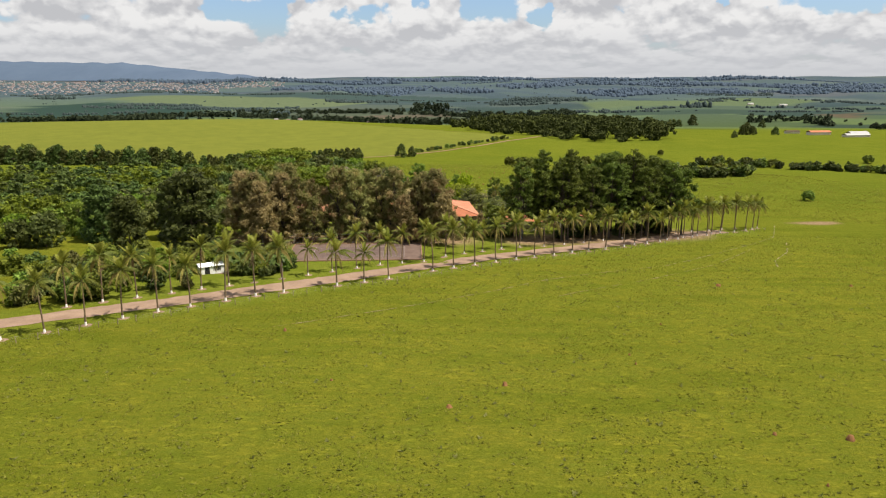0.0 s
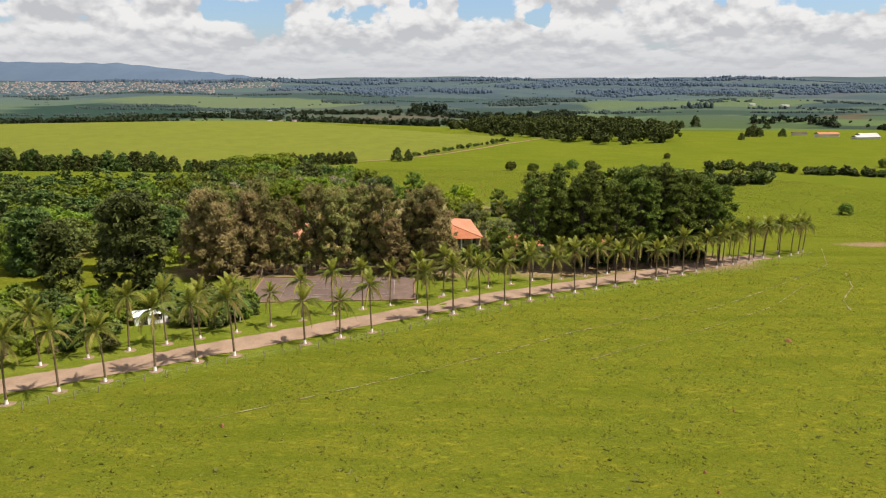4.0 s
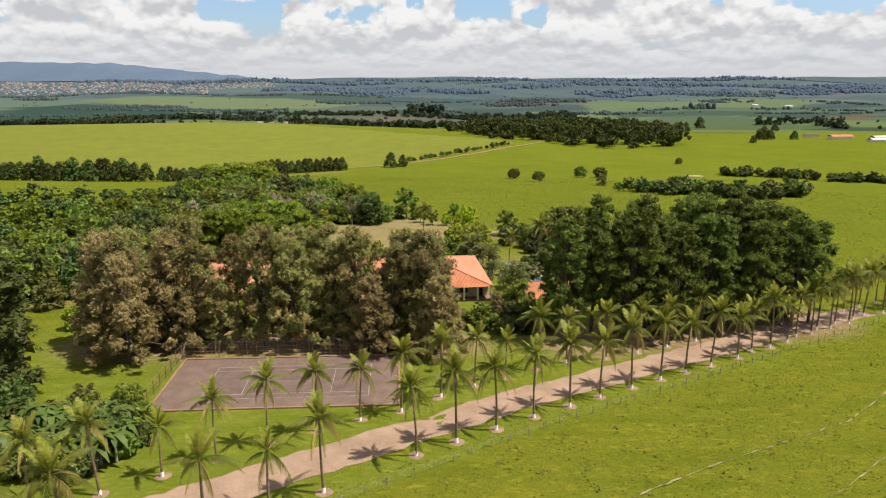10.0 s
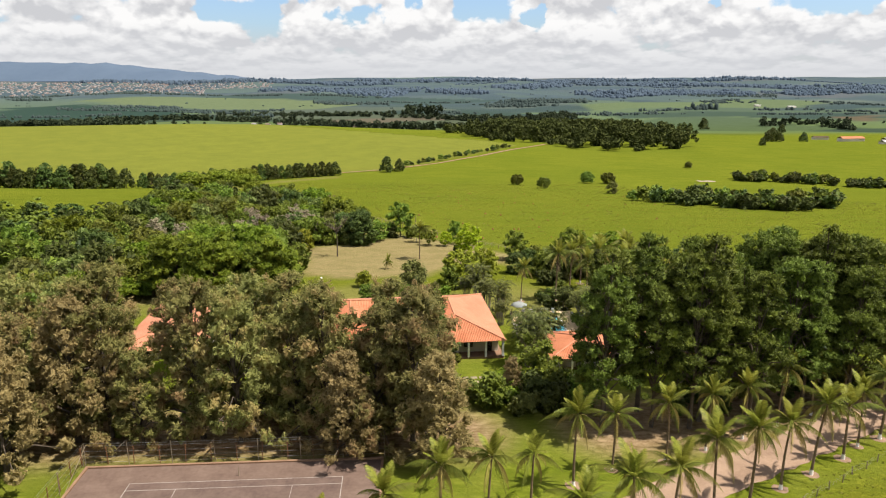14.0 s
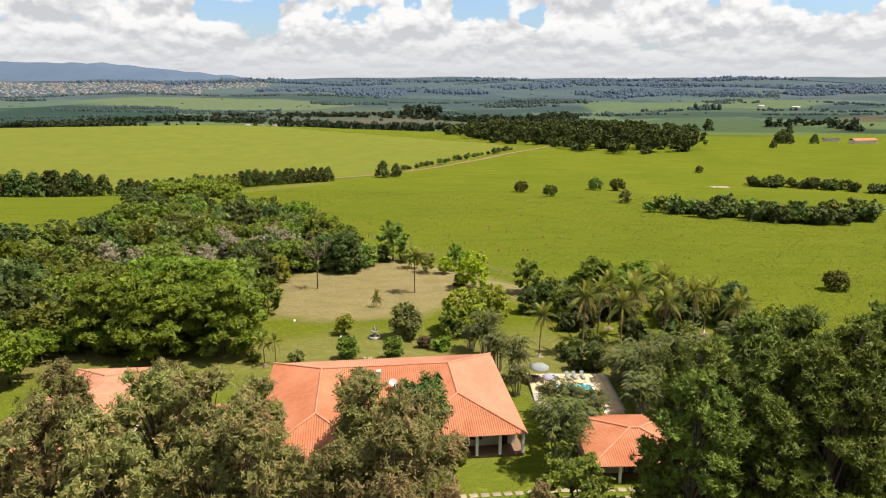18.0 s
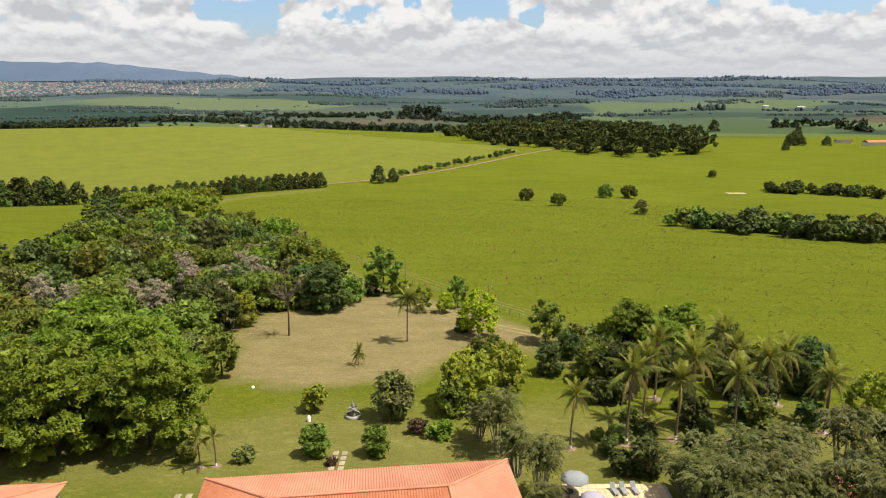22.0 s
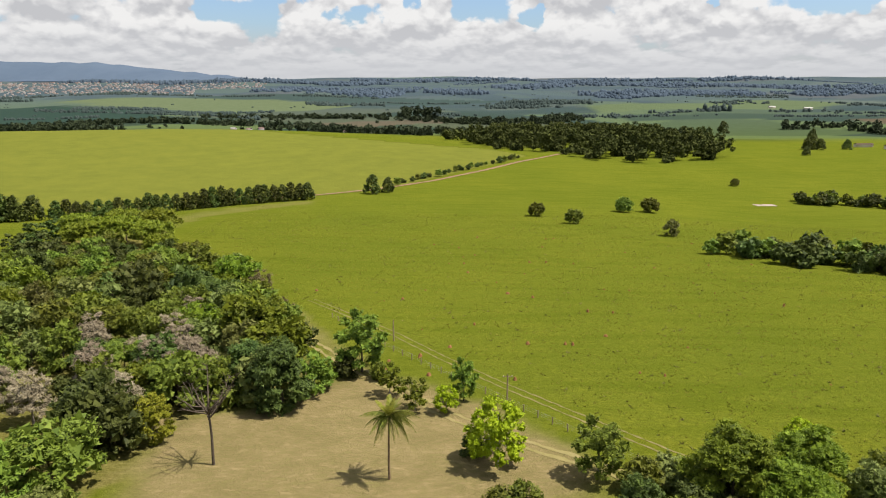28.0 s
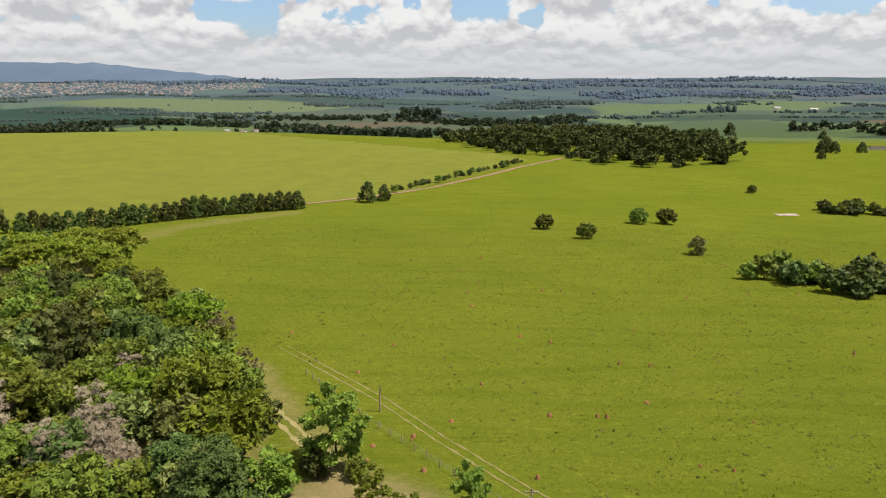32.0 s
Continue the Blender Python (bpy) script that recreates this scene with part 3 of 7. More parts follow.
def inner_leaves(rng, centre, radius, squash=1.0, fill=0.8, n=26):
    """Broad overlapping sprays deep in a clump, which close it without a skin."""
    pos = unit(rng, n) * (fill * radius * rng.uniform(0.3, 1.0, n) ** 0.5)[:, None] * np.array([1, 1, squash])
    t, b = unit(rng, n), unit(rng, n)
    b = np.cross(t, b)
    b /= np.maximum(np.linalg.norm(b, axis=1)[:, None], 1e-6)
    s = (0.52 * radius * rng.uniform(0.7, 1.3, n))[:, None]
    pos = pos + np.asarray(centre)
    v = np.stack([pos - t * s * 0.6 + b * s * 0.55, pos - t * s * 0.6 - b * s * 0.55, pos + t * s * 0.8], 1)
    return v.reshape(-1, 3), np.arange(3 * n, dtype=np.int32).reshape(-1, 3)


def crown(name, rng, clumps, n, size, mats, squash=0.85, fill=0.72, up=0.85, long=1.5, hang=0.0, burst=0.0):
    """A crown of leafy clumps (x, y, z, r); n pairs of leaves for a clump of one metre radius."""
    ps = []
    for x, y, z, r in clumps:
        ps.append(inner_leaves(rng, (x, y, z), r, squash, fill))
        ps.append(leaves(rng, (x, y, z), r, max(12, int(2.1 * n * r * r)), 0.70 * size, squash, up, long, 0.25, hang, burst))
    v, f = join(ps)
    return build(name, v, f, mats)


def branchy(name, rng, tall, girth, ends, mat, lean=0.03, sides=7, split=0.45):
    """A tapered trunk that leans a little, with limbs out to the given ends."""
    bend = [(0, 0, -0.3)]
    for k in range(1, 6):
        s = k / 5
        bend.append((lean * tall * s * math.sin(k * 1.3), lean * tall * s * math.cos(k * 1.9), tall * s))
    ps = [tube(bend, [girth * (1.25 if k == 0 else 1) * (1 - 0.75 * k / 5) for k in range(6)], sides)]
    for ex, ey, ez in ends:
        s = min(0.92, max(split, (ez / tall) * 0.72 + rng.uniform(-0.08, 0.05)))
        i = int(s * 5)
        a = np.array(bend[i]) + (np.array(bend[min(i + 1, 5)]) - np.array(bend[i])) * (s * 5 - i)
        e = np.array((ex, ey, ez))
        mid = (a + e) / 2 + np.array((0, 0, 0.06 * tall))
        g = girth * (1 - 0.75 * s) * 0.6
        ps.append(tube([a, mid, e], [g, g * 0.65, g * 0.2], 5))
    v, f = join(ps)
    return build(name, v, f, mat, smooth_faces=True)


def tree_kind(seed, tall, spread, mats, bark, n=26, size=0.36, low=0.14, clumps=30, fat=0.28, squash=0.8, girth=None, belly=0.34, long=1.5, fill=0.72):
    """Trunk and crown meshes of a broad-leaved tree: clumps over an uneven dome, widest at the belly."""
    rng = np.random.default_rng(seed)
    cl = []
    for k in range(clumps):
        s = ((k + rng.uniform(0, 1)) / clumps) ** 0.9
        wide = spread * math.sqrt(max(0.06, 1 - ((s - belly) / (1.06 - belly)) ** 2 if s > belly else 1 - 0.5 * ((belly - s) / belly) ** 2))
        a, rad = k * 2.4 + rng.uniform(-0.5, 0.5), rng.uniform(0.45, 0.92) ** 0.7 * wide * 0.82
        r = spread * fat * rng.uniform(0.6, 1.2)
        z = tall * (low + (1 - low) * s) - r * squash * 0.7 + rng.uniform(-0.04, 0.04) * tall
        cl.append((rad * math.cos(a), rad * math.sin(a), max(z, r * 0.6), r))
    cl.append((0, 0, tall * (low + (1 - low) * 0.5), spread * 0.45))
    ends = [(x * 0.8, y * 0.8, z * 0.95) for x, y, z, r in cl[2::3]][:9]
    return (branchy("trunk", rng, tall * 0.8, girth or tall * 0.02, ends, bark),
            crown("crown", rng, cl, n, size, mats, squash, fill, 0.85, long))


def plant(kind, name, x, y, label, category, group="", scale=1.0, turn=0.0, tall=1.0, sink=0.0):
    m = pose(x, y, ground_at(x, y) - sink, 0, 0, turn) @ Matrix.Diagonal((scale, scale, scale * tall, 1))
    root = thing(name, m, label, category, group)
    part("trunk", kind[0], root)
    part("crown", kind[1], root)
    return root


KIND_FOREST = [
    tree_kind(11, 9.5, 5.2, M_FOREST[0], M_BARK, n=20, size=0.39, clumps=19, fat=0.36, squash=0.72, low=0.12, belly=0.4, fill=0.84),
    tree_kind(12, 10, 5.6, M_FOREST[2], M_BARK, n=20, size=0.39, clumps=20, fat=0.36, squash=0.75, low=0.10, belly=0.4, fill=0.84),
    tree_kind(13, 8.8, 6.0, M_FOREST[1], M_BARK, n=20, size=0.39, clumps=22, fat=0.30, squash=0.45, low=0.42, belly=0.45, fill=0.84),
    tree_kind(14, 9.2, 4.6, M_FOREST[3], M_BARK, n=22, size=0.37, clumps=18, fat=0.36, squash=0.8, low=0.12, belly=0.45, fill=0.8),
    tree_kind(15, 8.2, 6.2, M_FOREST[0], M_BARK, n=20, size=0.39, clumps=22, fat=0.31, squash=0.5, low=0.38, belly=0.45, fill=0.84),
]
KIND_DARK = tree_kind(21, 22, 8.5, M_FOREST[2], M_BARK, n=24, clumps=70, fat=0.26, low=0.02, size=0.46, fill=0.88, belly=0.3)
KIND_WIDE = tree_kind(22, 14.5, 9.0, M_FOREST[1], M_BARK, n=50, clumps=54, fat=0.24, low=0.16, squash=0.45, size=0.32, belly=0.4, fill=0.86)
KIND_ROUND = tree_kind(23, 8.4, 4.3, M_FOREST[2], M_BARK, n=80, clumps=40, fat=0.28, low=0.06, size=0.30)
KIND_LIME = tree_kind(24, 9, 5.0, M_LIME, M_PALE_BARK, n=50, clumps=44, fat=0.2, low=0.18, size=0.32, belly=0.5)
KIND_YELLOW = tree_kind(25, 10, 6.0, M_YELLOWISH, M_PALE_BARK, n=46, clumps=64, fat=0.18, low=0.06, size=0.34)
KIND_OPEN = tree_kind(26, 8, 4.0, M_FOREST[0], M_BARK, n=56, clumps=24, fat=0.25, low=0.24, size=0.30, belly=0.55)
KIND_UMBRELLA = tree_kind(29, 11.5, 9.0, M_UMBRELLA, M_BARK, n=24, clumps=44, fat=0.22, low=0.52, size=0.40, belly=0.35, squash=0.35)
KIND_SPARSE = tree_kind(30, 8.5, 4.4, M_DRYLEAF, M_PALE_BARK, n=26, clumps=26, fat=0.22, low=0.3, size=0.30, belly=0.5, fill=0.3)
KIND_PASTURE = tree_kind(28, 9.2, 6.6, M_FOREST[0], M_BARK, n=16, clumps=36, fat=0.26, low=0.2, size=0.55, belly=0.42, squash=0.75)
KIND_SMALL = tree_kind(27, 5, 2.6, M_FOREST[1], M_PALE_BARK, n=70, clumps=18, fat=0.28, low=0.28, size=0.24, belly=0.5)


def shrub_kind(seed, tall, spread, mat, n=60, size=0.28, clumps=14, trim=False):
    """A bush that leafs down to the ground."""
    rng = np.random.default_rng(seed)
    cl = []
    for k in range(clumps):
        d = unit(rng, 1)[0]
        z = (0.5 + 0.42 * d[2]) * tall
        cl.append((d[0] * spread * 0.6, d[1] * spread * 0.6, max(z, spread * 0.25), spread * (0.36 if not trim else 0.42) * rng.uniform(0.7, 1.1)))
    cl.append((0, 0, tall * 0.45, min(spread * 0.7, tall * 0.5)))
    return (branchy("stem", rng, tall * 0.6, 0.07, [(c[0], c[1], c[2]) for c in cl[:5]], M_BARK),
            crown("crown", rng, cl, n, size, mat, 0.9))


KIND_TOPIARY = shrub_kind(31, 4.3, 2.3, M_FOREST[0], 110, 0.24, 22, True)
KIND_SHRUB = [shrub_kind(32, 3.2, 2.4, M_FOREST[0]), shrub_kind(33, 2.6, 2.2, M_FOREST[3]), shrub_kind(34, 3.0, 2.6, M_FOREST[1]), shrub_kind(35, 2.8, 2.2, M_FOREST[2])]
KIND_YBUSH = shrub_kind(36, 4.4, 2.4, M_YELLOWISH, 60, 0.3)
KIND_PURPLE = shrub_kind(37, 2.6, 2.0, M_PURPLE, 70, 0.3)
KIND_PALEBUSH = shrub_kind(38, 7.0, 4.0, M_FOREST[3], 30, 0.42, 26)


def bush(kind, name, x, y, label, category="bush", group="", scale=1.0, tall=1.0):
    m = pose(x, y, ground_at(x, y) - 0.05, 0, 0, (x * 37 + y * 91) % 360) @ Matrix.Diagonal((scale, scale, scale * tall, 1))
    root = thing(name, m, label, category, group)
    part("stem", kind[0], root)
    part("crown", kind[1], root)
    return root


def casuarina_kind(seed, tall, mat):
    """A tall feathery tree: drooping plumes in loose tiers up a straight stem."""
    rng = np.random.default_rng(seed)
    cl, ends = [], []
    k = 0
    z = tall * 0.14
    while z < tall * 0.97:
        s = (z / tall - 0.2) / 0.8
        reach = 6.7 * (1 - s) ** 0.5 * (0.75 + 0.5 * rng.random())
        for b in range(6 if s < 0.75 else 4):
            a = k * 2.4 + rng.uniform(-0.4, 0.4)
            k += 1
            rr = reach * rng.uniform(0.35, 1.0)
            cl.append((rr * math.cos(a), rr * math.sin(a), z + rng.uniform(-0.9, 0.9), rng.uniform(0.8, 1.6)))
            if k % 2:
                ends.append((rr * math.cos(a), rr * math.sin(a), z))
        z += tall * 0.062
    cl.append((0, 0, tall - 0.8, 1.0))
    return (branchy("trunk", rng, tall * 0.96, 0.32, ends, M_BARK, 0.015, split=0.15),
            crown("crown", rng, cl, 62, 0.22, mat, 1.25, 0.55, 0.6, 3.2, 0.5))


KIND_CASUARINA = [casuarina_kind(41, 21, M_CASUARINA), casuarina_kind(42, 20, M_CASUARINA), casuarina_kind(43, 19, M_CASUARINA_DRY)]


def pine_kind(seed, tall):
    """A forest pine: bare lower stem, whorls of up-turned needle tufts."""
    rng = np.random.default_rng(seed)
    cl, ends = [], []
    z, k = tall * 0.27, 0
    while z < tall * 0.96:
        s = max(0.0, (z / tall - 0.3) / 0.7)
        reach = 5.4 * (0.55 + 0.6 * math.sin(math.pi * (0.25 + 0.72 * s))) * (1 - 0.55 * s)
        for b in range(5 if s < 0.8 else 4):
            a = k * 2.4 + rng.uniform(-0.5, 0.5)
            k += 1
            rr = reach * rng.uniform(0.4, 1.0)
            cl.append((rr * math.cos(a), rr * math.sin(a), z + 0.22 * rr + rng.uniform(-0.5, 0.5), rng.uniform(0.85, 1.6)))
            if k % 2:
                ends.append((rr * math.cos(a), rr * math.sin(a), z + 0.2 * rr))
        z += tall * 0.058
    cl.append((0, 0, tall - 0.9, 1.0))
    return (branchy("trunk", rng, tall * 0.97, 0.30, ends, M_BARK, 0.012, split=0.22),
            crown("crown", rng, cl, 78, 0.20, M_PINE, 0.75, 0.6, 0.9, 3.0, -0.25, 0.9))


KIND_PINE = [pine_kind(51, 25), pine_kind(52, 24), pine_kind(53, 26)]


# palms: a ringed stem, a whitewashed foot and separate fronds
def frond_mesh(seed, length, droop, mat, pairs=42, hang=0.5, leaf=1.05, wide=0.040):
    rng = np.random.default_rng(seed)
    s = np.linspace(0, 1, 11)
    mid = np.stack([length * (s - 0.22 * droop * s ** 2.2), 0 * s, length * (0.10 * s - 0.62 * droop * s ** 2)], 1)
    ps = [tube(mid, list(0.05 * (1 - 0.85 * s)), 4)]
    v, f = [], []
    for k in range(pairs):
        u = 0.14 + 0.84 * k / (pairs - 1)
        p = np.array([np.interp(u, s, mid[:, c]) for c in range(3)])
        q = np.array([np.interp(min(u + 0.04, 1), s, mid[:, c]) for c in range(3)])
        d = (q - p) / max(np.linalg.norm(q - p), 1e-6)
        for side in (-1, 1):
            ln = leaf * math.sin(math.pi * (0.16 + 0.78 * u)) * rng.uniform(0.85, 1.1)
            out = np.array((0, side, 0)) * 0.85 + d * 0.55 + np.array((0, 0, -hang * rng.uniform(0.4, 1.25)))
            out /= np.linalg.norm(out)
            tip = p + out * ln + np.array((0, 0, -0.18 * ln * hang))
            w = d * wide
            b = len(v)
            v += [p - w, p + w, p + (tip - p) * 0.6 + w * 0.9, tip]
            f.append((b, b + 1, b + 2, b + 3))
    ps.append((np.array(v), np.array(f, np.int32)))
    v, f = join(ps)
    return build("frond", v, f, mat)


FROND_YOUNG = frond_mesh(61, 3.6, 0.45, M_FROND_YOUNG, hang=0.15, leaf=0.85)
FROND_MID = frond_mesh(62, 4.4, 1.05, M_FROND, hang=1.3, leaf=0.95)
FROND_LOW = frond_mesh(63, 4.2, 1.35, M_FROND, hang=1.9, leaf=0.9)
FROND_OLD = frond_mesh(64, 3.9, 1.35, M_FROND_OLD, hang=1.8, leaf=0.8)
FROND_DRY = frond_mesh(65, 3.0, 1.2, M_FROND_DRY, pairs=16, hang=1.3)


def stem_mesh(name, tall, r0, r1, lean, mat):
    n = 14
    pts, rad = [], []
    for k in range(n + 1):
        s = k / n
        pts.append((lean * tall * s * s, 0.25 * lean * tall * math.sin(s * 3), tall * s - (0.25 if k == 0 else 0)))
        rad.append((r0 * 1.35 if k == 0 else r0 + (r1 - r0) * s) * (1 + 0.06 * (k % 2)))
    v, f = tube(pts, rad, 8)
    return build(name, v, [f], mat, smooth_faces=True), pts[-1]


def mound_mesh(name, r, h, mat, seed=1):
    rng = np.random.default_rng(seed)
    a = np.arange(14) * 2 * math.pi / 14
    v = [(0, 0, h)]
    for q, z in ((0.55, h * 0.8), (1.0, -0.12)):
        for t in a:
            rr = r * q * rng.uniform(0.85, 1.12)
            v.append((rr * math.cos(t), rr * math.sin(t), z))
    tri = [(0, 1 + k, 1 + (k + 1) % 14) for k in range(14)]
    quad = [(1 + k, 15 + k, 15 + (k + 1) % 14, 1 + (k + 1) % 14) for k in range(14)]
    return build(name, v, [np.array(tri), np.array(quad)], mat)


SOIL_RING = mound_mesh("soil_ring", 1.35, 0.10, M_SOIL, 3)
FOOT_V, FOOT_F = tube([(0, 0, 0.0), (0, 0, 0.35), (0.0, 0, 0.75)], [0.27, 0.215, 0.20], 9)
PAINTED_FOOT = build("painted_foot", FOOT_V, [FOOT_F], M_WHITEWASH, smooth_faces=True)


def palm_model(name, seed, tall, lean, fronds, label, category="palm", foot=True, group="", start=0.0, old=0.82):
    """One palm at the origin, to be copied."""
    rng = random.Random(seed)
    root = thing(name, pose(0, 0, -500), label, category, group)
    me, top = stem_mesh("trunk", tall, 0.17, 0.10, lean, M_PALM_BARK)
    part("trunk", me, root)
    if foot:
        part("painted_foot", PAINTED_FOOT, root, label="whitewashed trunk foot")
        part("soil_ring", SOIL_RING, root, label="ring of bare reddish soil")
    for k in range(fronds):
        s = start + (1 - start) * k / (fronds - 1)
        mesh = FROND_YOUNG if s < 0.42 else FROND_MID if s < 0.62 else FROND_LOW if s < old else FROND_OLD
        tilt = -84 + 96 * s ** 1.15 + rng.uniform(-12, 12)
        m = pose(top[0], top[1], top[2] - 0.25 * s) @ pose(0, 0, 0, 0, 0, k * 137.5 + rng.uniform(-14, 14)) @ pose(0, 0, 0, 0, tilt, 0)
        m = m @ Matrix.Scale(rng.uniform(0.68, 1.1), 4)
        part("frond", mesh, root, m)
    if seed % 2:
        for k in range(2):
            part("dry_frond", FROND_DRY, root, pose(top[0], top[1], top[2] - 0.4, 0, 62, 80 + 150 * k + seed * 20), "hanging dry brown frond")
    return root


LBL_PALM = "coconut palm with a whitewashed trunk foot beside the driveway"
PALM_MODELS = [palm_model("coconut_palm", 1, 9.2, 0.03, 22, LBL_PALM, group="driveway palms"),
               palm_model("coconut_palm", 2, 8.8, -0.05, 20, LBL_PALM, group="driveway palms"),
               palm_model("coconut_palm", 3, 9.6, 0.07, 21, LBL_PALM, group="driveway palms"),
               palm_model("coconut_palm", 4, 7.0, 0.03, 14, LBL_PALM, group="driveway palms")]


def set_palm(k, x, y, scale, turn):
    """Copies a palm model to a place."""
    return copy_thing(PALM_MODELS[k], pose(x, y, ground_at(x, y), 0, 0, turn) @ Matrix.Scale(scale, 4))

# ---- the palm rows along the driveway ----
ALONG, ACROSS = Vector((0.8449, 0.5349)), Vector((-0.5349, 0.8449))


def row_place(s, t):
    p = ALONG * s + ACROSS * t
    return p.x, p.y


def palm_rows():
    rng = random.Random(7)
    near = [-18, -12, -6, 0, 6, 11.8, 17.7, 23.4, 30, 36, 41.6, 53, 59.2, 65, 77.2, 83, 89.2, 95.6, 102.2, 108.2, 115, 121.5, 127.5, 133.8, 141, 150.7, 156.3, 164.5, 171.3, 178.2, 192.3, 198.3]
    for i, s in enumerate(near):
        t = float(np.interp(s, (-18, 6, 17, 36, 65, 77, 102, 120, 141, 160, 200), (118.5, 122.4, 124.8, 127.3, 126.9, 128.6, 129.8, 130.6, 130.8, 131.5, 132.3)))
        small = i in (11, 12, 24, 26)
        set_palm(3 if small else i % 3, *row_place(s, t), rng.uniform(0.9, 1.06), rng.uniform(0, 360))
    far = [4, 10, 16, 22.3, 28.1, 33.7, 39, 45.1, 51.3, 57.3, 63.6, 69.8, 76, 82.4, 89, 95, 101, 107.5, 114, 165.5, 186]
    for i, s in enumerate(far):
        t = float(np.interp(s, (4, 22, 45, 63, 82, 114, 165, 186), (136.8, 137.4, 138.7, 140.2, 141.6, 143.5, 138, 137)))
        set_palm(3 if i in (8, 16) else (i + 1) % 3, *row_place(s, t), rng.uniform(0.84, 0.98), rng.uniform(0, 360))

    for i, (s, t) in enumerate(((146, 131.6), (160.5, 132.2), (168, 132.6), (174.8, 132.8), (182, 133), (186.5, 133.2), (203, 133), (207, 134), (121, 141.5), (128, 141), (135, 140.6), (142.5, 140.4), (150, 140), (157.5, 139.6), (172, 138.6), (179, 138.2), (193, 137.4), (199.5, 137))):
        set_palm(i % 3, *row_place(s, t), rng.uniform(0.84, 1.02), rng.uniform(0, 360))


palm_rows()


def fence():
    """Post and wire fence on the field side of the driveway."""
    root = thing("fence", pose(0, 0, 0), "low wooden post and wire fence along the field edge", "fence")
    post = box_mesh("post", (0.10, 0.10, 1.3), M_WOOD_POST, 0.015)
    tips = []
    rng = random.Random(3)
    s = -30.0
    while s < 205:
        t = float(np.interp(s, (-30, 6, 36, 65, 102, 141, 205), (112, 119.6, 124.2, 124.2, 126.8, 128.2, 129.6))) + rng.uniform(-0.2, 0.2)
        x, y = row_place(s, t)
        z = ground_at(x, y)
        part("post", post, root, pose(x, y, z - 0.2, rng.uniform(-5, 5), rng.uniform(-5, 5), rng.uniform(0, 90)))
        tips.append((x, y, z))
        s += 2.9
    for h in (0.45, 0.75, 1.02):
        v, f = tube([(x, y, z + h) for x, y, z in tips], [0.006] * len(tips), 3)
        part("wire", build("wire", v, [f], M_WIRE), root)


fence()

# ---- groves round the house ----
def groves():
    rng = random.Random(12)
    lbl = "tall feathery tree with browning plumes behind the sports court"
    spots = [(-58, 190, 2), (-53, 186, 0), (-47, 188.5, 2), (-42.5, 190, 1), (-37, 186.5, 1), (-31, 190, 1), (-25.5, 188, 0), (-20, 190, 1), (-14.5, 190, 0), (-9, 189, 1), (-4, 187.5, 0), (-0.5, 183, 2),
             (-60, 199, 1), (-52, 199, 0), (-47.5, 200, 1), (-27, 200, 1), (-21, 199, 0), (-7, 200, 0), (-2, 197, 1), (-50, 180.5, 2), (-12, 184, 2)]
    for i, (x, y, k) in enumerate(spots):
        plant(KIND_CASUARINA[k], "feathery_tree", x + rng.uniform(-0.8, 0.8), y + rng.uniform(-0.8, 0.8), lbl if k < 2 else "feathery tree with mostly brown dry plumes", "tree", "court grove",
              rng.uniform(0.86, 1.06) * (0.72 if (x, y) in ((-0.5, 183), (-37, 186.5), (-12, 184)) else 1), rng.uniform(0, 360))
    n = 0
    for row, (dx, dy) in enumerate(((0, 0), (-2.2, 5.2), (-4.2, 10.4))):
        for k in range(11):
            s = k * 5.1 + (2.4 if row % 2 else 0)
            x, y = 22.0 + s * 0.968 + dx, 191.5 + s * 0.29 + dy
            if row == 2 and k < 4:
                continue
            plant(KIND_PINE[n % 3], "pine_tree", x + rng.uniform(-1.9, 1.9), y + rng.uniform(-1.6, 1.6), "tall dark pine with a bare lower stem", "tree", "pine grove", rng.uniform(0.84, 1.08), rng.uniform(0, 360))
            n += 1

    # added shrubs, which make the ground beneath the pines as dark as deep shade
    for k in range(16):
        x = rng.uniform(24, 74)
        y = 199 + (x - 22) * 0.30 + rng.uniform(-7, 8)
        bush(KIND_SHRUB[(3, 3, 0)[k % 3]], "bush", x, y, "dark shrub added to deepen the shade under the pines", group="pine undergrowth", scale=rng.uniform(0.7, 1.4))
    # likewise added, to darken the floor of the court grove
    for k in range(22):
        bush(KIND_SHRUB[(3, 1, 0)[k % 3]], "bush", rng.uniform(-60, 0), rng.uniform(190, 203), "dark shrub added to deepen the shade under the court grove", group="grove floor shrubs", scale=rng.uniform(0.7, 1.3))


groves()


FAR_CROWNS = [tree_kind(110 + k, 12, 5.2, M_FOREST[0], M_BARK, n=6, size=1.0, clumps=15, fat=0.36, squash=0.65)[1] for k in range(5)]


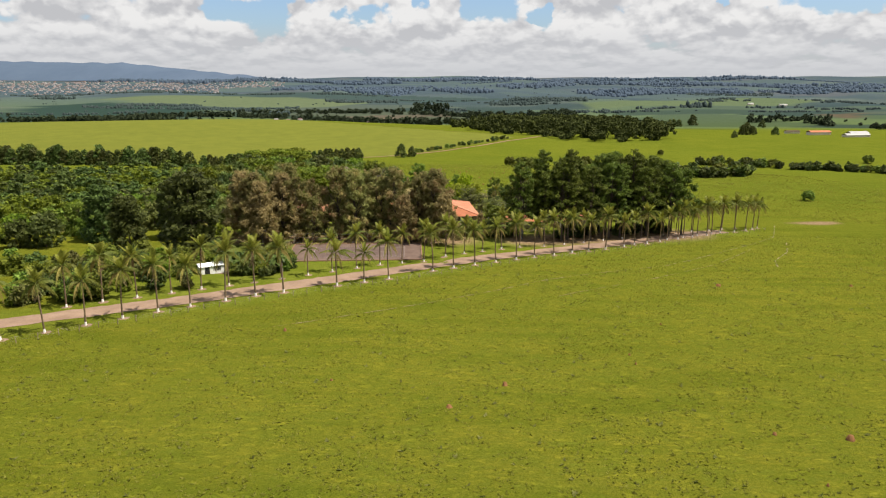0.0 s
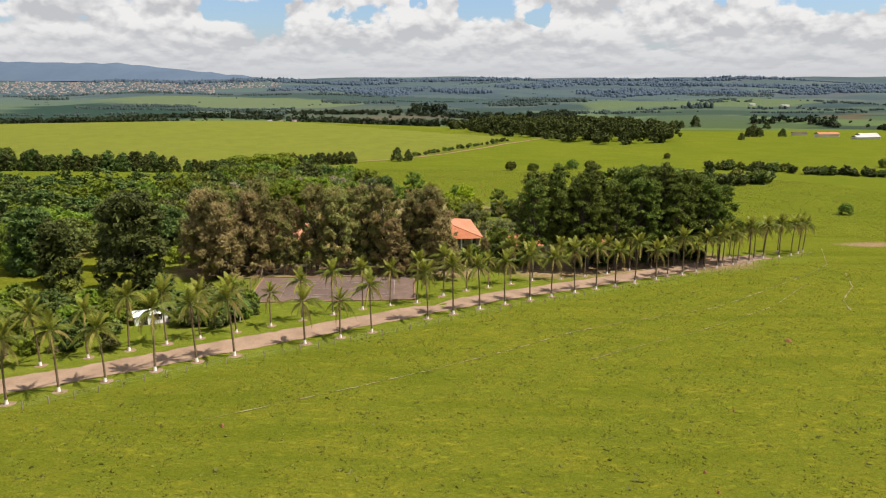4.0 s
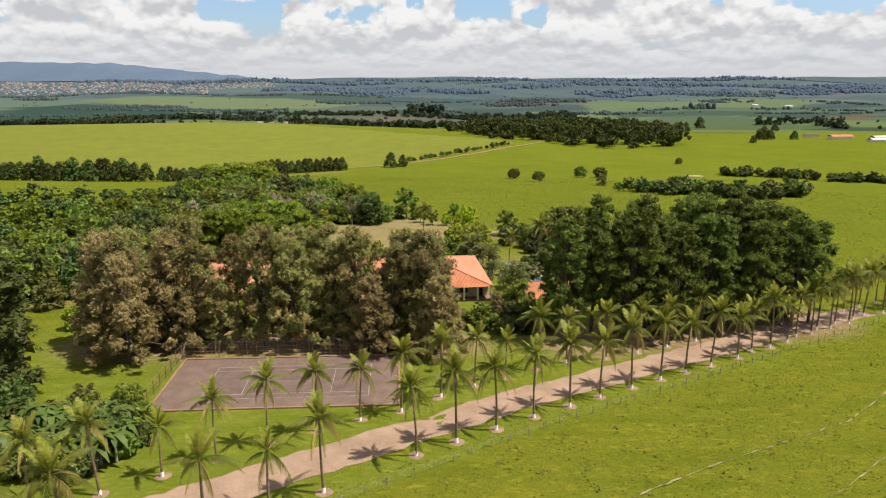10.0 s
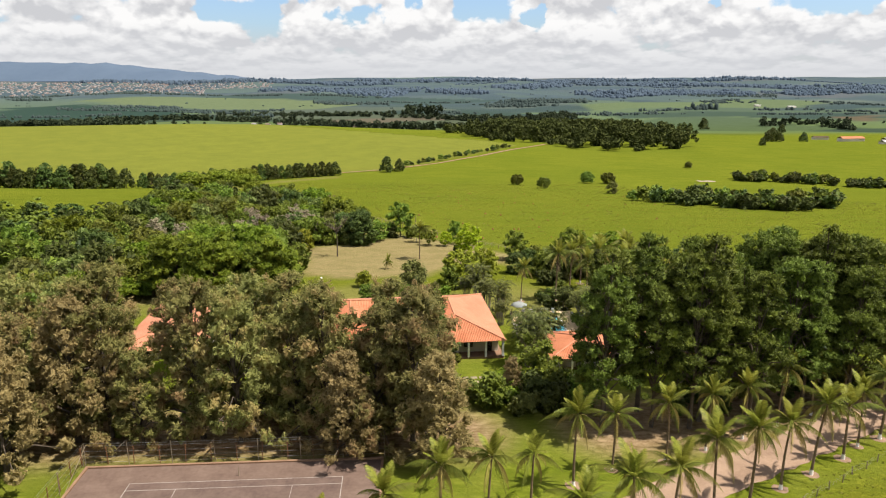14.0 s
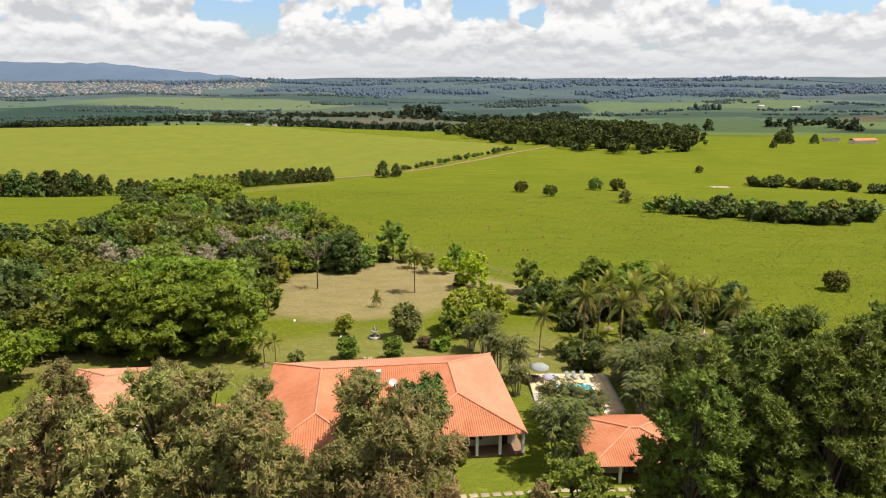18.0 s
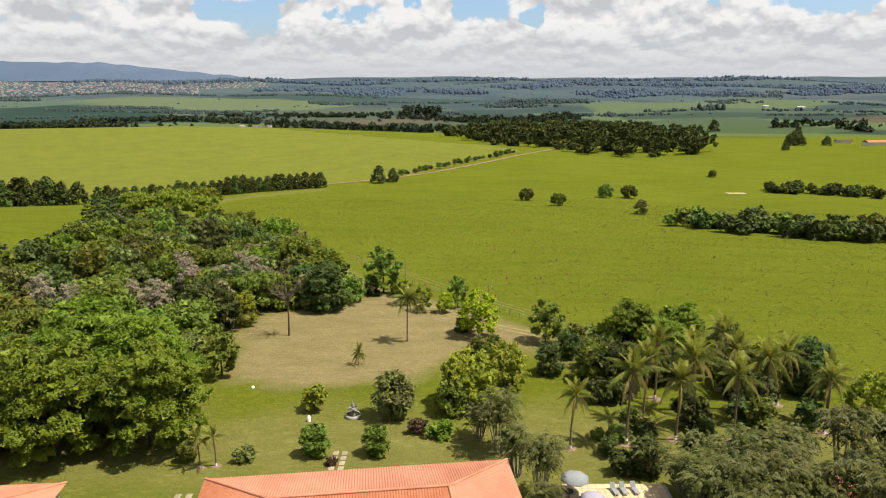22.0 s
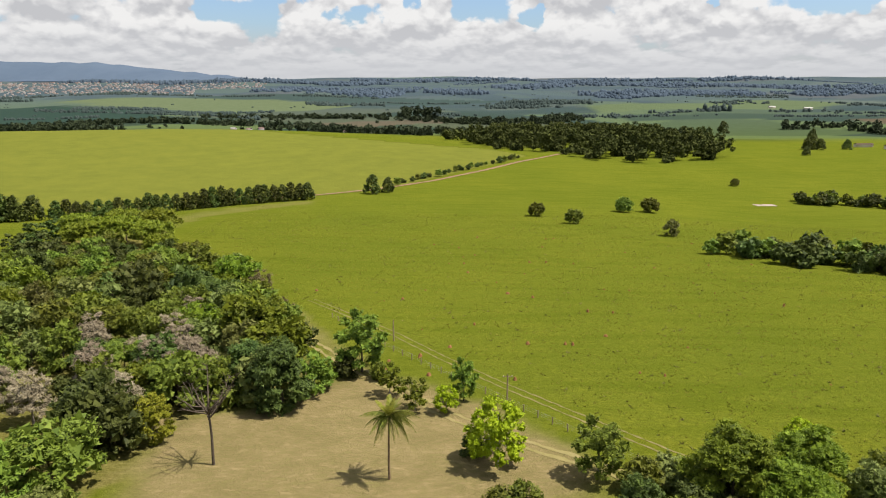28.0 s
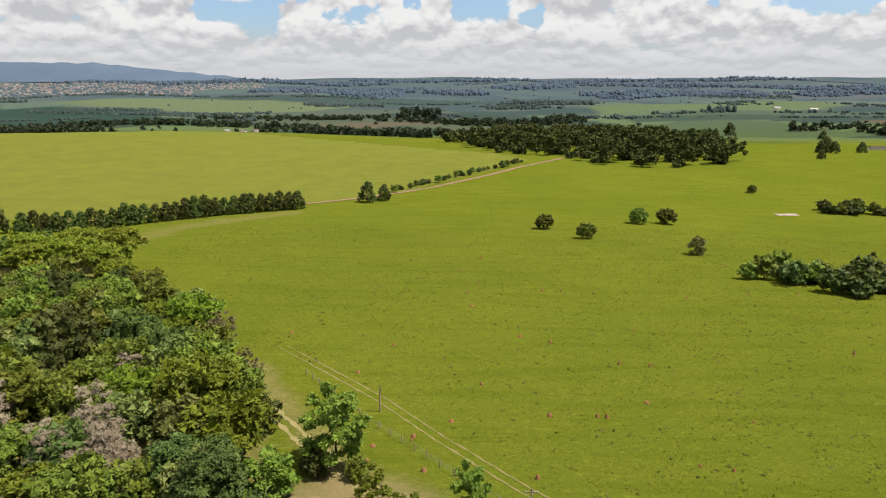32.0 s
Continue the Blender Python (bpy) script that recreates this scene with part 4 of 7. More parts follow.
def forest():
    rng = random.Random(21)
    taken = []
    tries = 0
    rest = []
    while len(taken) < 560 and tries < 16000:
        tries += 1
        x, y = rng.uniform(-262, -18), rng.uniform(196, 505)
        if not bool(inside(x, y, FOREST)):
            continue
        gap = rng.choice((5.4, 6.8, 8.2)) if x > -118 else 8.2
        if any((x - a) ** 2 + (y - b) ** 2 < gap * gap for a, b in taken):
            continue
        taken.append((x, y))
        if y > 440 and x > -145:
            continue
        if x > -100 and 296 < y < 352 and rng.random() < 0.42:
            continue
        k = rng.choices(range(5), (4, 3, 3, 3, 3))[0]
        edge = 1.1 if x > -75 and y > 335 else 1.0
        if x < -118:
            rest.append((FAR_CROWNS[k], x, y, rng.uniform(0.95, 1.25), rng.uniform(0, 6.28), rng.uniform(0.6, 0.85)))
            continue
        plant(KIND_FOREST[k], "forest_tree", x, y, ("green", "dark green", "bright green", "olive green", "deep green")[k] + " broad-leaved tree in the dense woodland", "tree", "woodland trees", rng.uniform(0.66, 1.22) * edge, rng.uniform(0, 360), rng.uniform(0.8, 1.05))
    for tone in range(5):
        ps = []
        for me, x, y, s, a, tall in rest:
            if me is not FAR_CROWNS[tone]:
                continue
            v = np.empty(len(me.vertices) * 3, np.float32)
            me.vertices.foreach_get("co", v)
            v = v.reshape(-1, 3)
            loops = np.empty(len(me.loops), np.int32)
            me.loops.foreach_get("vertex_index", loops)
            tri = 4 * len(me.polygons) - len(me.loops)
            c, d = math.cos(a) * s, math.sin(a) * s
            w = np.stack([v[:, 0] * c - v[:, 1] * d + x, v[:, 0] * d + v[:, 1] * c + y, v[:, 2] * s * tall + ground_at(x, y)], 1)
            ps.append((w, loops[:3 * tri].reshape(-1, 3)))
            ps.append((np.zeros((0, 3)), loops[3 * tri:].reshape(-1, 4) - len(w)))
        v, f = join(ps)
        tagged(new("woodland", build("woodland", v, f, M_FOREST[(2, 2, 1, 0, 2)[tone]])), "dense mixed green woodland canopy beyond the garden", "trees", kind="stuff")


forest()

# ---- roofs of clay tiles ----
def tile_slope(eave0, along, inward, c0, c1, start, stop, pitch, pitch_rows=0.30):
    """Rows of barrel tiles up one roof slope. Along the eave runs c; start(c) and stop(c) give how far in the row begins and ends."""
    v, f = [], []
    o, e, g = np.array(eave0, float), np.array(along, float), np.array(inward, float)
    up = np.array((0, 0, 1.0))
    n = max(1, int((c1 - c0) / pitch_rows))
    w = (c1 - c0) / n
    for k in range(n):
        lo, hi = c0 + k * w, c0 + (k + 1) * w
        mid = (lo + hi) / 2
        for s, dz in ((0, 0),):
            b = len(v)
            ok = stop(mid) - start(mid) > 0.05
            if not ok:
                continue
            for q, h in ((0.0, 0.0), (0.28, 0.085), (0.72, 0.085), (1.0, 0.0)):
                c = lo + q * w
                for r in (start(c), max(stop(c), start(c))):
                    v.append(o + e * c + g * r + up * (pitch * r + h))
            for j in range(3):
                f.append((b + 2 * j, b + 2 * j + 2, b + 2 * j + 3, b + 2 * j + 1))
    return np.array(v), np.array(f, np.int32)


def roof_part(parent, slopes, mat, label=""):
    """Each slope a mesh of its own under the roof."""
    for s in slopes:
        v, f = tile_slope(*s)
        part("tile_slope", build("tile_slope", v, [f], mat), parent, label=label)


def caps(parent, lines):
    """Rounded ridge and hip tiles."""
    for a, b in lines:
        a, b = np.array(a, float), np.array(b, float)
        n = max(2, int(np.linalg.norm(b - a) / 0.45))
        pts = [a + (b - a) * k / n for k in range(n + 1)]
        v, f = tube(pts, [0.15 + 0.025 * (k % 2) for k in range(n + 1)], 6)
        part("ridge_cap", build("ridge_cap", v, [f], M_TILE_CAP), parent)


def hip_house(name, m, wide, deep, pitch, floor, label, mat, post_front=False):
    """A plain hip-roofed building: eaves from x 0..wide, y -deep..0 at height 0."""
    root = thing(name, m, label, "house")
    run = min(wide, deep) / 2
    roof = new("roof")
    roof.parent = root
    roof_part(roof, [
        ((0, 0, 0), (1, 0, 0), (0, -1, 0), 0, wide, lambda c: 0, lambda c: min(run, c, wide - c), pitch),
        ((0, -deep, 0), (1, 0, 0), (0, 1, 0), 0, wide, lambda c: 0, lambda c: min(run, c, wide - c), pitch),
        ((0, -deep, 0), (0, 1, 0), (1, 0, 0), 0, deep, lambda c: 0, lambda c: min(run, c, deep - c), pitch),
        ((wide, -deep, 0), (0, 1, 0), (-1, 0, 0), 0, deep, lambda c: 0, lambda c: min(run, c, deep - c), pitch)], mat)
    h = run * pitch + 0.08
    if wide > deep:
        e1, e2 = (run, -run, h), (wide - run, -run, h)
    else:
        e1, e2 = (run, -deep + run, h), (run, -run, h)
    lines = [(e1, e2), ((0, -deep, 0.08), e1), ((wide, 0, 0.08), e2)]
    lines += [((0, 0, 0.08), e1), ((wide, -deep, 0.08), e2)] if wide > deep else [((wide, -deep, 0.08), e1), ((0, 0, 0.08), e2)]
    caps(roof, lines)
    i = 0.7
    front = 3.0 if post_front else i
    for nm, cx, cy, sx, sy in (("wall", wide / 2, -i, wide - 2 * i, 0.25), ("wall", wide / 2, -deep + front, wide - 2 * i, 0.25), ("wall", i, -(deep - front + i) / 2 - 0.0, 0.25, deep - front - i - 0.26), ("wall", wide - i, -(deep - front + i) / 2, 0.25, deep - front - i - 0.26)):
        bm = bmesh.new()
        add_box(bm, cx, cy, (floor - 0.05) / 2 - 0.4, sx, sy, -floor + 0.75)
        part(nm, from_bm(nm, bm, M_WALL), root)
    bm = bmesh.new()
    add_box(bm, wide / 2, -deep / 2, floor - 0.45, wide - 0.8, deep - 0.8, 0.9, bevel=0.04)
    part("floor_slab", from_bm("floor_slab", bm, M_CURB), root)
    for k in range(int(wide // 3.6)):
        window(root, 1.9 + 3.6 * k, -deep + front - 0.14, floor, k % 3 == 1)
    if post_front:
        for k in range(int(wide // 3.2) + 1):
            part("post", box_mesh("post", (0.3, 0.3, -floor - 0.08), M_WHITE, 0.02), root, pose(0.5 + k * (wide - 1.0) / int(wide // 3.2), -deep + 0.55, floor))
    return root


def window(root, x, y, floor, door=False):
    """A framed window or glazed door on a front wall."""
    w, h, z = (1.1, 2.1, 0.0) if door else (1.5, 1.2, 0.95)
    holder = new("door" if door else "window")
    holder.parent = root
    holder.matrix_basis = pose(x, y, floor + z)
    bm = bmesh.new()
    for cx, cz, sx, sz in ((-w / 2, h / 2, 0.1, h), (w / 2, h / 2, 0.1, h), (0, h - 0.05, w + 0.1, 0.1), (0, 0.05, w + 0.1, 0.1), (0, h / 2, 0.05, h)):
        add_box(bm, cx, 0, cz, sx, 0.1, sz, bevel=0.01)
    part("frame", from_bm("frame", bm, M_DARKWOOD), holder)
    part("pane", box_mesh("pane", (w - 0.08, 0.03, h - 0.1), M_GLASS), holder, pose(0, 0.03, 0.05))


def main_house():
    root = thing("main_house", pose(7.65, 247.2, 0, 0, 0, 6.5), "U-shaped country house with a terracotta tile roof and white posts", "house")
    p = 0.28
    roof = new("roof")
    roof.parent = root
    zero = lambda c: 0
    # the back and right slopes take the paler tile colour
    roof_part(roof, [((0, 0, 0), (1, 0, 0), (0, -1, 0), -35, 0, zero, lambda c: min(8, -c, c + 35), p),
                     ((0, 0, 0), (0, 1, 0), (-1, 0, 0), -26.3, 0, zero, lambda c: min(8, -c, c + 26.3), p)], M_TILE_LIGHT, "paler tile slope")
    roof_part(roof, [((-35, 0, 0), (0, 1, 0), (1, 0, 0), -30, 0, zero, lambda c: min(8, -c, c + 30), p),
                     ((0, -26.3, 0), (1, 0, 0), (0, 1, 0), -16, 0, zero, lambda c: min(-c, c + 16), p),
                     ((0, -30, 0), (1, 0, 0), (0, 1, 0), -35, -19, zero, lambda c: min(c + 35, -19 - c), p),
                     ((-16, 0, 0), (0, 1, 0), (1, 0, 0), -26.3, -8, lambda c: max(0, c + 16), lambda c: min(8, c + 26.3), p),
                     ((-19, 0, 0), (0, 1, 0), (-1, 0, 0), -30, -8, lambda c: max(0, c + 16), lambda c: min(8, c + 30), p),
                     ((0, -16, 0), (1, 0, 0), (0, 1, 0), -27, -8, lambda c: max(0, c + 16, -19 - c), lambda c: 8, p)], M_TILE)
    h = 8 * p + 0.08
    caps(roof, [((-27, -8, h), (-8, -8, h)), ((-8, -8, h), (-8, -18.3, h)), ((-27, -8, h), (-27, -22, h)), ((0, 0, 0.08), (-8, -8, h)), ((-35, 0, 0.08), (-27, -8, h)),
                ((0, -26.3, 0.08), (-8, -18.3, h)), ((-16, -26.3, 0.08), (-8, -18.3, h)), ((-35, -30, 0.08), (-27, -22, h)), ((-19, -30, 0.08), (-27, -22, h))])
    fl = -2.95
    for cx, cy, sx, sy in ((-17.5, -0.9, 33.2, 0.25), (-0.9, -12.1, 0.25, 22.1), (-34.1, -15, 0.25, 27.9), (-8, -23.3, 14.2, 0.25), (-15.1, -19.6, 0.25, 7.1), (-27, -29.1, 14.2, 0.25), (-19.9, -22.5, 0.25, 12.9), (-17.5, -15.1, 4.5, 0.25)):
        bm = bmesh.new()
        add_box(bm, cx, cy, -2.2, sx, sy, 4.4)
        part("wall", from_bm("wall", bm, M_WALL), root)
    for cx, cy, sx, sy in ((-8, -12.9, 15.6, 25.8), (-27, -14.8, 15.6, 29.6), (-17.5, -8, 3.3, 15.2)):
        bm = bmesh.new()
        add_box(bm, cx, cy, fl - 0.7, sx, sy, 1.4, bevel=0.05)
        part("floor_slab", from_bm("floor_slab", bm, M_CURB), root, label="low red plinth")
    for k in range(6):
        part("veranda_post", box_mesh("veranda_post", (0.36, 0.36, 2.85), M_WHITE, 0.02), root, pose(-0.45 - 3.02 * k, -25.75, fl), "square white post")
    for k in range(4):
        window(root, -2.6 - 3.6 * k, -23.44, fl, k % 2 == 0)
        window(root, -21.5 - 3.6 * k, -29.24, fl, k == 2)
    # the dish and tank on the courtyard roof
    bm = bmesh.new()
    bmesh.ops.create_cone(bm, cap_ends=False, segments=20, radius1=0.05, radius2=0.62, depth=0.2)
    part("dish", from_bm("dish", bm, M_TIN), root, pose(-16.6, -13.2, 1.9, 40, 0, 20), "pale grey satellite dish")
    part("dish_mast", box_mesh("dish_mast", (0.08, 0.08, 1.2), M_WIRE), root, pose(-16.6, -13.0, 0.6))
    part("chimney", box_mesh("chimney", (0.7, 0.7, 1.1), M_WALL, 0.03), root, pose(-18.6, -10.5, 1.6))


main_house()
hip_house("guest_house", pose(-57.9, 242.3, -0.5, 0, 0, 4), 15.0, 25.0, 0.27, -2.4, "hip-roofed annex with faded terracotta tiles among trees", M_TILE_LIGHT)
hip_house("covered_walkway", pose(-41.5, 229.6, -0.5, 0, 0, 5), 14.0, 5.0, 0.3, -2.6, "low tiled walkway roof between house and annex", M_TILE, True)
hip_house("pool_bar", pose(17.0, 226.9, -0.5, 0, 0, 1), 14.0, 12.8, 0.24, -2.6, "open-fronted pool bar under an orange tile roof", M_TILE, True)
hip_house("staff_house", pose(35, 226, -0.4, 0, 0, 8), 13.0, 11.0, 0.28, -2.8, "small tiled house hidden behind the pine grove", M_TILE)
hip_house("garden_store", pose(38.5, 246.5, -2.2, 0, 0, 10), 9.0, 6.0, 0.28, -2.2, "low garden store with a dark red tile roof", M_TILE)


# ---- the pool ----
def pool():
    z = -4.25
    bm = bmesh.new()
    x0, x1, y0, y1 = 18.4, 23.9, 232.8, 244.5
    add_box(bm, (x0 + x1) / 2, (y0 + y1) / 2, z - 0.55, x1 - x0 - 0.02, y1 - y0 - 0.02, 0.9)
    tagged(new("water", from_bm("water", bm, M_POOL)), "clear turquoise swimming pool water", "pool", kind="structure")
    root = thing("pool_terrace", pose(0, 0, 0), "sandstone pool terrace with square slabs round the pool", "terrace")
    for cx, cy, sx, sy in ((16.2, 239.2, 4.4, 18.4), (25.6, 239.2, 3.4, 18.4), (21.15, 246.45, 5.5, 3.9), (21.15, 231.4, 5.5, 2.8)):
        bm = bmesh.new()
        add_box(bm, cx, cy, z - 0.78, sx, sy, 1.5, bevel=0.02)
        part("base", from_bm("base", bm, M_CONCRETE), root)
    slab = box_mesh("slab", (0.88, 0.88, 0.06), M_PAVING, 0.012)
    for i in range(15):
        for j in range(21):
            x, y = 14.05 + 0.45 + 0.92 * i, 230.2 + 0.45 + 0.92 * j
            if (x < 14.6 and y < 241) or y > 248.2 or x > 27.2 or (x0 - 0.5 < x < x1 + 0.5 and y0 - 0.5 < y < y1 + 0.5):
                continue
            part("slab", slab, root, pose(x, y, z - 0.03, 0, 0, 0))
    bm = bmesh.new()
    for cx, cy, sx, sy in ((x0 - 0.15, (y0 + y1) / 2, 0.34, y1 - y0 + 0.64), (x1 + 0.15, (y0 + y1) / 2, 0.34, y1 - y0 + 0.64), ((x0 + x1) / 2, y0 - 0.15, x1 - x0 - 0.06, 0.34), ((x0 + x1) / 2, y1 + 0.15, x1 - x0 - 0.06, 0.34)):
        add_box(bm, cx, cy, z + 0.0, sx, sy, 0.09, bevel=0.015)
    part("coping", from_bm("coping", bm, M_WHITE), root, label="pale pool coping")
    # loungers
    lounger = thing("sun_lounger", pose(20.6, 246.9, z + 0.03, 0, 0, 12), "white reclining sun lounger on the pool terrace", "lounger", "pool loungers")
    bm = bmesh.new()
    add_box(bm, 0, -0.35, 0.32, 0.62, 1.3, 0.09, bevel=0.02)
    part("seat", from_bm("seat", bm, M_CANVAS), lounger)
    bm = bmesh.new()
    add_box(bm, 0, 0, 0.38, 0.62, 0.09, 0.76, bevel=0.02)
    part("backrest", from_bm("backrest", bm, M_CANVAS), lounger, pose(0, 0.28, 0.3, -38))
    for sx in (-0.26, 0.26):
        for sy in (-0.9, 0.2):
            part("leg", box_mesh("leg", (0.05, 0.05, 0.28), M_WHITE), lounger, pose(sx, sy, 0))
    copy_thing(lounger, pose(21.7, 247.0, z + 0.03, 0, 0, 8))
    copy_thing(lounger, pose(23.1, 247.1, z + 0.03, 0, 0, 10))

    def parasol(x, y, zz, r, label, mat):
        p = thing("parasol", pose(x, y, zz), label, "parasol")
        v = [(0, 0, 2.75)]
        for q, h in ((0.55, 2.52), (1.0, 2.12), (1.0, 1.98)):
            for k in range(8):
                a = k * math.pi / 4 + 0.2
                v.append((r * q * math.cos(a), r * q * math.sin(a), h))
        tri = [(0, 1 + k, 1 + (k + 1) % 8) for k in range(8)]
        quad = [(1 + 8 * s + k, 9 + 8 * s + k, 9 + 8 * s + (k + 1) % 8, 1 + 8 * s + (k + 1) % 8) for s in (0, 1) for k in range(8)]
        part("canopy", build("canopy", v, [np.array(tri), np.array(quad)], mat), p)
        pv, pf = tube([(0, 0, 0), (0, 0, 2.7)], [0.03, 0.025], 8)
        part("pole", build("pole", pv, [pf], M_WHITE), p)
        part("base", box_mesh("base", (0.6, 0.6, 0.1), M_CONCRETE, 0.02), p)

    parasol(15.7, 246.6, z + 0.03, 1.75, "pale grey parasol open over a garden table", M_CANVAS)
    parasol(17.0, 242.6, z + 0.03, 1.45, "faded mauve-grey parasol beside the pool", M_MAUVE)
    table = thing("garden_table", pose(15.0, 246.0, z + 0.03), "round dark garden table beneath the parasol", "table")
    tv, tf = tube([(0, 0, 0.70), (0, 0, 0.74)], [0.55, 0.55], 16)
    part("top", build("top", np.concatenate([tv, [(0, 0, 0.74)]]), [tf, np.array([(16 + k, 16 + (k + 1) % 16, 32) for k in range(16)])], M_DARKWOOD), table)
    part("pedestal", box_mesh("pedestal", (0.12, 0.12, 0.7), M_DARKWOOD), table)
    chair = thing("garden_chair", pose(14.5, 245.0, z + 0.03, 0, 0, 10), "dark garden chair by the table", "chair", "garden chairs")
    part("seat", box_mesh("seat", (0.46, 0.46, 0.05), M_DARKWOOD, 0.01), chair, pose(0, 0, 0.42))
    part("backrest", box_mesh("backrest", (0.46, 0.05, 0.48), M_DARKWOOD, 0.01), chair, pose(0, -0.22, 0.46))
    for sx in (-0.19, 0.19):
        for sy in (-0.19, 0.19):
            part("leg", box_mesh("leg", (0.04, 0.04, 0.42), M_DARKWOOD), chair, pose(sx, sy, 0))
    copy_thing(chair, pose(14.4, 246.9, z + 0.03, 0, 0, -120))
    copy_thing(chair, pose(16.1, 245.2, z + 0.03, 0, 0, 60))


pool()


# ---- the sports court ----
def court():
    root = thing("sports_court", pose(-24.3, 173.6, 0, 0, 0, 3.4), "worn asphalt tennis court with faded white lines and a terracotta curb", "court")
    bm = bmesh.new()
    add_box(bm, 0, 0, -0.14, 34.0, 17.4, 0.36)
    part("slab", from_bm("slab", bm, M_COURT), root)
    bm = bmesh.new()
    add_box(bm, 0.9, -0.2, 0.045, 23.77, 10.97, 0.03)
    part("playing_surface", from_bm("playing_surface", bm, M_COURT_DARK), root, label="darker painted playing surface")

    def line(cx, cy, sx, sy):
        bm = bmesh.new()
        add_box(bm, 0.9 + cx, -0.2 + cy, 0.066, sx, sy, 0.008)
        part("line", from_bm("line", bm, M_LINE), root)

    a, b, s = 11.885, 5.485, 4.115
    for y in (-b, b, -s, s):
        line(0, y, 23.7, 0.07)
    for x in (-a, a):
        line(x, 0, 0.08, 10.97)
    for x in (-6.4, 6.4):
        line(x, 0, 0.06, 8.2)
    line(0, 0, 12.7, 0.06)
    for cx, cy, sx, sy in ((0, 8.85, 34.7, 0.32), (0, -8.85, 34.7, 0.32), (-17.18, 0, 0.32, 17.36), (17.18, 0, 0.32, 17.36)):
        bm = bmesh.new()
        add_box(bm, cx, cy, 0.02, sx, sy, 0.42, bevel=0.03)
        part("curb", from_bm("curb", bm, M_CURB), root)
    for sy in (-1, 1):
        pv, pf = tube([(0.9, -0.2 + sy * 6.4, 0), (0.9, -0.2 + sy * 6.4, 1.1)], [0.05, 0.05], 8)
        part("net_post", build("net_post", pv, [pf], M_WOOD_POST), root)
    fence_root = thing("court_fence", pose(-24.3, 173.6, 0, 0, 0, 3.4), "sagging wire fence on thin posts at the court edge", "fence")
    post = box_mesh("post", (0.06, 0.06, 3.2), M_WOOD_POST)
    tops = []
    for k in range(8):
        x = -17.5 + 5.0 * k
        part("post", post, fence_root, pose(x, 9.3, -0.2, random.uniform(-2, 2), random.uniform(-2, 2), 0))
        tops.append((x, 9.3))
    for k in range(4):
        part("post", post, fence_root, pose(-17.7, 9.2 - 5.8 * k, -0.2, random.uniform(-3, 3), random.uniform(-3, 3), 0))
    for h in (0.5, 1.2, 1.9, 2.6, 2.9):
        v, f = tube([(x, y, h + 0.06 * math.sin(x)) for x, y in tops], [0.012] * len(tops), 3)
        part("wire", build("wire", v, [f], M_WIRE), fence_root)
        v, f = tube([(-17.7, 9.2 - 2.9 * k, h) for k in range(7)], [0.012] * 7, 3)
        part("wire", build("wire", v, [f], M_WIRE), fence_root)
    v, f = tube([(-17.0, 9.0, 3.0), (-17.4, 4.0, 0.1)], [0.03, 0.03], 5)
    part("brace", build("brace", v, [f], M_WOOD_POST), fence_root)


court()


# ---- the white shed by the driveway ----
def shed():
    root = thing("shed", pose(-53.2, 147.0, ground_at(-53.2, 147.0) - 0.1, 0, 0, 30) @ Matrix.Scale(0.86, 4), "small white shed with a pale sheet metal roof", "shed")
    for cx, cy, sx, sy in ((0, -1.9, 6.4, 0.15), (0, 1.9, 6.4, 0.15), (-3.12, 0, 0.15, 3.64), (3.12, 0, 0.15, 3.64)):
        bm = bmesh.new()
        add_box(bm, cx, cy, 1.15, sx, sy, 2.3)
        part("wall", from_bm("wall", bm, M_WHITE), root)
    sheet = box_mesh("roof_sheet", (0.74, 2.3, 0.04), M_WHITE, 0.01, False)
    for sy, tilt in ((-1, 10), (1, -10)):
        for k in range(9):
            part("roof_sheet", sheet, root, pose(-3.04 + 0.76 * k, sy * 1.08, 2.52 + 0.02 * (k % 2), tilt, 0, 0))
    window(root, 1.2, -1.99, 0.1)
    window(root, -1.4, -1.99, 0.1, True)
    bm = bmesh.new()
    add_box(bm, 0, 0, 0.03, 9, 6.5, 0.3, bevel=0.05)
    part("pad", from_bm("pad", bm, M_SOIL), root, label="bare red earth pad")


shed()


def court_fence():
    """Rusty posts and wires round two sides of the court."""
    root = thing("court_fence", pose(-24.3, 173.6, 0.05, 0, 0, 3.4), "rusty brown post and wire fence beside the court", "fence")
    post = box_mesh("post", (0.09, 0.09, 2.3), M_RUST, 0.01)
    line = [(-18.1, -8.6)] + [(-18.1, -8.6 + 2.6 * k) for k in range(1, 8)] + [(-18.1 + 3.0 * k, 9.7) for k in range(13)]
    for x, y in line:
        part("post", post, root, pose(x, y, -0.15, random.uniform(-2, 2), random.uniform(-2, 2), 0))
    for h in (0.3, 0.7, 1.1, 1.5, 1.9, 2.1):
        v, f = tube([(x, y, h) for x, y in line], [0.008] * len(line), 3)
        part("wire", build("wire", v, [f], M_RUST), root)


M_RUST = plain("rusty_iron", (0.1184, 0.0555, 0.0259), (0.2072, 0.1036, 0.0518), 8, 1.5, 0.85)
court_fence()

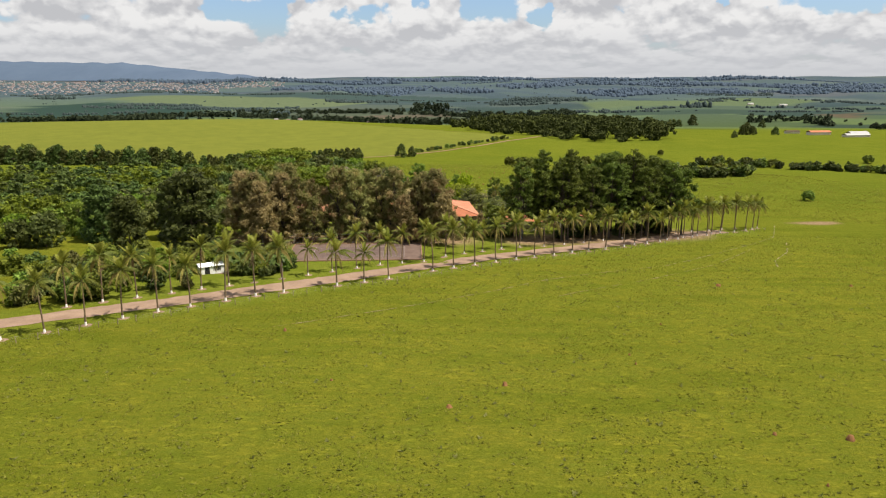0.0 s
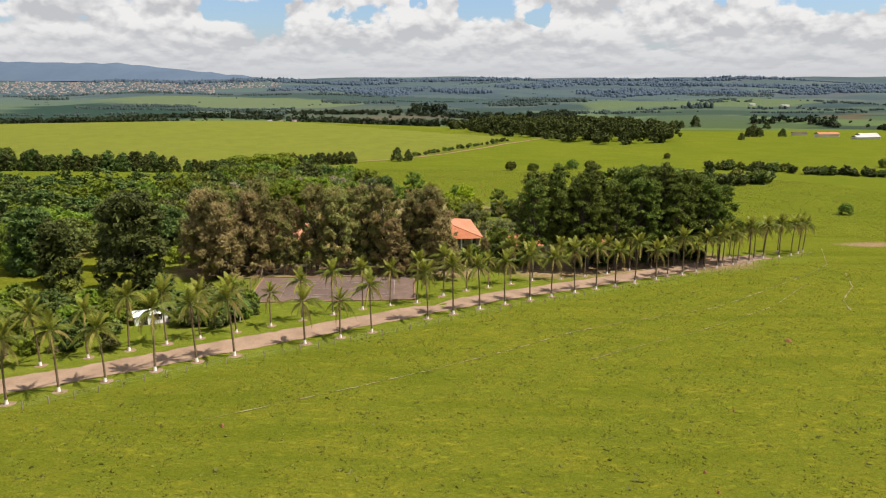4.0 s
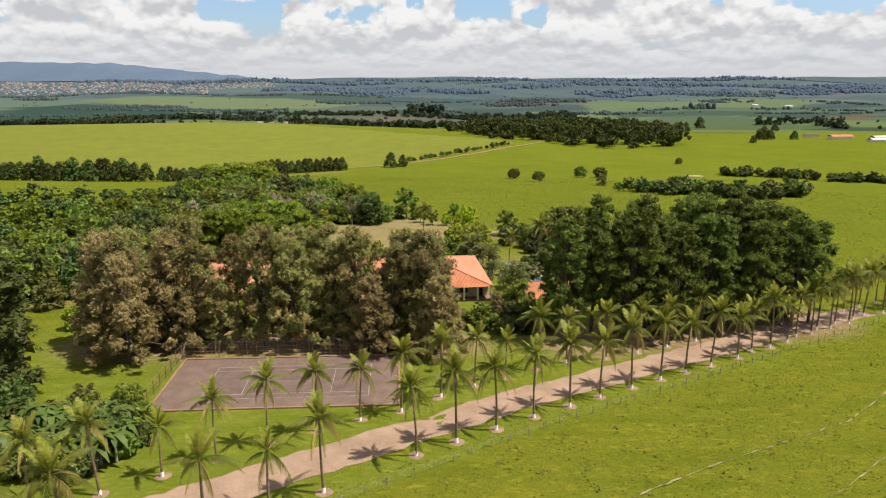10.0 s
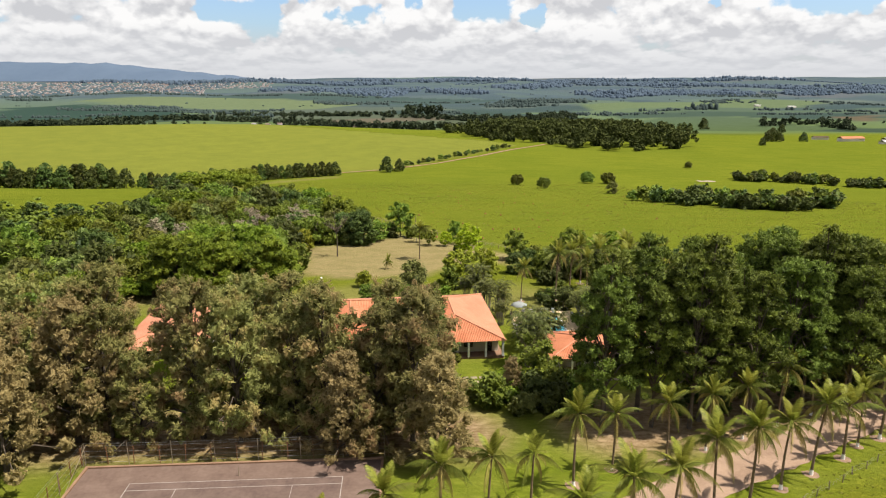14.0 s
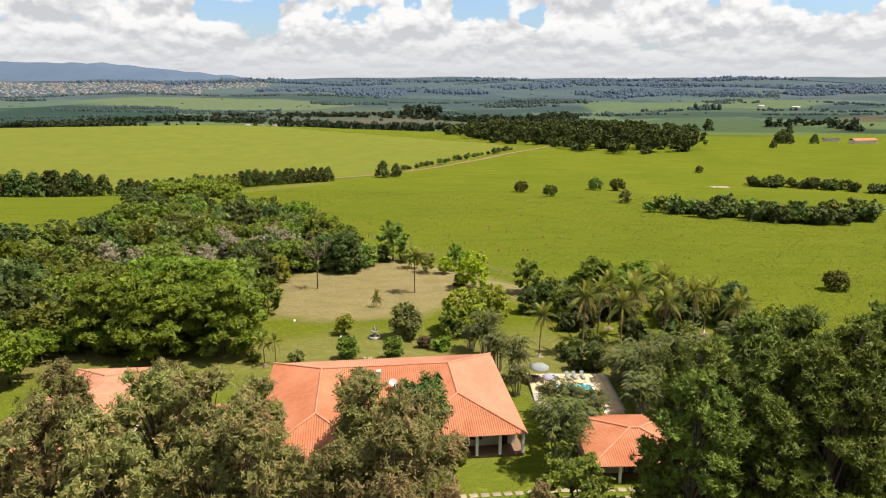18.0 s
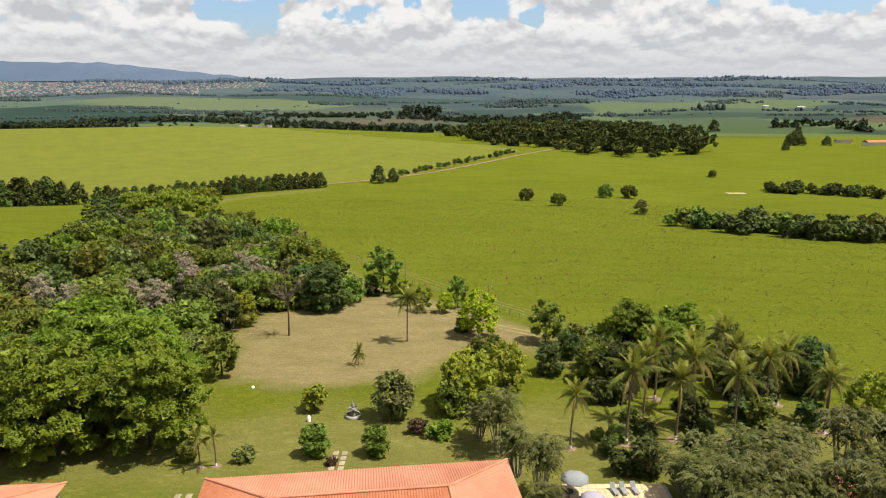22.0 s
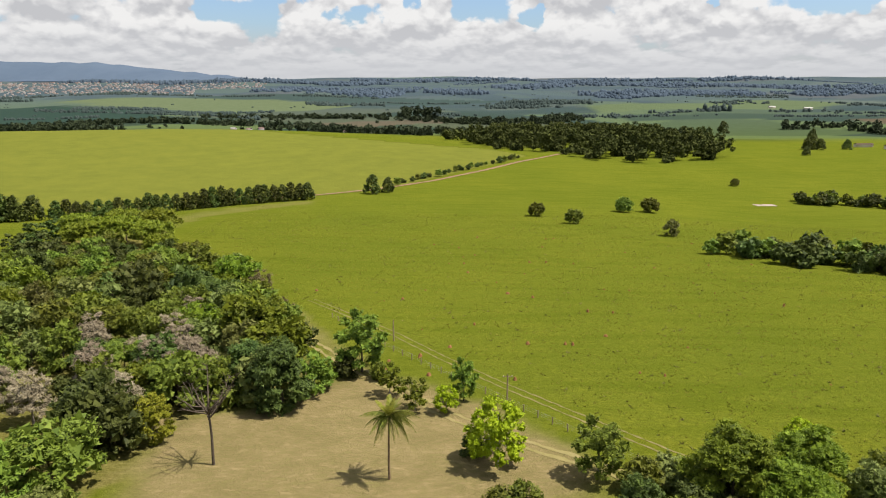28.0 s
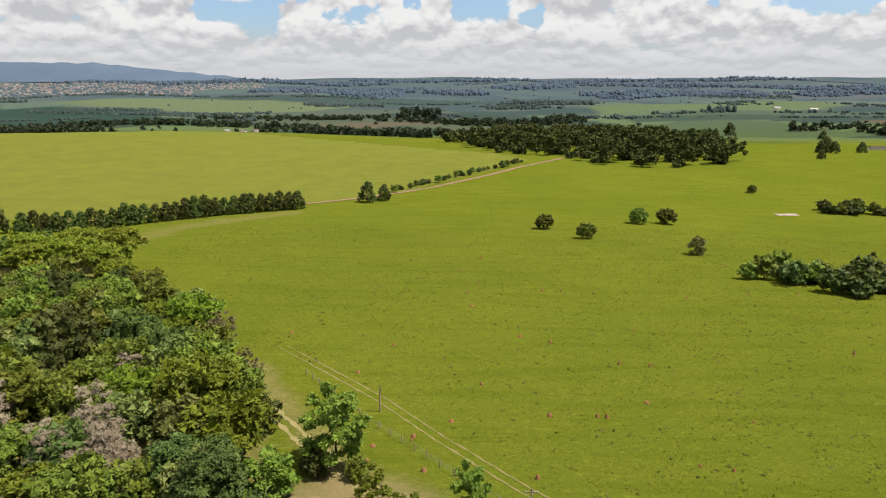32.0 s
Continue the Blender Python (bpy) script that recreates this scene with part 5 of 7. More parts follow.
# ---- stepping stones, garden ornaments and poles ----
def stepping_stones():
    slab = box_mesh("stone", (1.0, 0.75, 0.09), M_STEP, 0.02)

    def lay(name, ends, rows, label):
        root = thing(name, pose(0, 0, 0), label, "path")
        for x, y, a in along_line(ends, 1.35):
            for o in rows:
                px, py = x - math.sin(a) * o, y + math.cos(a) * o
                part("stone", slab, root, pose(px, py, ground_at(px, py) + 0.02, 0, 0, math.degrees(a) + random.uniform(-4, 4)))

    lay("stone_path", [(-6, 209.6), (1, 210.4), (14, 212.0), (28, 212.4)], (-0.9, 0.9), "two rows of pale square stepping stones in the lawn")
    lay("stone_path", [(-29.6, 231), (-30.2, 237), (-30.9, 247)], (-0.55, 0.75), "two rows of pale stepping stones beside the house")
    lay("stone_path", [(-13.9, 253), (-13.9, 257.6)], (-0.6, 0.6), "short reddish paved path behind the house")


stepping_stones()


def ornaments():
    x, y = -13.6, 268.4
    root = thing("garden_fountain", pose(x, y, ground_at(x, y)), "tiered grey stone garden fountain on a round base", "fountain")
    for nm, prof in (("basin", [(1.15, 0), (1.2, 0.45), (0.95, 0.5)]), ("stem", [(0.35, 0.4), (0.22, 1.0), (0.3, 1.2)]), ("bowl", [(0.2, 1.15), (0.75, 1.45), (0.7, 1.52)]), ("finial", [(0.16, 1.5), (0.28, 1.9), (0.12, 2.4), (0.03, 2.7)])):
        v, f = tube([(0, 0, h) for r, h in prof], [r for r, h in prof], 14)
        part(nm, build(nm, v, [f], M_CONCRETE, smooth_faces=True), root)
    x, y = -20.0, 266.8
    root = thing("white_stone", pose(x, y, ground_at(x, y) - 0.1), "rounded white garden stone on the lawn", "stone")
    v, f = tube([(0, 0, 0), (0, 0, 0.55), (0.05, 0, 0.95), (0.05, 0, 1.1)], [0.32, 0.30, 0.18, 0.03], 10)
    part("stone", build("stone", v, [f], M_WHITE, smooth_faces=True), root)
    x, y = -31.7, 279.3
    root = thing("white_stone", pose(x, y, ground_at(x, y) - 0.1), "small white garden stone on the dry lawn", "stone")
    v, f = tube([(0, 0, 0), (0, 0, 0.36), (0, 0, 0.46)], [0.28, 0.24, 0.05], 10)
    part("stone", build("stone", v, [f], M_WHITE, smooth_faces=True), root)


ornaments()


def utility_pole(x, y, tall, label, arm=True):
    root = thing("utility_pole", pose(x, y, ground_at(x, y) - 0.2), label, "pole")
    v, f = tube([(0, 0, 0), (0, 0, tall)], [0.16, 0.10], 8)
    part("pole", build("pole", v, [f], M_WOOD_POST if tall < 15 else M_CONCRETE), root)
    if arm:
        part("crossarm", box_mesh("crossarm", (1.6, 0.1, 0.12), M_WOOD_POST), root, pose(0, 0.1, tall - 0.5))
        for o in (-0.7, 0.7):
            v, f = tube([(o, 0.1, tall - 0.38), (o, 0.1, tall - 0.2)], [0.05, 0.04], 6)
            part("insulator", build("insulator", v, [f], M_WHITE), root)


utility_pole(10.7, 324.6, 6.6, "short wooden utility pole at the pasture edge")
utility_pole(-10.3, 359.9, 5.0, "weathered wooden pole beside the field track", False)
utility_pole(31.8, 300.5, 5.4, "weathered wooden pole at the garden edge", False)
utility_pole(21.6, 195.9, 20.5, "tall slim concrete pole in front of the pines", False)

# ---- single trees, palms and bushes of the garden ----
def areca_kind(seed, stems, tall, reach=2.4):
    """A clump of slender cane palms: stems and feathery crowns."""
    rng = np.random.default_rng(seed)
    st, fr = [], []
    for k in range(stems):
        a = rng.uniform(0, 2 * math.pi)
        h = tall * rng.uniform(0.5, 0.85)
        lean = reach * rng.uniform(0.3, 1.0)
        b = np.array((0.5 * math.cos(a), 0.5 * math.sin(a), -0.1))
        t = np.array((lean * math.cos(a), lean * math.sin(a), h))
        st.append(tube([b, (b + t) / 2 + np.array((0, 0, 0.25)), t], [0.07, 0.06, 0.045], 5))
        for j in range(9):
            az, ln = j * 2.4 + rng.uniform(-0.3, 0.3), tall * 0.29 * rng.uniform(0.75, 1.15)
            d = np.array((math.cos(az), math.sin(az), 0))
            side = np.array((-d[1], d[0], 0))
            v, f = [], []
            rise, drop = rng.uniform(0.7, 2.2), rng.uniform(1.1, 1.8)
            for q in range(8):
                s = 0.14 + 0.86 * q / 7
                p = t + d * ln * s * 0.85 + np.array((0, 0, ln * (rise * s - drop * s * s)))
                w = ln * 0.24 * math.sin(math.pi * (0.12 + 0.8 * s))
                for sg in (-1, 1):
                    tip = p + side * sg * w * 0.8 + d * w * 0.7 + np.array((0, 0, -0.65 * w * rng.uniform(0.3, 1.3)))
                    i = len(v)
                    v += [p - d * 0.08, p + d * 0.08, p + (tip - p) * 0.6 + d * 0.10, tip]
                    f.append((i, i + 1, i + 2, i + 3))
            fr.append((np.array(v), np.array(f, np.int32)))
    sv, sf = join(st)
    v, f = join(fr)
    return build("stem_clump", sv, sf, M_PALE_BARK), build("foliage", v, f, M_BIRD)


KIND_ARECA = [areca_kind(71, 16, 6.5, 1.9), areca_kind(72, 18, 5.5, 2.2), areca_kind(73, 15, 7.5, 1.9)]


def areca(k, x, y, scale, label="clump of slender cane palms with arching fronds", group="cane palms"):
    root = thing("cane_palm", pose(x, y, ground_at(x, y), 0, 0, (x * 53 + y * 17) % 360) @ Matrix.Scale(scale, 4), label, "palm", group)
    part("stem_clump", KIND_ARECA[k][0], root)
    part("foliage", KIND_ARECA[k][1], root)


def banana_kind(seed):
    rng = np.random.default_rng(seed)
    st, lf = [], []
    for k in range(5):
        a = rng.uniform(0, 6.3)
        c = np.array((rng.uniform(0, 1.4) * math.cos(a), rng.uniform(0, 1.4) * math.sin(a), 0))
        h = rng.uniform(1.8, 2.8)
        st.append(tube([c - (0, 0, 0.1), c + (0, 0, h)], [0.14, 0.09], 7))
        for j in range(7):
            az = j * 0.9 + rng.uniform(-0.3, 0.3)
            d, side = np.array((math.cos(az), math.sin(az), 0)), np.array((-math.sin(az), math.cos(az), 0))
            ln, v, f = rng.uniform(1.7, 2.6), [], []
            rise = rng.uniform(0.7, 1.3)
            for q in range(7):
                s = q / 6
                p = c + (0, 0, h) + d * ln * s * 0.9 + np.array((0, 0, ln * (rise * s - 1.15 * s * s)))
                w = 0.34 * math.sin(math.pi * (0.08 + 0.88 * s))
                v += [p - side * w + (0, 0, 0.08 * w), p, p + side * w + (0, 0, 0.08 * w)]
                if q:
                    b = 3 * q
                    f += [(b - 3, b - 2, b + 1, b), (b - 2, b - 1, b + 2, b + 1)]
            lf.append((np.array(v), np.array(f, np.int32)))
    sv, sf = join(st)
    v, f = join(lf)
    return build("stem_clump", sv, sf, M_PALE_BARK), build("foliage", v, f, M_BANANA)


def garden():
    rng = random.Random(44)
    # round the court and the drive
    plant(KIND_DARK, "dark_tree", -64.5, 167, "large dark dense tree standing alone on the lawn", "tree", scale=0.98)
    plant(KIND_DARK, "dark_tree", -83, 172, "dark dense tree at the lawn edge", "tree", scale=0.66, turn=90)
    plant(KIND_DARK, "dark_tree", -95, 183, "dark dense tree near the woodland", "tree", scale=0.72, turn=200)
    plant(KIND_DARK, "dark_tree", -78, 190, "dark dense tree near the woodland", "tree", scale=0.75, turn=140)
    bush(KIND_YBUSH, "yellow_bush", -68.7, 197.5, "round yellow-green bush on the lawn")
    bananas = banana_kind(81)
    for x, y in ((-43.5, 152), (-40.5, 150), (-46.5, 150.5), (-44.5, 155), (-41, 154.5), (-49, 153.5), (-42.5, 147.6), (-46, 147), (-39, 147.5), (-47.5, 157), (-43, 158), (-39.5, 152.6), (-49.8, 149.6), (-51.5, 156)):
        root = thing("banana_plant", pose(x, y, ground_at(x, y), 0, 0, rng.uniform(0, 360)) @ Matrix.Scale(rng.uniform(0.95, 1.25), 4), "banana clump with broad torn green leaves", "banana plant", "banana clumps")
        part("stem_clump", bananas[0], root)
        part("foliage", bananas[1], root)
    for k in range(74):
        x = rng.uniform(-96, -38)
        lowest = float(np.interp(x, (-95, -75, -52, -38), (97, 109.5, 124, 133))) + 9
        y = lowest + (157 - lowest) * rng.random() ** 1.2
        if (-58.5 < x < -47.5 and 136 < y < 152) or (x > -44 and y < 143):
            continue
        bush(KIND_SHRUB[k % 4], "bush", x, y, ("mid green", "olive", "bright green", "dark green")[k % 4] + " bush in the thicket by the driveway", group="driveway thicket", scale=rng.uniform(0.8, 1.8))
    for k, (x, y) in enumerate(((-47, 144.5), (-56.5, 140), (-59, 143), (-44.5, 145), (-38, 156), (-50, 159), (-42, 146), (-39.5, 145), (-37.5, 150), (-40, 157), (-46, 160), (-54, 157), (-58, 155), (-60.5, 147), (-62, 152), (-36.5, 153), (-44, 161), (-48, 146))):
        bush(KIND_SHRUB[k % 4], "bush", x, y, ("mid green", "olive", "bright green", "dark green")[k % 4] + " bush beside the small shed", group="driveway thicket", scale=0.8 + 0.07 * (k % 7))
    for x, y, k in ((-60, 150, 0), (-56, 160, 1), (-48, 162, 3), (-41, 160, 0), (-62, 139, 2), (-70, 134, 0), (-80, 127, 3), (-88, 140, 1), (-100, 150, 0), (-72, 148, 1), (-66, 143, 3), (-84, 133, 2), (-78, 141, 4), (-94, 128, 1)):
        plant(KIND_FOREST[k], "thicket_tree", x, y, "small leafy tree in the driveway thicket", "tree", "driveway thicket", rng.uniform(0.45, 0.6), rng.uniform(0, 360))
    for k in range(30):
        x, y = rng.uniform(-160, -86), rng.uniform(158, 212)
        if x > -100 and y < 190:
            continue
        plant(KIND_FOREST[k % 5], "leafy_tree", x, y, ("green", "dark green", "bright green", "olive green", "deep green")[k % 5] + " broad-leaved tree beyond the lawn", "tree", "lawn edge trees", rng.uniform(0.7, 1.05), rng.uniform(0, 360))
    # before the house
    plant(KIND_ROUND, "round_tree", -2.8, 220.0, "dense dark round-crowned tree before the veranda", "tree", scale=1.32)
    plant(KIND_ROUND, "round_tree", -11.7, 232.8, "dense round-crowned tree in the courtyard", "tree", scale=0.85, turn=70)
    plant(KIND_CASUARINA[0], "feathery_tree", -9.8, 217, "grey-green feathery tree before the house", "tree", scale=0.62)
    plant(KIND_CASUARINA[1], "feathery_tree", -21.5, 213.5, "grey-green feathery tree before the house", "tree", scale=0.66)
    plant(KIND_CASUARINA[1], "feathery_tree", -33, 216, "grey-green feathery tree before the house", "tree", scale=0.7)
    plant(KIND_CASUARINA[0], "feathery_tree", -43, 213, "grey-green feathery tree before the annex", "tree", scale=0.72)
    plant(KIND_OPEN, "leafy_tree", -37.8, 233.5, "leafy olive tree beside the annex roof", "tree", scale=0.85)
    for x, y, k, s in ((6, 200.5, 0, 1.5), (9.5, 203.5, 2, 1.4), (13, 201.5, 3, 1.7), (16.5, 203, 0, 1.6), (11, 198, 1, 1.3), (15.5, 198.5, 3, 1.5), (19.5, 200, 0, 1.5), (4, 203.6, 1, 1.1), (19, 205, 2, 1.2), (7.5, 206.2, 0, 0.9)):
        bush(KIND_SHRUB[k], "bush", x, y, ("mid green", "olive", "bright green", "dark green")[k] + " shrub in the hedge before the lawn", group="front hedge", scale=s)
    plant(KIND_CASUARINA[2], "feathery_tree", 9.8, 203.0, "slim young feathery tree by the lawn", "tree", scale=0.34)
    plant(KIND_OPEN, "leafy_tree", 13.5, 206.0, "open-crowned tree by the pool bar", "tree", scale=1.15)
    for k, x, y, s in ((2, 14.2, 217.5, 1.25), (0, 15.6, 221, 1.2), (2, 16.6, 229.5, 0.95), (1, 14.5, 226, 1.0), (0, 18.4, 229.0, 1.05), (2, 20.5, 228.4, 0.85), (1, 17.0, 231.4, 0.9), (0, 15.8, 233.5, 0.85)):
        areca(k, x, y, s, "tall clump of cane palms beside the pool bar")
    for k, x, y, s in ((2, 11.6, 246.5, 1.05), (0, 9.4, 252, 1.1), (2, 7.6, 258, 1.15), (0, 11.5, 241, 0.8), (1, 5.2, 262, 0.9)):
        areca(k, x, y, s, "clump of cane palms at the house corner")
    for k in range(32):
        areca(k % 3, rng.uniform(29.5, 66), rng.uniform(233, 257), rng.uniform(0.85, 1.2))
    for k, x, y, s in ((0, 28.6, 231, 1.1), (1, 29.4, 235, 1.15), (2, 28.8, 239, 1.1), (0, 30.2, 243, 1.2), (1, 29.2, 247, 1.05), (2, 32.4, 240.5, 1.15), (0, 33.6, 236, 1.1), (1, 32.6, 248, 1.1), (2, 36, 239, 1.0), (0, 41, 239.5, 1.05), (1, 26.4, 252, 0.9), (2, 45, 241, 1.1)):
        areca(k, x, y, s, "dense clump of cane palms beside the pool terrace")
    # shrubs added to darken the lawn where the palms shade it
    for k in range(16):
        bush(KIND_SHRUB[(3, 0, 3, 1)[k % 4]], "bush", rng.uniform(21, 48), rng.uniform(251, 266), ("dark green", "mid green", "dark green", "olive")[k % 4] + " shrub added to deepen the shade below the garden palms", group="palm undergrowth", scale=rng.uniform(0.5, 1.1))
    bush(KIND_SHRUB[0], "bush", 2.2, 219.2, "small pale green shrub before the veranda", scale=0.45)
    # the lawn behind the house
    bush(KIND_TOPIARY, "topiary", -17.2, 256.6, "clipped egg-shaped dark green shrub", group="clipped shrubs")
    bush(KIND_TOPIARY, "topiary", -9.0, 257.0, "clipped egg-shaped dark green shrub", group="clipped shrubs", scale=0.95)
    bush(KIND_YBUSH, "yellow_bush", -19.8, 270.6, "yellow-flecked bush on the lawn", scale=1.0)
    bush(KIND_PALEBUSH, "pale_bush", -7.6, 268.6, "wide pale grey-green bush beside the fountain")
    bush(KIND_PURPLE, "purple_bush", -3.6, 263.6, "purplish shrub on the lawn", scale=0.95)
    bush(KIND_SHRUB[2], "bush", -0.5, 262, "low bright green shrub bed", scale=0.9)
    bush(KIND_SHRUB[0], "bush", -33.6, 254.6, "small green bush beside the stone path", scale=0.7)
    bush(KIND_SHRUB[1], "bush", -26.0, 254.6, "small olive bush behind the house", scale=0.8)
    bush(KIND_PURPLE, "reddish_bush", -14.6, 254.0, "reddish shrub by the paved path", scale=0.5)
    plant(KIND_YELLOW, "yellowish_tree", 4.2, 273.6, "broad tree with yellow-green feathery foliage", "tree", scale=1.02, tall=0.86)
    plant(KIND_YELLOW, "yellowish_tree", 10.5, 279.5, "tree with yellow-green foliage behind the house", "tree", scale=0.8, turn=120)
    plant(KIND_FOREST[0], "leafy_tree", 1.0, 270.0, "dense green tree beside the yellow-green one", "tree", scale=0.62)
    for x, y, s in ((6.5, 294.5, 0.95), (10.2, 296.2, 0.9), (8.4, 293.2, 0.8)):
        bush(KIND_SHRUB[0], "bush", x, y, "low rounded green bush on the dry lawn", scale=s * 1.25)
    plant(KIND_ROUND, "round_tree", 19.0, 286.3, "small round dark tree at the lawn edge", "tree", scale=0.7)
    plant(KIND_OPEN, "leafy_tree", 20.8, 303.2, "spreading dark green tree beside the field track", "tree", scale=1.1)
    plant(KIND_LIME, "lime_tree", 7.6, 306.2, "bright lime-green tree on the dry lawn", "tree", scale=1.06)
    bush(KIND_SHRUB[3], "bush", 4.3, 308.8, "dark shrub beside the lime-green tree", scale=1.1)
    plant(KIND_LIME, "lime_tree", 0.7, 323.6, "small lime-green tree beside the track", "tree", scale=0.52, turn=80)
    plant(KIND_OPEN, "thin_tree", 3.7, 328.3, "slim dark green tree beside the track", "tree", scale=0.75, tall=1.3)
    plant(KIND_SMALL, "young_tree", -4.4, 324.6, "young thin-stemmed tree by the track", "tree", scale=1.1)
    plant(KIND_SMALL, "young_tree", -9.0, 330.5, "young thin-stemmed tree by the track", "tree", scale=1.15, turn=60)
    plant(KIND_OPEN, "dark_umbrella_tree", -15.0, 341.5, "dark spreading tree at the wood edge", "tree", scale=1.5, tall=1.02)
    bush(KIND_SHRUB[3], "bush", -17.5, 339.0, "dark shrub at the wood edge", scale=1.4)
    bush(KIND_SHRUB[0], "bush", -11.8, 338.0, "green shrub beside the track", scale=1.0)
    plant(KIND_ROUND, "big_dark_tree", -26.5, 325.5, "large dense dark green tree at the clearing edge", "tree", scale=1.35, turn=33)
    plant(KIND_ROUND, "big_dark_tree", -33.0, 330.5, "dense dark green tree at the clearing edge", "tree", scale=1.15, turn=150)
    plant(KIND_FOREST[1], "leafy_tree", -47.0, 310.5, "round leafy tree at the clearing edge", "tree", scale=0.95)
    plant(KIND_YELLOW, "yellowish_tree", -43.0, 314.0, "yellow-green shrubby tree at the clearing edge", "tree", scale=0.7)
    plant(KIND_OPEN, "leafy_tree", -38.5, 284.5, "leafy tree at the woodland edge", "tree", scale=1.1)
    # the wide bright trees by the annex
    for x, y, s, t in ((-40, 258.5, 0.98, 0), (-51, 255.5, 1.04, 100), (-45, 268.5, 1.08, 220), (-61, 260, 1.0, 300), (-57, 272, 1.0, 50)):
        plant(KIND_WIDE, "spreading_tree", x, y, "wide bright green spreading tree with layered foliage", "tree", "spreading trees", s, t)
    # flat-topped trees at the far end of the wood
    for x, y, k, t in ((-97, 446, 1.05, 20), (-110, 452, 1.15, 110), (-122, 450, 1.0, 200), (-105, 470, 1.2, 300), (-120, 476, 1.15, 60), (-134, 470, 1.05, 150), (-90, 436, 0.8, 250)):
        plant(KIND_UMBRELLA, "umbrella_tree", x, y, "flat-topped yellow-green tree with layered foliage", "tree", "umbrella trees", k, t)
    plant(KIND_SPARSE, "sparse_tree", -46.4, 390, "thin pale-stemmed tree with sparse brownish leaves", "tree", scale=1.0)
    plant(KIND_SPARSE, "sparse_tree", -38.5, 379, "thin young tree with sparse brownish leaves", "tree", scale=0.5, turn=80)
    plant(KIND_SPARSE, "sparse_tree", -35.0, 373, "thin young tree with sparse brownish leaves", "tree", scale=0.5, turn=190)
    # a belt of grey scrub through the wood
    for k in range(30):
        s = k / 29
        bush(KIND_SHRUB[(1, 3, 1)[k % 3]], "scrub_bush", -112 + 50 * s + rng.uniform(-1.5, 1.5), float(np.interp(s, (0, 0.4, 0.75, 1), (312, 316, 321, 332))) + rng.uniform(-2.5, 2.5), "grey-green twiggy scrub in the woodland belt", group="scrub belt", scale=rng.uniform(1.2, 1.6), tall=0.9)
    # the grove of the garden palms
    for x, y, w, t in ((36, 297, 0.78, 0), (46, 299, 0.7, 80), (41, 291, 0.66, 170)):
        plant(KIND_WIDE, "garden_tree", x, y, "olive green spreading tree in the garden grove", "tree", "garden grove", w, t, 0.92)
    for x, y, k, s in ((54, 297, 3, 0.7), (27.5, 289, 0, 0.66), (51, 289, 3, 0.66), (24, 295, 1, 0.5), (30.5, 281, 1, 0.8), (25.5, 283, 0, 0.7), (37, 284, 1, 0.8), (58, 302, 0, 0.55)):
        plant(KIND_FOREST[k], "garden_tree", x, y, ("green", "dark green", "bright green", "olive green", "deep green")[k] + " tree in the garden grove", "tree", "garden grove", s * rng.uniform(0.92, 1.08), rng.uniform(0, 360))
    for k in range(34):
        bush(KIND_SHRUB[(0, 3, 3, 1)[k % 4]], "bush", rng.uniform(25, 60), rng.uniform(266, 302), ("mid green", "dark green", "dark green", "olive")[k % 4] + " undergrowth bush in the garden grove", group="grove undergrowth", scale=rng.uniform(1.0, 2.0))
    plant(KIND_LIME, "lime_tree", 52.0, 311, "bright lime-green tree at the field edge", "tree", scale=0.6)
    plant(KIND_YELLOW, "yellowish_tree", 56, 284, "yellowish shrubby tree near the palms", "tree", scale=0.75)
    plant(KIND_YELLOW, "yellowish_tree", 66, 270, "yellow-flowering sparse tree at the field edge", "tree", scale=0.72, turn=200)
    plant(KIND_ROUND, "round_tree", 61.5, 279.5, "dense dark green tree at the field edge", "tree", scale=1.1, turn=20)
    plant(KIND_ROUND, "round_tree", 26.2, 252.5, "small dense tree near the pool", "tree", scale=0.6)
    for i, (x, y, s) in enumerate(((25.7, 260.5, 1.2), (33, 261.7, 1.08), (37, 265.5, 1.14), (45.6, 272.5, 1.1), (49, 268.4, 1.14), (17.6, 259, 0.84), (41, 261, 1.1), (53.5, 274, 1.05), (38.5, 272, 1.14), (30.4, 268.5, 1.1), (55.5, 264, 1.0), (47, 280, 1.08), (34.5, 276, 1.1), (58, 268, 0.95))):
        p = set_palm(i % 3, x, y, s, i * 77)
        tagged(p, "tall garden coconut palm with arching fronds" if s > 0.8 else "young garden coconut palm with arching fronds", "palm", "garden palms")
    for x, y in ((-31.2, 252.6), (-29.4, 253.2)):
        tagged(set_palm(3, x, y, 0.62, x * 40), "slim young palm behind the house", "palm", "young palms")
    queen = palm_model("queen_palm", 8, 9.2, 0.02, 36, "queen palm standing alone on the dry lawn", foot=False, start=0.25, old=2.0)
    queen.matrix_basis = pose(-7.0, 302.6, ground_at(-7.0, 302.6), 0, 0, 40) @ Matrix.Diagonal((0.98, 0.98, 1.0, 1))
    tagged(queen, "queen palm standing alone on the dry lawn", "palm", "lawn palms")
    stout = palm_model("stout_palm", 6, 2.6, 0.02, 22, "short stout palm on the dry lawn", foot=False)
    stout.matrix_basis = pose(-15.3, 289.9, ground_at(-15.3, 289.9)) @ Matrix.Diagonal((0.42, 0.42, 0.8, 1))
    tagged(stout, "short stout palm on the dry lawn", "palm", "lawn palms")


garden()


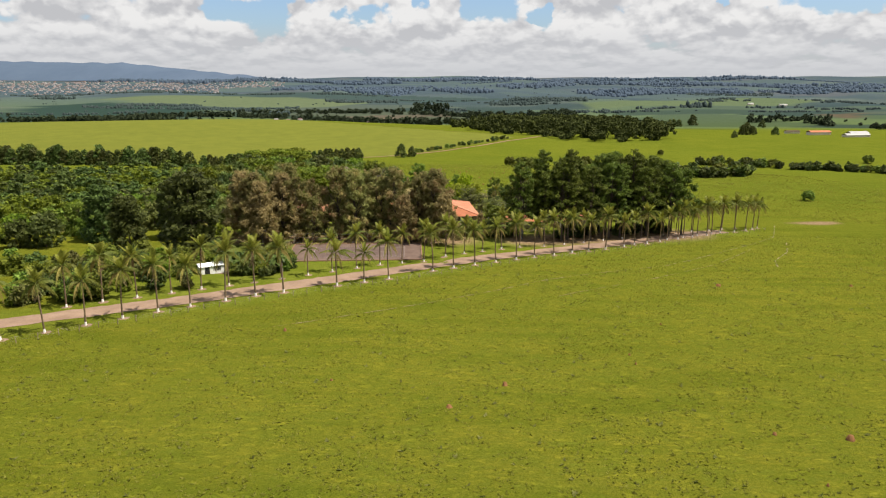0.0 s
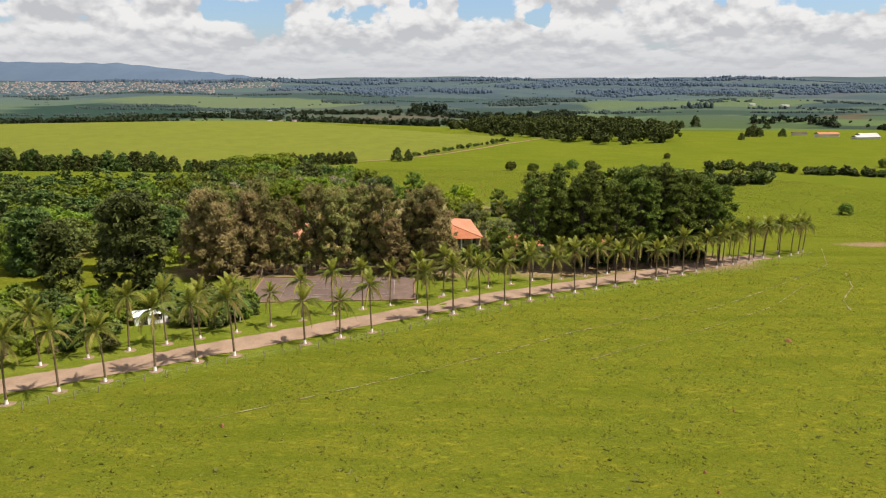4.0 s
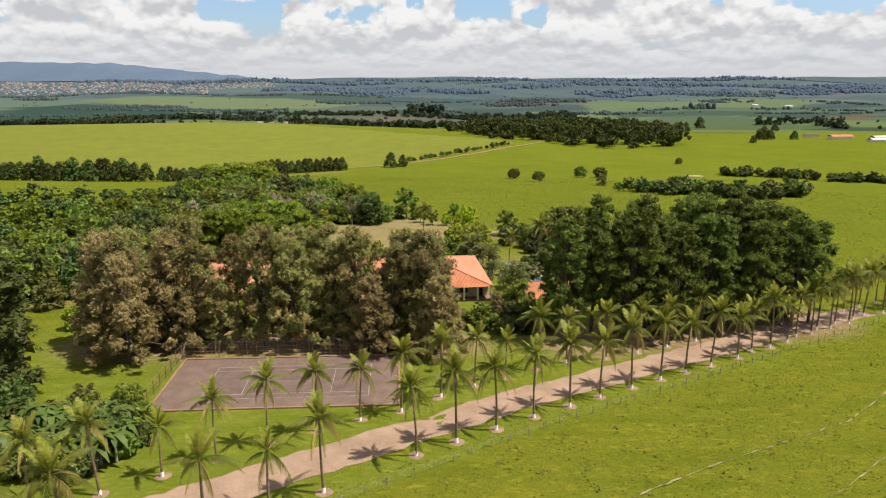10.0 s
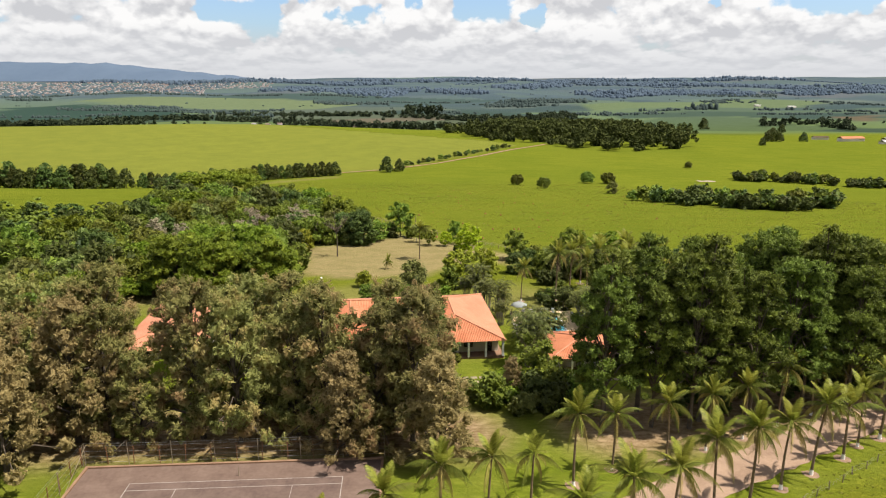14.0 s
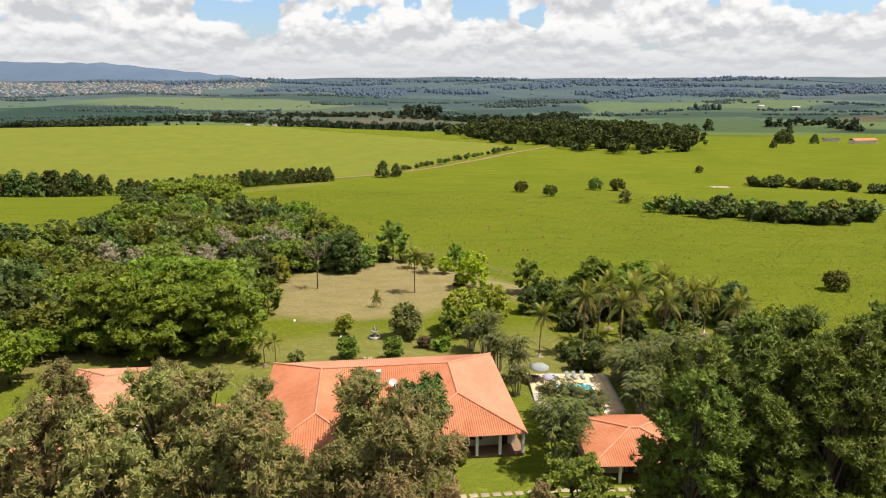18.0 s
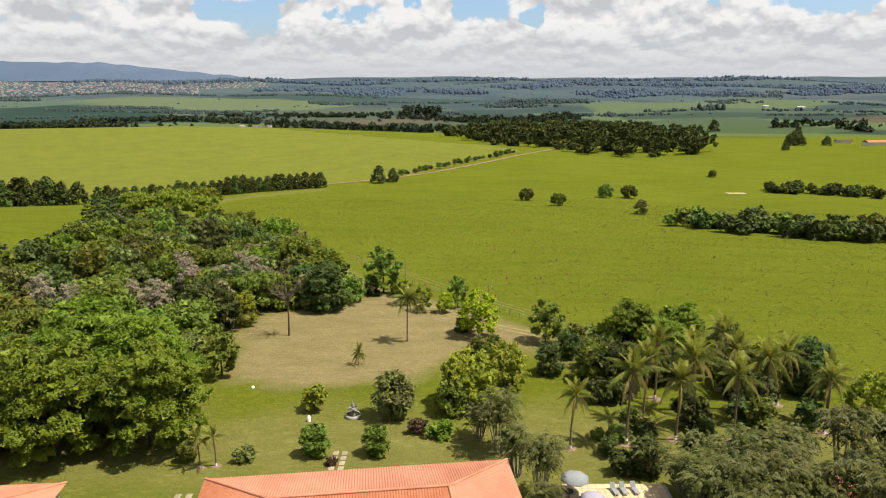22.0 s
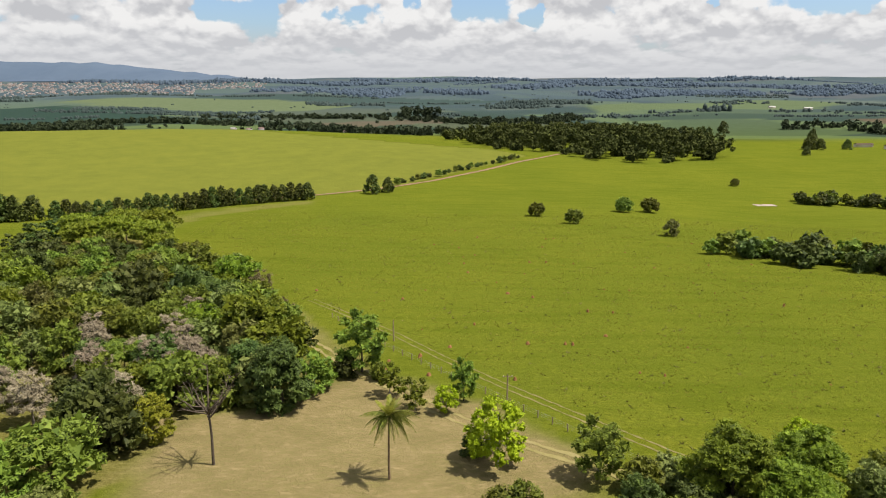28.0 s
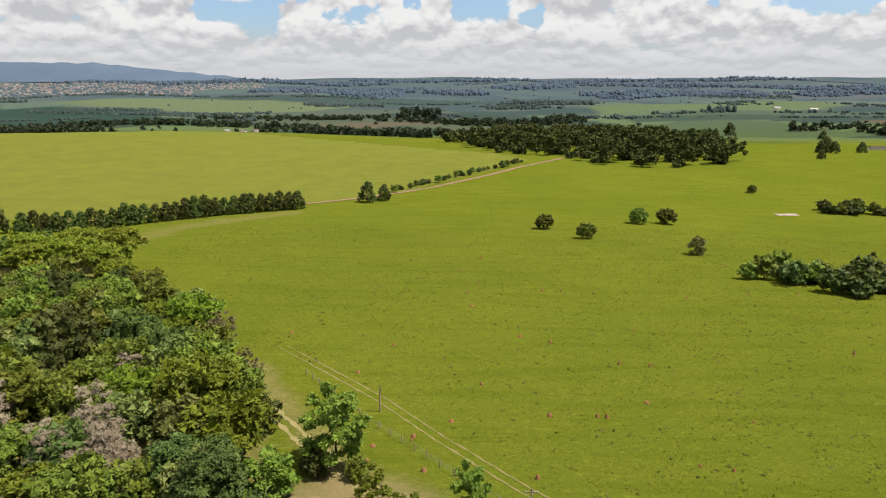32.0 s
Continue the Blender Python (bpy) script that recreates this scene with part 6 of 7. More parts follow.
def bare_tree(x, y, tall, label, seed, spread=4.0, name="bare_tree"):
    """A leafless tree: limbs that fork twice."""
    rng = np.random.default_rng(seed)
    ps = [tube([(0, 0, -0.2), (0.1, 0.05, tall * 0.3), (-0.1, 0.1, tall * 0.62)], [tall * 0.015, tall * 0.012, tall * 0.008], 7)]
    base = np.array((-0.1, 0.1, tall * 0.6))
    for k in range(15):
        a = k * 2.4
        start = base - np.array((0, 0, tall * 0.16 * rng.random()))
        end = start + np.array((spread * math.cos(a), spread * math.sin(a), tall * rng.uniform(0.10, 0.36))) * rng.uniform(0.7, 1.05)
        mid = (start + end) / 2 + np.array((0, 0, -0.06 * tall * rng.random()))
        ps.append(tube([start, mid, end], [tall * 0.008, tall * 0.0055, tall * 0.0025], 5))
        for j in range(5):
            s = rng.uniform(0.45, 1)
            p = start + (end - start) * s
            q = p + np.array((rng.uniform(-1, 1), rng.uniform(-1, 1), rng.uniform(0.2, 1.1))) * spread * 0.3
            ps.append(tube([p, q], [tall * 0.003, tall * 0.0012], 4))
    v, f = join(ps)
    root = thing(name, pose(x, y, ground_at(x, y)), label, "tree")
    part("trunk", build("trunk", v, f, M_BARK), root)


bare_tree(-31.6, 306.6, 14.6, "leafless monkey-puzzle-like tree with up-curved bare limbs", 91, 4.2)


def grey_trees():
    """Leafless grey-twigged trees among the wood."""
    kind = tree_kind(95, 9, 4.2, M_GREY_TWIG, M_PALE_BARK, n=60, clumps=22, fat=0.24, low=0.25, size=0.17, long=6.5, fill=0.12)
    for i, (x, y) in enumerate(((-40, 326), (-46, 330), (-53, 322), (-51, 335), (-58, 328), (-60, 372), (-55, 366), (-70, 352), (-49, 318), (-63, 318), (-72, 325), (-82, 318), (-92, 324), (-45, 336), (-49, 342), (-56, 340), (-62, 335), (-41, 332), (-66, 344), (-53, 349))):
        plant(kind, "grey_tree", x, y, "leafless grey-twigged tree in the wood", "tree", "grey trees", 0.8 + 0.05 * (i % 5), i * 47)


grey_trees()

# ---- the distance ----
def far_woods(name, spots, mat, label, seed, detail=3):
    """Many far trees as one uneven mass of clumps: spots are x, y, height, width."""
    rng = np.random.default_rng(seed)
    ps = []
    for x, y, h, w in spots:
        z = ground_at(x, y)
        for k in range(detail):
            r = w * rng.uniform(0.30, 0.48) * (0.72 if detail > 4 else 1)
            o = rng.uniform(-0.32, 0.32, 2) * w
            cz = z + h - r * 0.9 - (0 if k == 0 else rng.uniform(0, 0.45) * h)
            if detail == 1:
                for j in range(3):
                    wide = w * rng.uniform(0.22, 0.42)
                    q = rng.uniform(-0.8, 0.8, 2) * w
                    ps.append((GEM_V * rng.uniform(0.7, 1.3, (12, 1)) * np.array([wide, wide, h * rng.uniform(0.3, 0.55)]) + np.array([x + q[0], y + q[1], ground_at(x + q[0], y + q[1]) + h * 0.2]), GEM_F))
                continue
            if detail > 4:
                ps.append(leaves(rng, (x + o[0], y + o[1], max(cz, z + r * 0.5)), r * 1.05, 26, 1.3, 1.0, 0.8, 1.6))
            elif k < 2:
                ps.append(leaves(rng, (x + o[0], y + o[1], max(cz, z + r * 0.5)), r * 1.05, 8, 1.8, 1.0, 0.8, 1.6))
            ps.append(inner_leaves(rng, (x + o[0], y + o[1], max(cz, z + r * 0.5)), r, rng.uniform(0.8, 1.2), 0.9, 30))
    v, f = join(ps)
    return tagged(new(name, build(name, v, f, mat)), label, "trees", kind="stuff")


def distance():
    rng = random.Random(31)
    spots = []
    for k in range(760):
        x, y = rng.uniform(0, 350), rng.uniform(900, 1400)
        if bool(inside(x, y, [(0, 1150), (67, 1012), (122, 985), (158, 915), (205, 900), (308, 930), (350, 1179), (330, 1350), (200, 1400), (60, 1260)])):
            spots.append((x, y, rng.choice((8, 11, 15, 20, 23)), rng.uniform(10, 17)))
    far_woods("wood", spots, M_WOOD, "dense dark wood at the end of the dirt road", 1, 7)
    def scatter(n_belts, n_lone, y0, y1, power, size, seed):
        rng = random.Random(seed)
        out = []

        def free(x, y):
            return not bool(inside(x, y, LEFT_FIELD)) and not (y < 1520 and -20 < x < 760)

        for k in range(n_belts):
            cy = y0 + (y1 - y0) * rng.random() ** power
            cx = rng.uniform(-0.75, 0.75) * cy
            ln, a, deep = rng.uniform(50, 420), rng.uniform(-0.3, 0.3), rng.choice((6, 10, 40, 90))
            for j in range(int(ln / (11 * size) * (1 if deep < 30 else 2.2))):
                s = rng.uniform(-0.5, 0.5) * ln
                x, y = cx + s * math.cos(a), cy + s * math.sin(a) + rng.uniform(-deep, deep)
                if free(x, y):
                    out.append((x, y, size * rng.uniform(9, 15), size * rng.uniform(10, 16)))
        for k in range(n_lone):
            y = y0 + (y1 - y0) * rng.random() ** power
            x = rng.uniform(-0.75, 0.75) * y
            if free(x, y):
                out.append((x, y, size * rng.uniform(6, 11), size * rng.uniform(7, 12)))
        return out

    def belt(line, deep, step, tall, wide):
        out = []
        for x, y, a in along_line(line, step):
            if math.sin(x * 0.021 + y * 0.013) + rng.uniform(-0.8, 0.8) > 1.05:
                continue
            for k in range(1 + int(deep / wide)):
                o = rng.uniform(-deep, deep) * rng.uniform(0.5, 1.6)
                out.append((x + rng.uniform(-step, step) - math.sin(a) * o, y + math.cos(a) * o, tall * rng.uniform(0.45, 1.25), wide * rng.uniform(0.6, 1.3)))
        return out

    mid = []
    for line, deep, step, tall, wide in (
            ([(-683, 1290), (-778, 1520), (-732, 1654), (-609, 1715), (-438, 1650), (-263, 1620), (-118, 1300), (-17, 1260), (50, 1300)], 26, 11, 12, 13),
            ([(-585, 1953), (-379, 1948), (-109, 1818), (63, 1731)], 16, 10, 11, 12), ([(-330, 1480), (-120, 1440), (60, 1400)], 34, 14, 11, 12),
            ([(-92, 1888), (-7, 1894)], 20, 7, 24, 15), ([(724, 1686), (860, 1729), (841, 1527)], 14, 10, 18, 16),
            ([(60, 1735), (240, 1800), (348, 2109)], 40, 12, 13, 13), ([(150, 1500), (380, 1640)], 45, 15, 12, 13)):
        mid += belt(line, deep, step, tall, wide)
    far_woods("valley_woods", mid + scatter(8, 60, 1250, 1950, 1.5, 0.85, 33), M_MIDWOOD, "dark tree belts and copses in the valley", 2, 3)
    back = []
    for line, deep, step, tall, wide in (
            ([(-1268, 2391), (-1075, 2260), (-735, 2081), (-550, 2037), (-427, 1850)], 10, 12, 11, 13), ([(537, 2164), (643, 2136), (764, 2202)], 12, 16, 12, 14), ([(764, 2202), (830, 2211)], 16, 9, 24, 16),
            ([(348, 2109), (622, 2071)], 14, 11, 12, 13), ([(383, 2412), (151, 2502)], 30, 12, 14, 15), ([(-444, 2648), (-343, 2506), (-193, 2532)], 24, 10, 14, 15), ([(945, 2199), (1150, 2240)], 12, 14, 12, 13),
            ([(246, 2700), (494, 2507)], 50, 14, 16, 16), ([(-1707, 2864), (-1514, 2758)], 14, 11, 16, 15), ([(-1900, 3050), (-700, 3080), (-250, 2990)], 24, 16, 12, 14)):
        back += belt(line, deep, step, tall, wide)
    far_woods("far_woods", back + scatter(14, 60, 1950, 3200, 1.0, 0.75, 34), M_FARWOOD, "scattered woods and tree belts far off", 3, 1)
    edge = []
    for line, deep, step, tall, wide in (
            ([(-40, 3240), (190, 3117)], 60, 12, 26, 22), ([(650, 3180), (1000, 3290), (1400, 3264)], 130, 12, 20, 24), ([(-766, 3548), (-450, 3300), (-150, 3180)], 120, 14, 20, 24), ([(-2070, 4200), (-920, 4250), (-300, 4000)], 90, 16, 24, 26),
            ([(300, 3700), (900, 3900), (1700, 3800), (2300, 3600)], 110, 16, 22, 26), ([(-500, 4450), (800, 4500), (2200, 4400)], 90, 20, 24, 28), ([(1500, 3150), (2100, 3100)], 70, 14, 18, 22)):
        edge += belt(line, deep, step, tall, wide)
    far_woods("horizon_woods", edge + scatter(14, 20, 3200, 4650, 1.0, 0.8, 35), M_HAZEWOOD, "woods near the horizon, tinted blue-grey with painted haze", 4, 1)


M_WOOD = leafy("wood_foliage", (0.018, 0.027, 0.007), (0.074, 0.088, 0.022), glow=0.0, vary=0.0, clump=0.05, rough=1.0)
M_MIDWOOD = leafy("valley_foliage", (0.016, 0.024, 0.013), (0.040, 0.054, 0.026), glow=0.0, vary=0.0, rough=1.0)
# aerial haze is put into the next two foliage colours
M_HAZEWOOD = plain("hazed_horizon_foliage", (0.040, 0.060, 0.086), (0.056, 0.080, 0.110), 0.2, 0.006, 0.95, bump=0)
M_FARWOOD = plain("hazed_distant_foliage", (0.024, 0.037, 0.036), (0.040, 0.058, 0.054), 0.2, 0.006, 0.95, bump=0)



def hills():
    """The long ridge on the horizon, its blue haze put into the colour."""
    xs = np.linspace(-4300, -1250, 60)
    rows = []
    for d, q in ((-260, 0.0), (-120, 0.6), (0, 1.0), (60, 0.9), (100, 0.2)):
        y = 4700 + d
        top = 148 * np.interp(xs, (-4300, -3300, -2950, -2500, -2150, -1900, -1500, -1250), (0.72, 0.88, 0.98, 0.92, 0.90, 0.72, 0.45, 0.3)) + 3 * np.sin(xs * 0.031) + 2 * np.sin(xs * 0.083)
        rows.append(np.stack([xs, np.full_like(xs, y), q * top + (1 - q) * 20], 1))
    v = np.concatenate(rows)
    n = len(xs)
    f = [(r * n + k, r * n + k + 1, (r + 1) * n + k + 1, (r + 1) * n + k) for r in range(4) for k in range(n - 1)]
    tagged(new("backdrop", build("backdrop", v, [np.array(f)], M_HILL, smooth_faces=True)), "long wooded ridge on the horizon, tinted blue with painted haze", "hill", kind="structure")


# the haze over the ridge is painted as a blue base colour
M_HILL = plain("hazed_ridge", (0.060, 0.088, 0.132), (0.072, 0.102, 0.148), 0.02, 0.004, 1.0, bump=0)


distance()
hills()

# ---- the pastures beyond: hedgerow, lone trees, thickets, tracks ----
def hedge_kind(seed, tall, spread, mat):
    """An upright dense tree, leafy to the ground and rounded to a blunt tip."""
    rng = np.random.default_rng(seed)
    cl = []
    for k in range(22):
        s = (k + 0.5) / 22
        wide = spread * min(1.0, (1.04 - s) * 1.5) ** 0.8
        a = k * 2.4 + rng.uniform(-0.4, 0.4)
        r = spread * 0.40 * (1.05 - 0.45 * s) * rng.uniform(0.8, 1.15)
        cl.append((wide * 0.62 * math.cos(a), wide * 0.62 * math.sin(a), max(r * 0.7, tall * (0.06 + 0.84 * s)), r))
    return (branchy("trunk", rng, tall * 0.8, 0.2, [c[:3] for c in cl[3::5]], M_BARK),
            crown("crown", rng, cl, 7, 0.75, mat, 1.0, 0.85))


def fields():
    rng = random.Random(61)
    far_shrubs = [shrub_kind(131, 3.2, 2.4, M_FOREST[0], 9, 0.7, 10), shrub_kind(132, 2.8, 2.6, M_FOREST[2], 9, 0.7, 10), shrub_kind(133, 3.6, 2.4, M_FOREST[2], 9, 0.7, 11)]
    hedges = [hedge_kind(101 + k, 12.0, 5.2, M_FOREST[2]) for k in range(3)]
    hedge = hedges[0]
    for i, (x, y, a) in enumerate(along_line([(-88, 668), (-130, 650), (-175, 625), (-219, 594)], 5.4)):
        plant(hedges[i % 3], "hedgerow_tree", x + rng.uniform(-0.8, 0.8), y, "dark dense tree in the far hedgerow", "tree", "hedgerow", rng.uniform(0.9, 1.15), i * 50)
    for i, (x, y, a) in enumerate(along_line([(-226, 590), (-250, 560), (-300, 556), (-400, 575)], 5.4)):
        plant(hedges[i % 3], "hedgerow_tree", x, y + rng.uniform(-5, 5), "dark tree in the far hedgerow", "tree", "hedgerow", rng.uniform(1.1, 1.6), i * 50)
    for x, y, s in ((52.8, 594, 0.82), (66.9, 559, 0.78), (108.5, 620, 0.95), (125.4, 625, 0.95), (236.8, 767, 0.65), (161.5, 304, 0.5), (442, 723, 0.95), (-419, 678, 1.6), (100.7, 309, 0.55)):
        plant(KIND_PASTURE, "pasture_tree", x, y, "lone dark green tree in the open pasture", "tree", "pasture trees", s * 1.05, rng.uniform(0, 360), 0.95)
    plant(KIND_FOREST[3], "pasture_tree", 101.5, 515, "grey-green bushy tree in the open pasture", "tree", "pasture trees", 0.85, 30)
    for x, y, s in ((-48.4, 701, 1.25), (-38, 708.6, 1.0)):
        plant(hedge, "roadside_tree", x, y, "upright dark tree beside the dirt road", "tree", "roadside trees", s, x * 9)
    for i, (x, y, a) in enumerate(along_line([(-20, 745), (15, 800), (64, 874), (96, 925)], 9.5)):
        bush(far_shrubs[i % 3], "roadside_bush", x - 13 + rng.uniform(-2, 2), y + rng.uniform(-3, 3), "dark bush along the dirt road", group="roadside bushes", scale=rng.uniform(0.9, 1.9))
    thickets = ([(112, 476), (121, 458), (138, 446), (156, 432), (176, 438), (194, 456)], 80, 9), ([(252, 703), (300, 690), (360, 672), (430, 650)], 70, 8)
    for line, n, wide in thickets:
        pts = along_line(line, 1.0)
        for k in range(n):
            x, y, a = pts[int(rng.random() ** 0.9 * (len(pts) - 1))]
            o = rng.gauss(0, wide * 0.6)
            bush(rng.choice(far_shrubs), "thicket_bush", x - math.sin(a) * o, y + math.cos(a) * o, "dark bushy shrub in the gully thicket", "bush", "gully thicket", rng.uniform(1.5, 2.7))
    # poplars, barn cluster
    for x, y, s in ((478, 1500, 1.6), (488, 1505, 1.7), (498, 1500, 1.6), (548, 1560, 2.4), (455, 1072, 1.5), (463, 1076, 1.9), (470, 1070, 1.4), (512, 1085, 1.3), (610, 1350, 1.5), (405, 980, 1.0)):
        plant(hedge, "field_tree", x, y, "upright dark tree in the far fields", "tree", "far field trees", s, x, 0.9)


fields()
TRACK_A = [(-44, 380), (-30, 361), (-17, 343.5), (-7.6, 333), (1.6, 321.8), (11, 313.5), (20.5, 307.2), (30, 300)]
TRACK_B = [(-34, 392), (-10.9, 365.5), (0, 350), (11.3, 335.2), (23, 321.5), (35.1, 308.5), (50, 294)]
for line, gauge, label in ((TRACK_A, 1.0, "sandy wheel rut of the garden track"), (TRACK_B, 0.9, "faint wheel rut across the pasture edge")):
    for o in (-gauge, gauge):
        moved = []
        for k, (x, y) in enumerate(line):
            x2, y2 = line[min(k + 1, len(line) - 1)]
            x1, y1 = line[max(k - 1, 0)]
            ln = math.hypot(x2 - x1, y2 - y1)
            moved.append((x - (y2 - y1) / ln * o, y + (x2 - x1) / ln * o))
        ribbon("track", moved, 0.75 if gauge == 1.0 else 0.34, M_TRACK if gauge == 1.0 else M_RUT, 0.05, label, 0.3 if gauge == 1.0 else 0.14, 1.2)
ribbon("cattle_path", [(-30, 107), (-2.4, 125.1), (11.1, 134.5), (20, 142), (32, 149.5), (53.8, 161.6), (70, 176), (88.1, 192.3), (100, 205), (112, 230)], 0.13, M_PATH, 0.09, "narrow bare cattle path through the pasture", 0.16, 0.9)
ribbon("cattle_path", [(22, 130), (29.1, 134.9), (43.7, 144.5), (66.1, 163.1), (84, 184)], 0.07, M_PATH, 0.07, "faint cattle path through the pasture", 0.12, 1.3)
ribbon("cattle_path", [(80, 160), (83, 168), (92, 180), (99, 195)], 0.16, M_PATH, 0.08, "narrow bare cattle path through the pasture", 0.16, 1.2)
ribbon("bare_patch", [(217, 686), (222, 687), (228, 688), (232, 688.5)], 6, M_PALE_EARTH, 0.25, "pale bare earth patch by the gully", 1.2, 3.0)


def pasture_fence():
    root = thing("pasture_fence", pose(0, 0, 0), "post and wire fence between garden and pasture", "fence")
    post = box_mesh("post", (0.14, 0.14, 1.5), M_WOOD_POST, 0.015)
    pts = along_line([(-26, 376), (-12, 356), (0, 341), (12, 326), (26, 309), (42, 292)], 3.1)
    for x, y, a in pts:
        part("post", post, root, pose(x, y, ground_at(x, y) - 0.2, random.uniform(-4, 4), random.uniform(-4, 4), math.degrees(a)))
    for h in (0.5, 0.85, 1.2):
        v, f = tube([(x, y, ground_at(x, y) + h) for x, y, a in pts], [0.012] * len(pts), 3)
        part("wire", build("wire", v, [f], M_WIRE), root)


pasture_fence()


def mounds():
    """Reddish termite mounds dotted over the pastures."""
    rng = random.Random(71)
    shapes = [mound_mesh("mound", 0.55, 0.75, M_MOUND, 5), mound_mesh("mound", 0.7, 0.6, M_MOUND, 6), mound_mesh("mound", 0.45, 0.9, M_MOUND, 7)]
    spots = [(7.5, 83.5), (0.1, 76), (36.8, 111.7), (27.3, 96), (8.3, 427.3), (26.4, 358.4)]
    for k in range(60):
        y = rng.uniform(335, 560)
        x = rng.uniform(-30 + (y - 335) * -0.1, 60 + (y - 300) * 0.35)
        spots.append((x, y))
    for k in range(12):
        x = rng.uniform(-40, 130)
        y = rng.uniform(58, 120 + max(x, -20) * 0.5)
        spots.append((x, y))
    for i, (x, y) in enumerate(spots):
        s = rng.uniform(0.35, 0.95)
        ob = thing("termite_mound", pose(x, y, ground_at(x, y), 0, 0, rng.uniform(0, 360)) @ Matrix.Diagonal((s, s, s, 1)), "reddish termite mound in the pasture", "mound", "termite mounds")
        part("mound", shapes[i % 3], ob)


M_MOUND = plain("mound_earth", (0.1406, 0.0651, 0.0252), (0.222, 0.1147, 0.0503), 4, 0.8, 0.95, bump=0.6, dist=0.05)
mounds()


def grass_tufts(name, n, area, size, mat, label, seed, keep=None):
    """Small upright tufts scattered over the pasture as one mass."""
    rng = np.random.default_rng(seed)
    x, y = rng.uniform(area[0], area[1], n), area[2] + (area[3] - area[2]) * rng.random(n) ** 1.3
    clump = np.sin(x * 0.9 + 2 * np.sin(y * 0.31)) * np.sin(y * 0.8 + 1.7 * np.sin(x * 0.23)) + 0.5 * np.sin(x * 0.21) * np.sin(y * 0.17)
    ok = clump + rng.uniform(-0.6, 0.9, n) > 0.1
    if keep is not None:
        ok &= keep(x, y)
    x, y = x[ok], y[ok]
    z = height(x, y)
    n = len(x)
    vs, blades = [], 3
    for b in range(blades):
        a = rng.uniform(0, 6.283, n)
        s = size * rng.uniform(0.5, 1.5, n)
        lean = rng.uniform(-0.9, 0.9, (2, n)) * s
        dx, dy = np.cos(a) * s * 0.5, np.sin(a) * s * 0.5
        vs.append(np.stack([np.stack([x - dx, y - dy, z - 0.02], 1), np.stack([x + dx, y + dy, z - 0.02], 1), np.stack([x + dx * 0.5 + lean[0], y + dy * 0.5 + lean[1], z + s * 0.5], 1)], 1))
    v = np.concatenate(vs).reshape(-1, 3)
    me = build(name, v, [np.arange(len(v), dtype=np.int32).reshape(-1, 3)], mat)
    tagged(new(name, me), label, "grass", kind="stuff")


M_TUFT = leafy("grass_tuft", (0.0962, 0.108, 0.0089), (0.1924, 0.1887, 0.0333), glow=0.45, rough=0.9)


M_WEED = leafy("weed_leaf", (0.075, 0.092, 0.014), (0.190, 0.185, 0.060), glow=0.5, rough=0.9)


def open_field(x, y):
    return y < np.interp(x, [p[0] for p in ROAD], [p[1] for p in ROAD]) - 7


def back_field(x, y):
    return y > np.interp(x, (-130, -45, -10, 12, 40, 70, 150), (520, 395, 368, 338, 306, 285, 230))


grass_tufts("grass", 80000, (-95, 150, 54, 215), 0.24, M_TUFT, "uneven tufted pasture grass before the driveway", 1, open_field)
grass_tufts("grass", 90000, (-110, 230, 235, 600), 0.30, M_TUFT, "uneven tufted pasture grass beyond the garden", 2, back_field)
grass_tufts("weeds", 5200, (-110, 230, 300, 640), 0.5, M_WEED, "scattered coarse weeds in the far pasture", 3, back_field)
grass_tufts("weeds", 2600, (-95, 150, 54, 215), 0.42, M_WEED, "scattered coarse weeds in the near pasture", 4, open_field)

# ---- far houses ----
def far_houses(name, spots, label, mats):
    """Small gabled houses, far off, as one mass."""
    vs, fs, slots, at = [], [], [], 0
    rng = random.Random(len(spots))
    for x, y, w, d, h in spots:
        z = ground_at(x, y) - 1
        a = rng.uniform(-0.5, 0.5)
        c, s = math.cos(a), math.sin(a)
        r = h + 0.25 * d
        pts = [(-w, -d, 0), (w, -d, 0), (w, d, 0), (-w, d, 0), (-w, -d, h), (w, -d, h), (w, d, h), (-w, d, h), (-w, 0, r), (w, 0, r)]
        vs += [(x + (px * c - py * s) / 2, y + (px * s + py * c) / 2, z + pz) for px, py, pz in pts]
        wall, roof = rng.choice((0, 0, 1)), rng.choice((2, 2, 2, 3, 0))
        for q, m in (((0, 1, 5, 4), wall), ((1, 2, 6, 5), wall), ((2, 3, 7, 6), wall), ((3, 0, 4, 7), wall), ((4, 5, 9, 8), roof), ((6, 7, 8, 9), roof)):
            fs.append([at + k for k in q])
            slots.append(m)
        at += 10
    tagged(new(name, build(name, vs, [np.array(fs)], mats, slots)), label, "houses", kind="stuff")


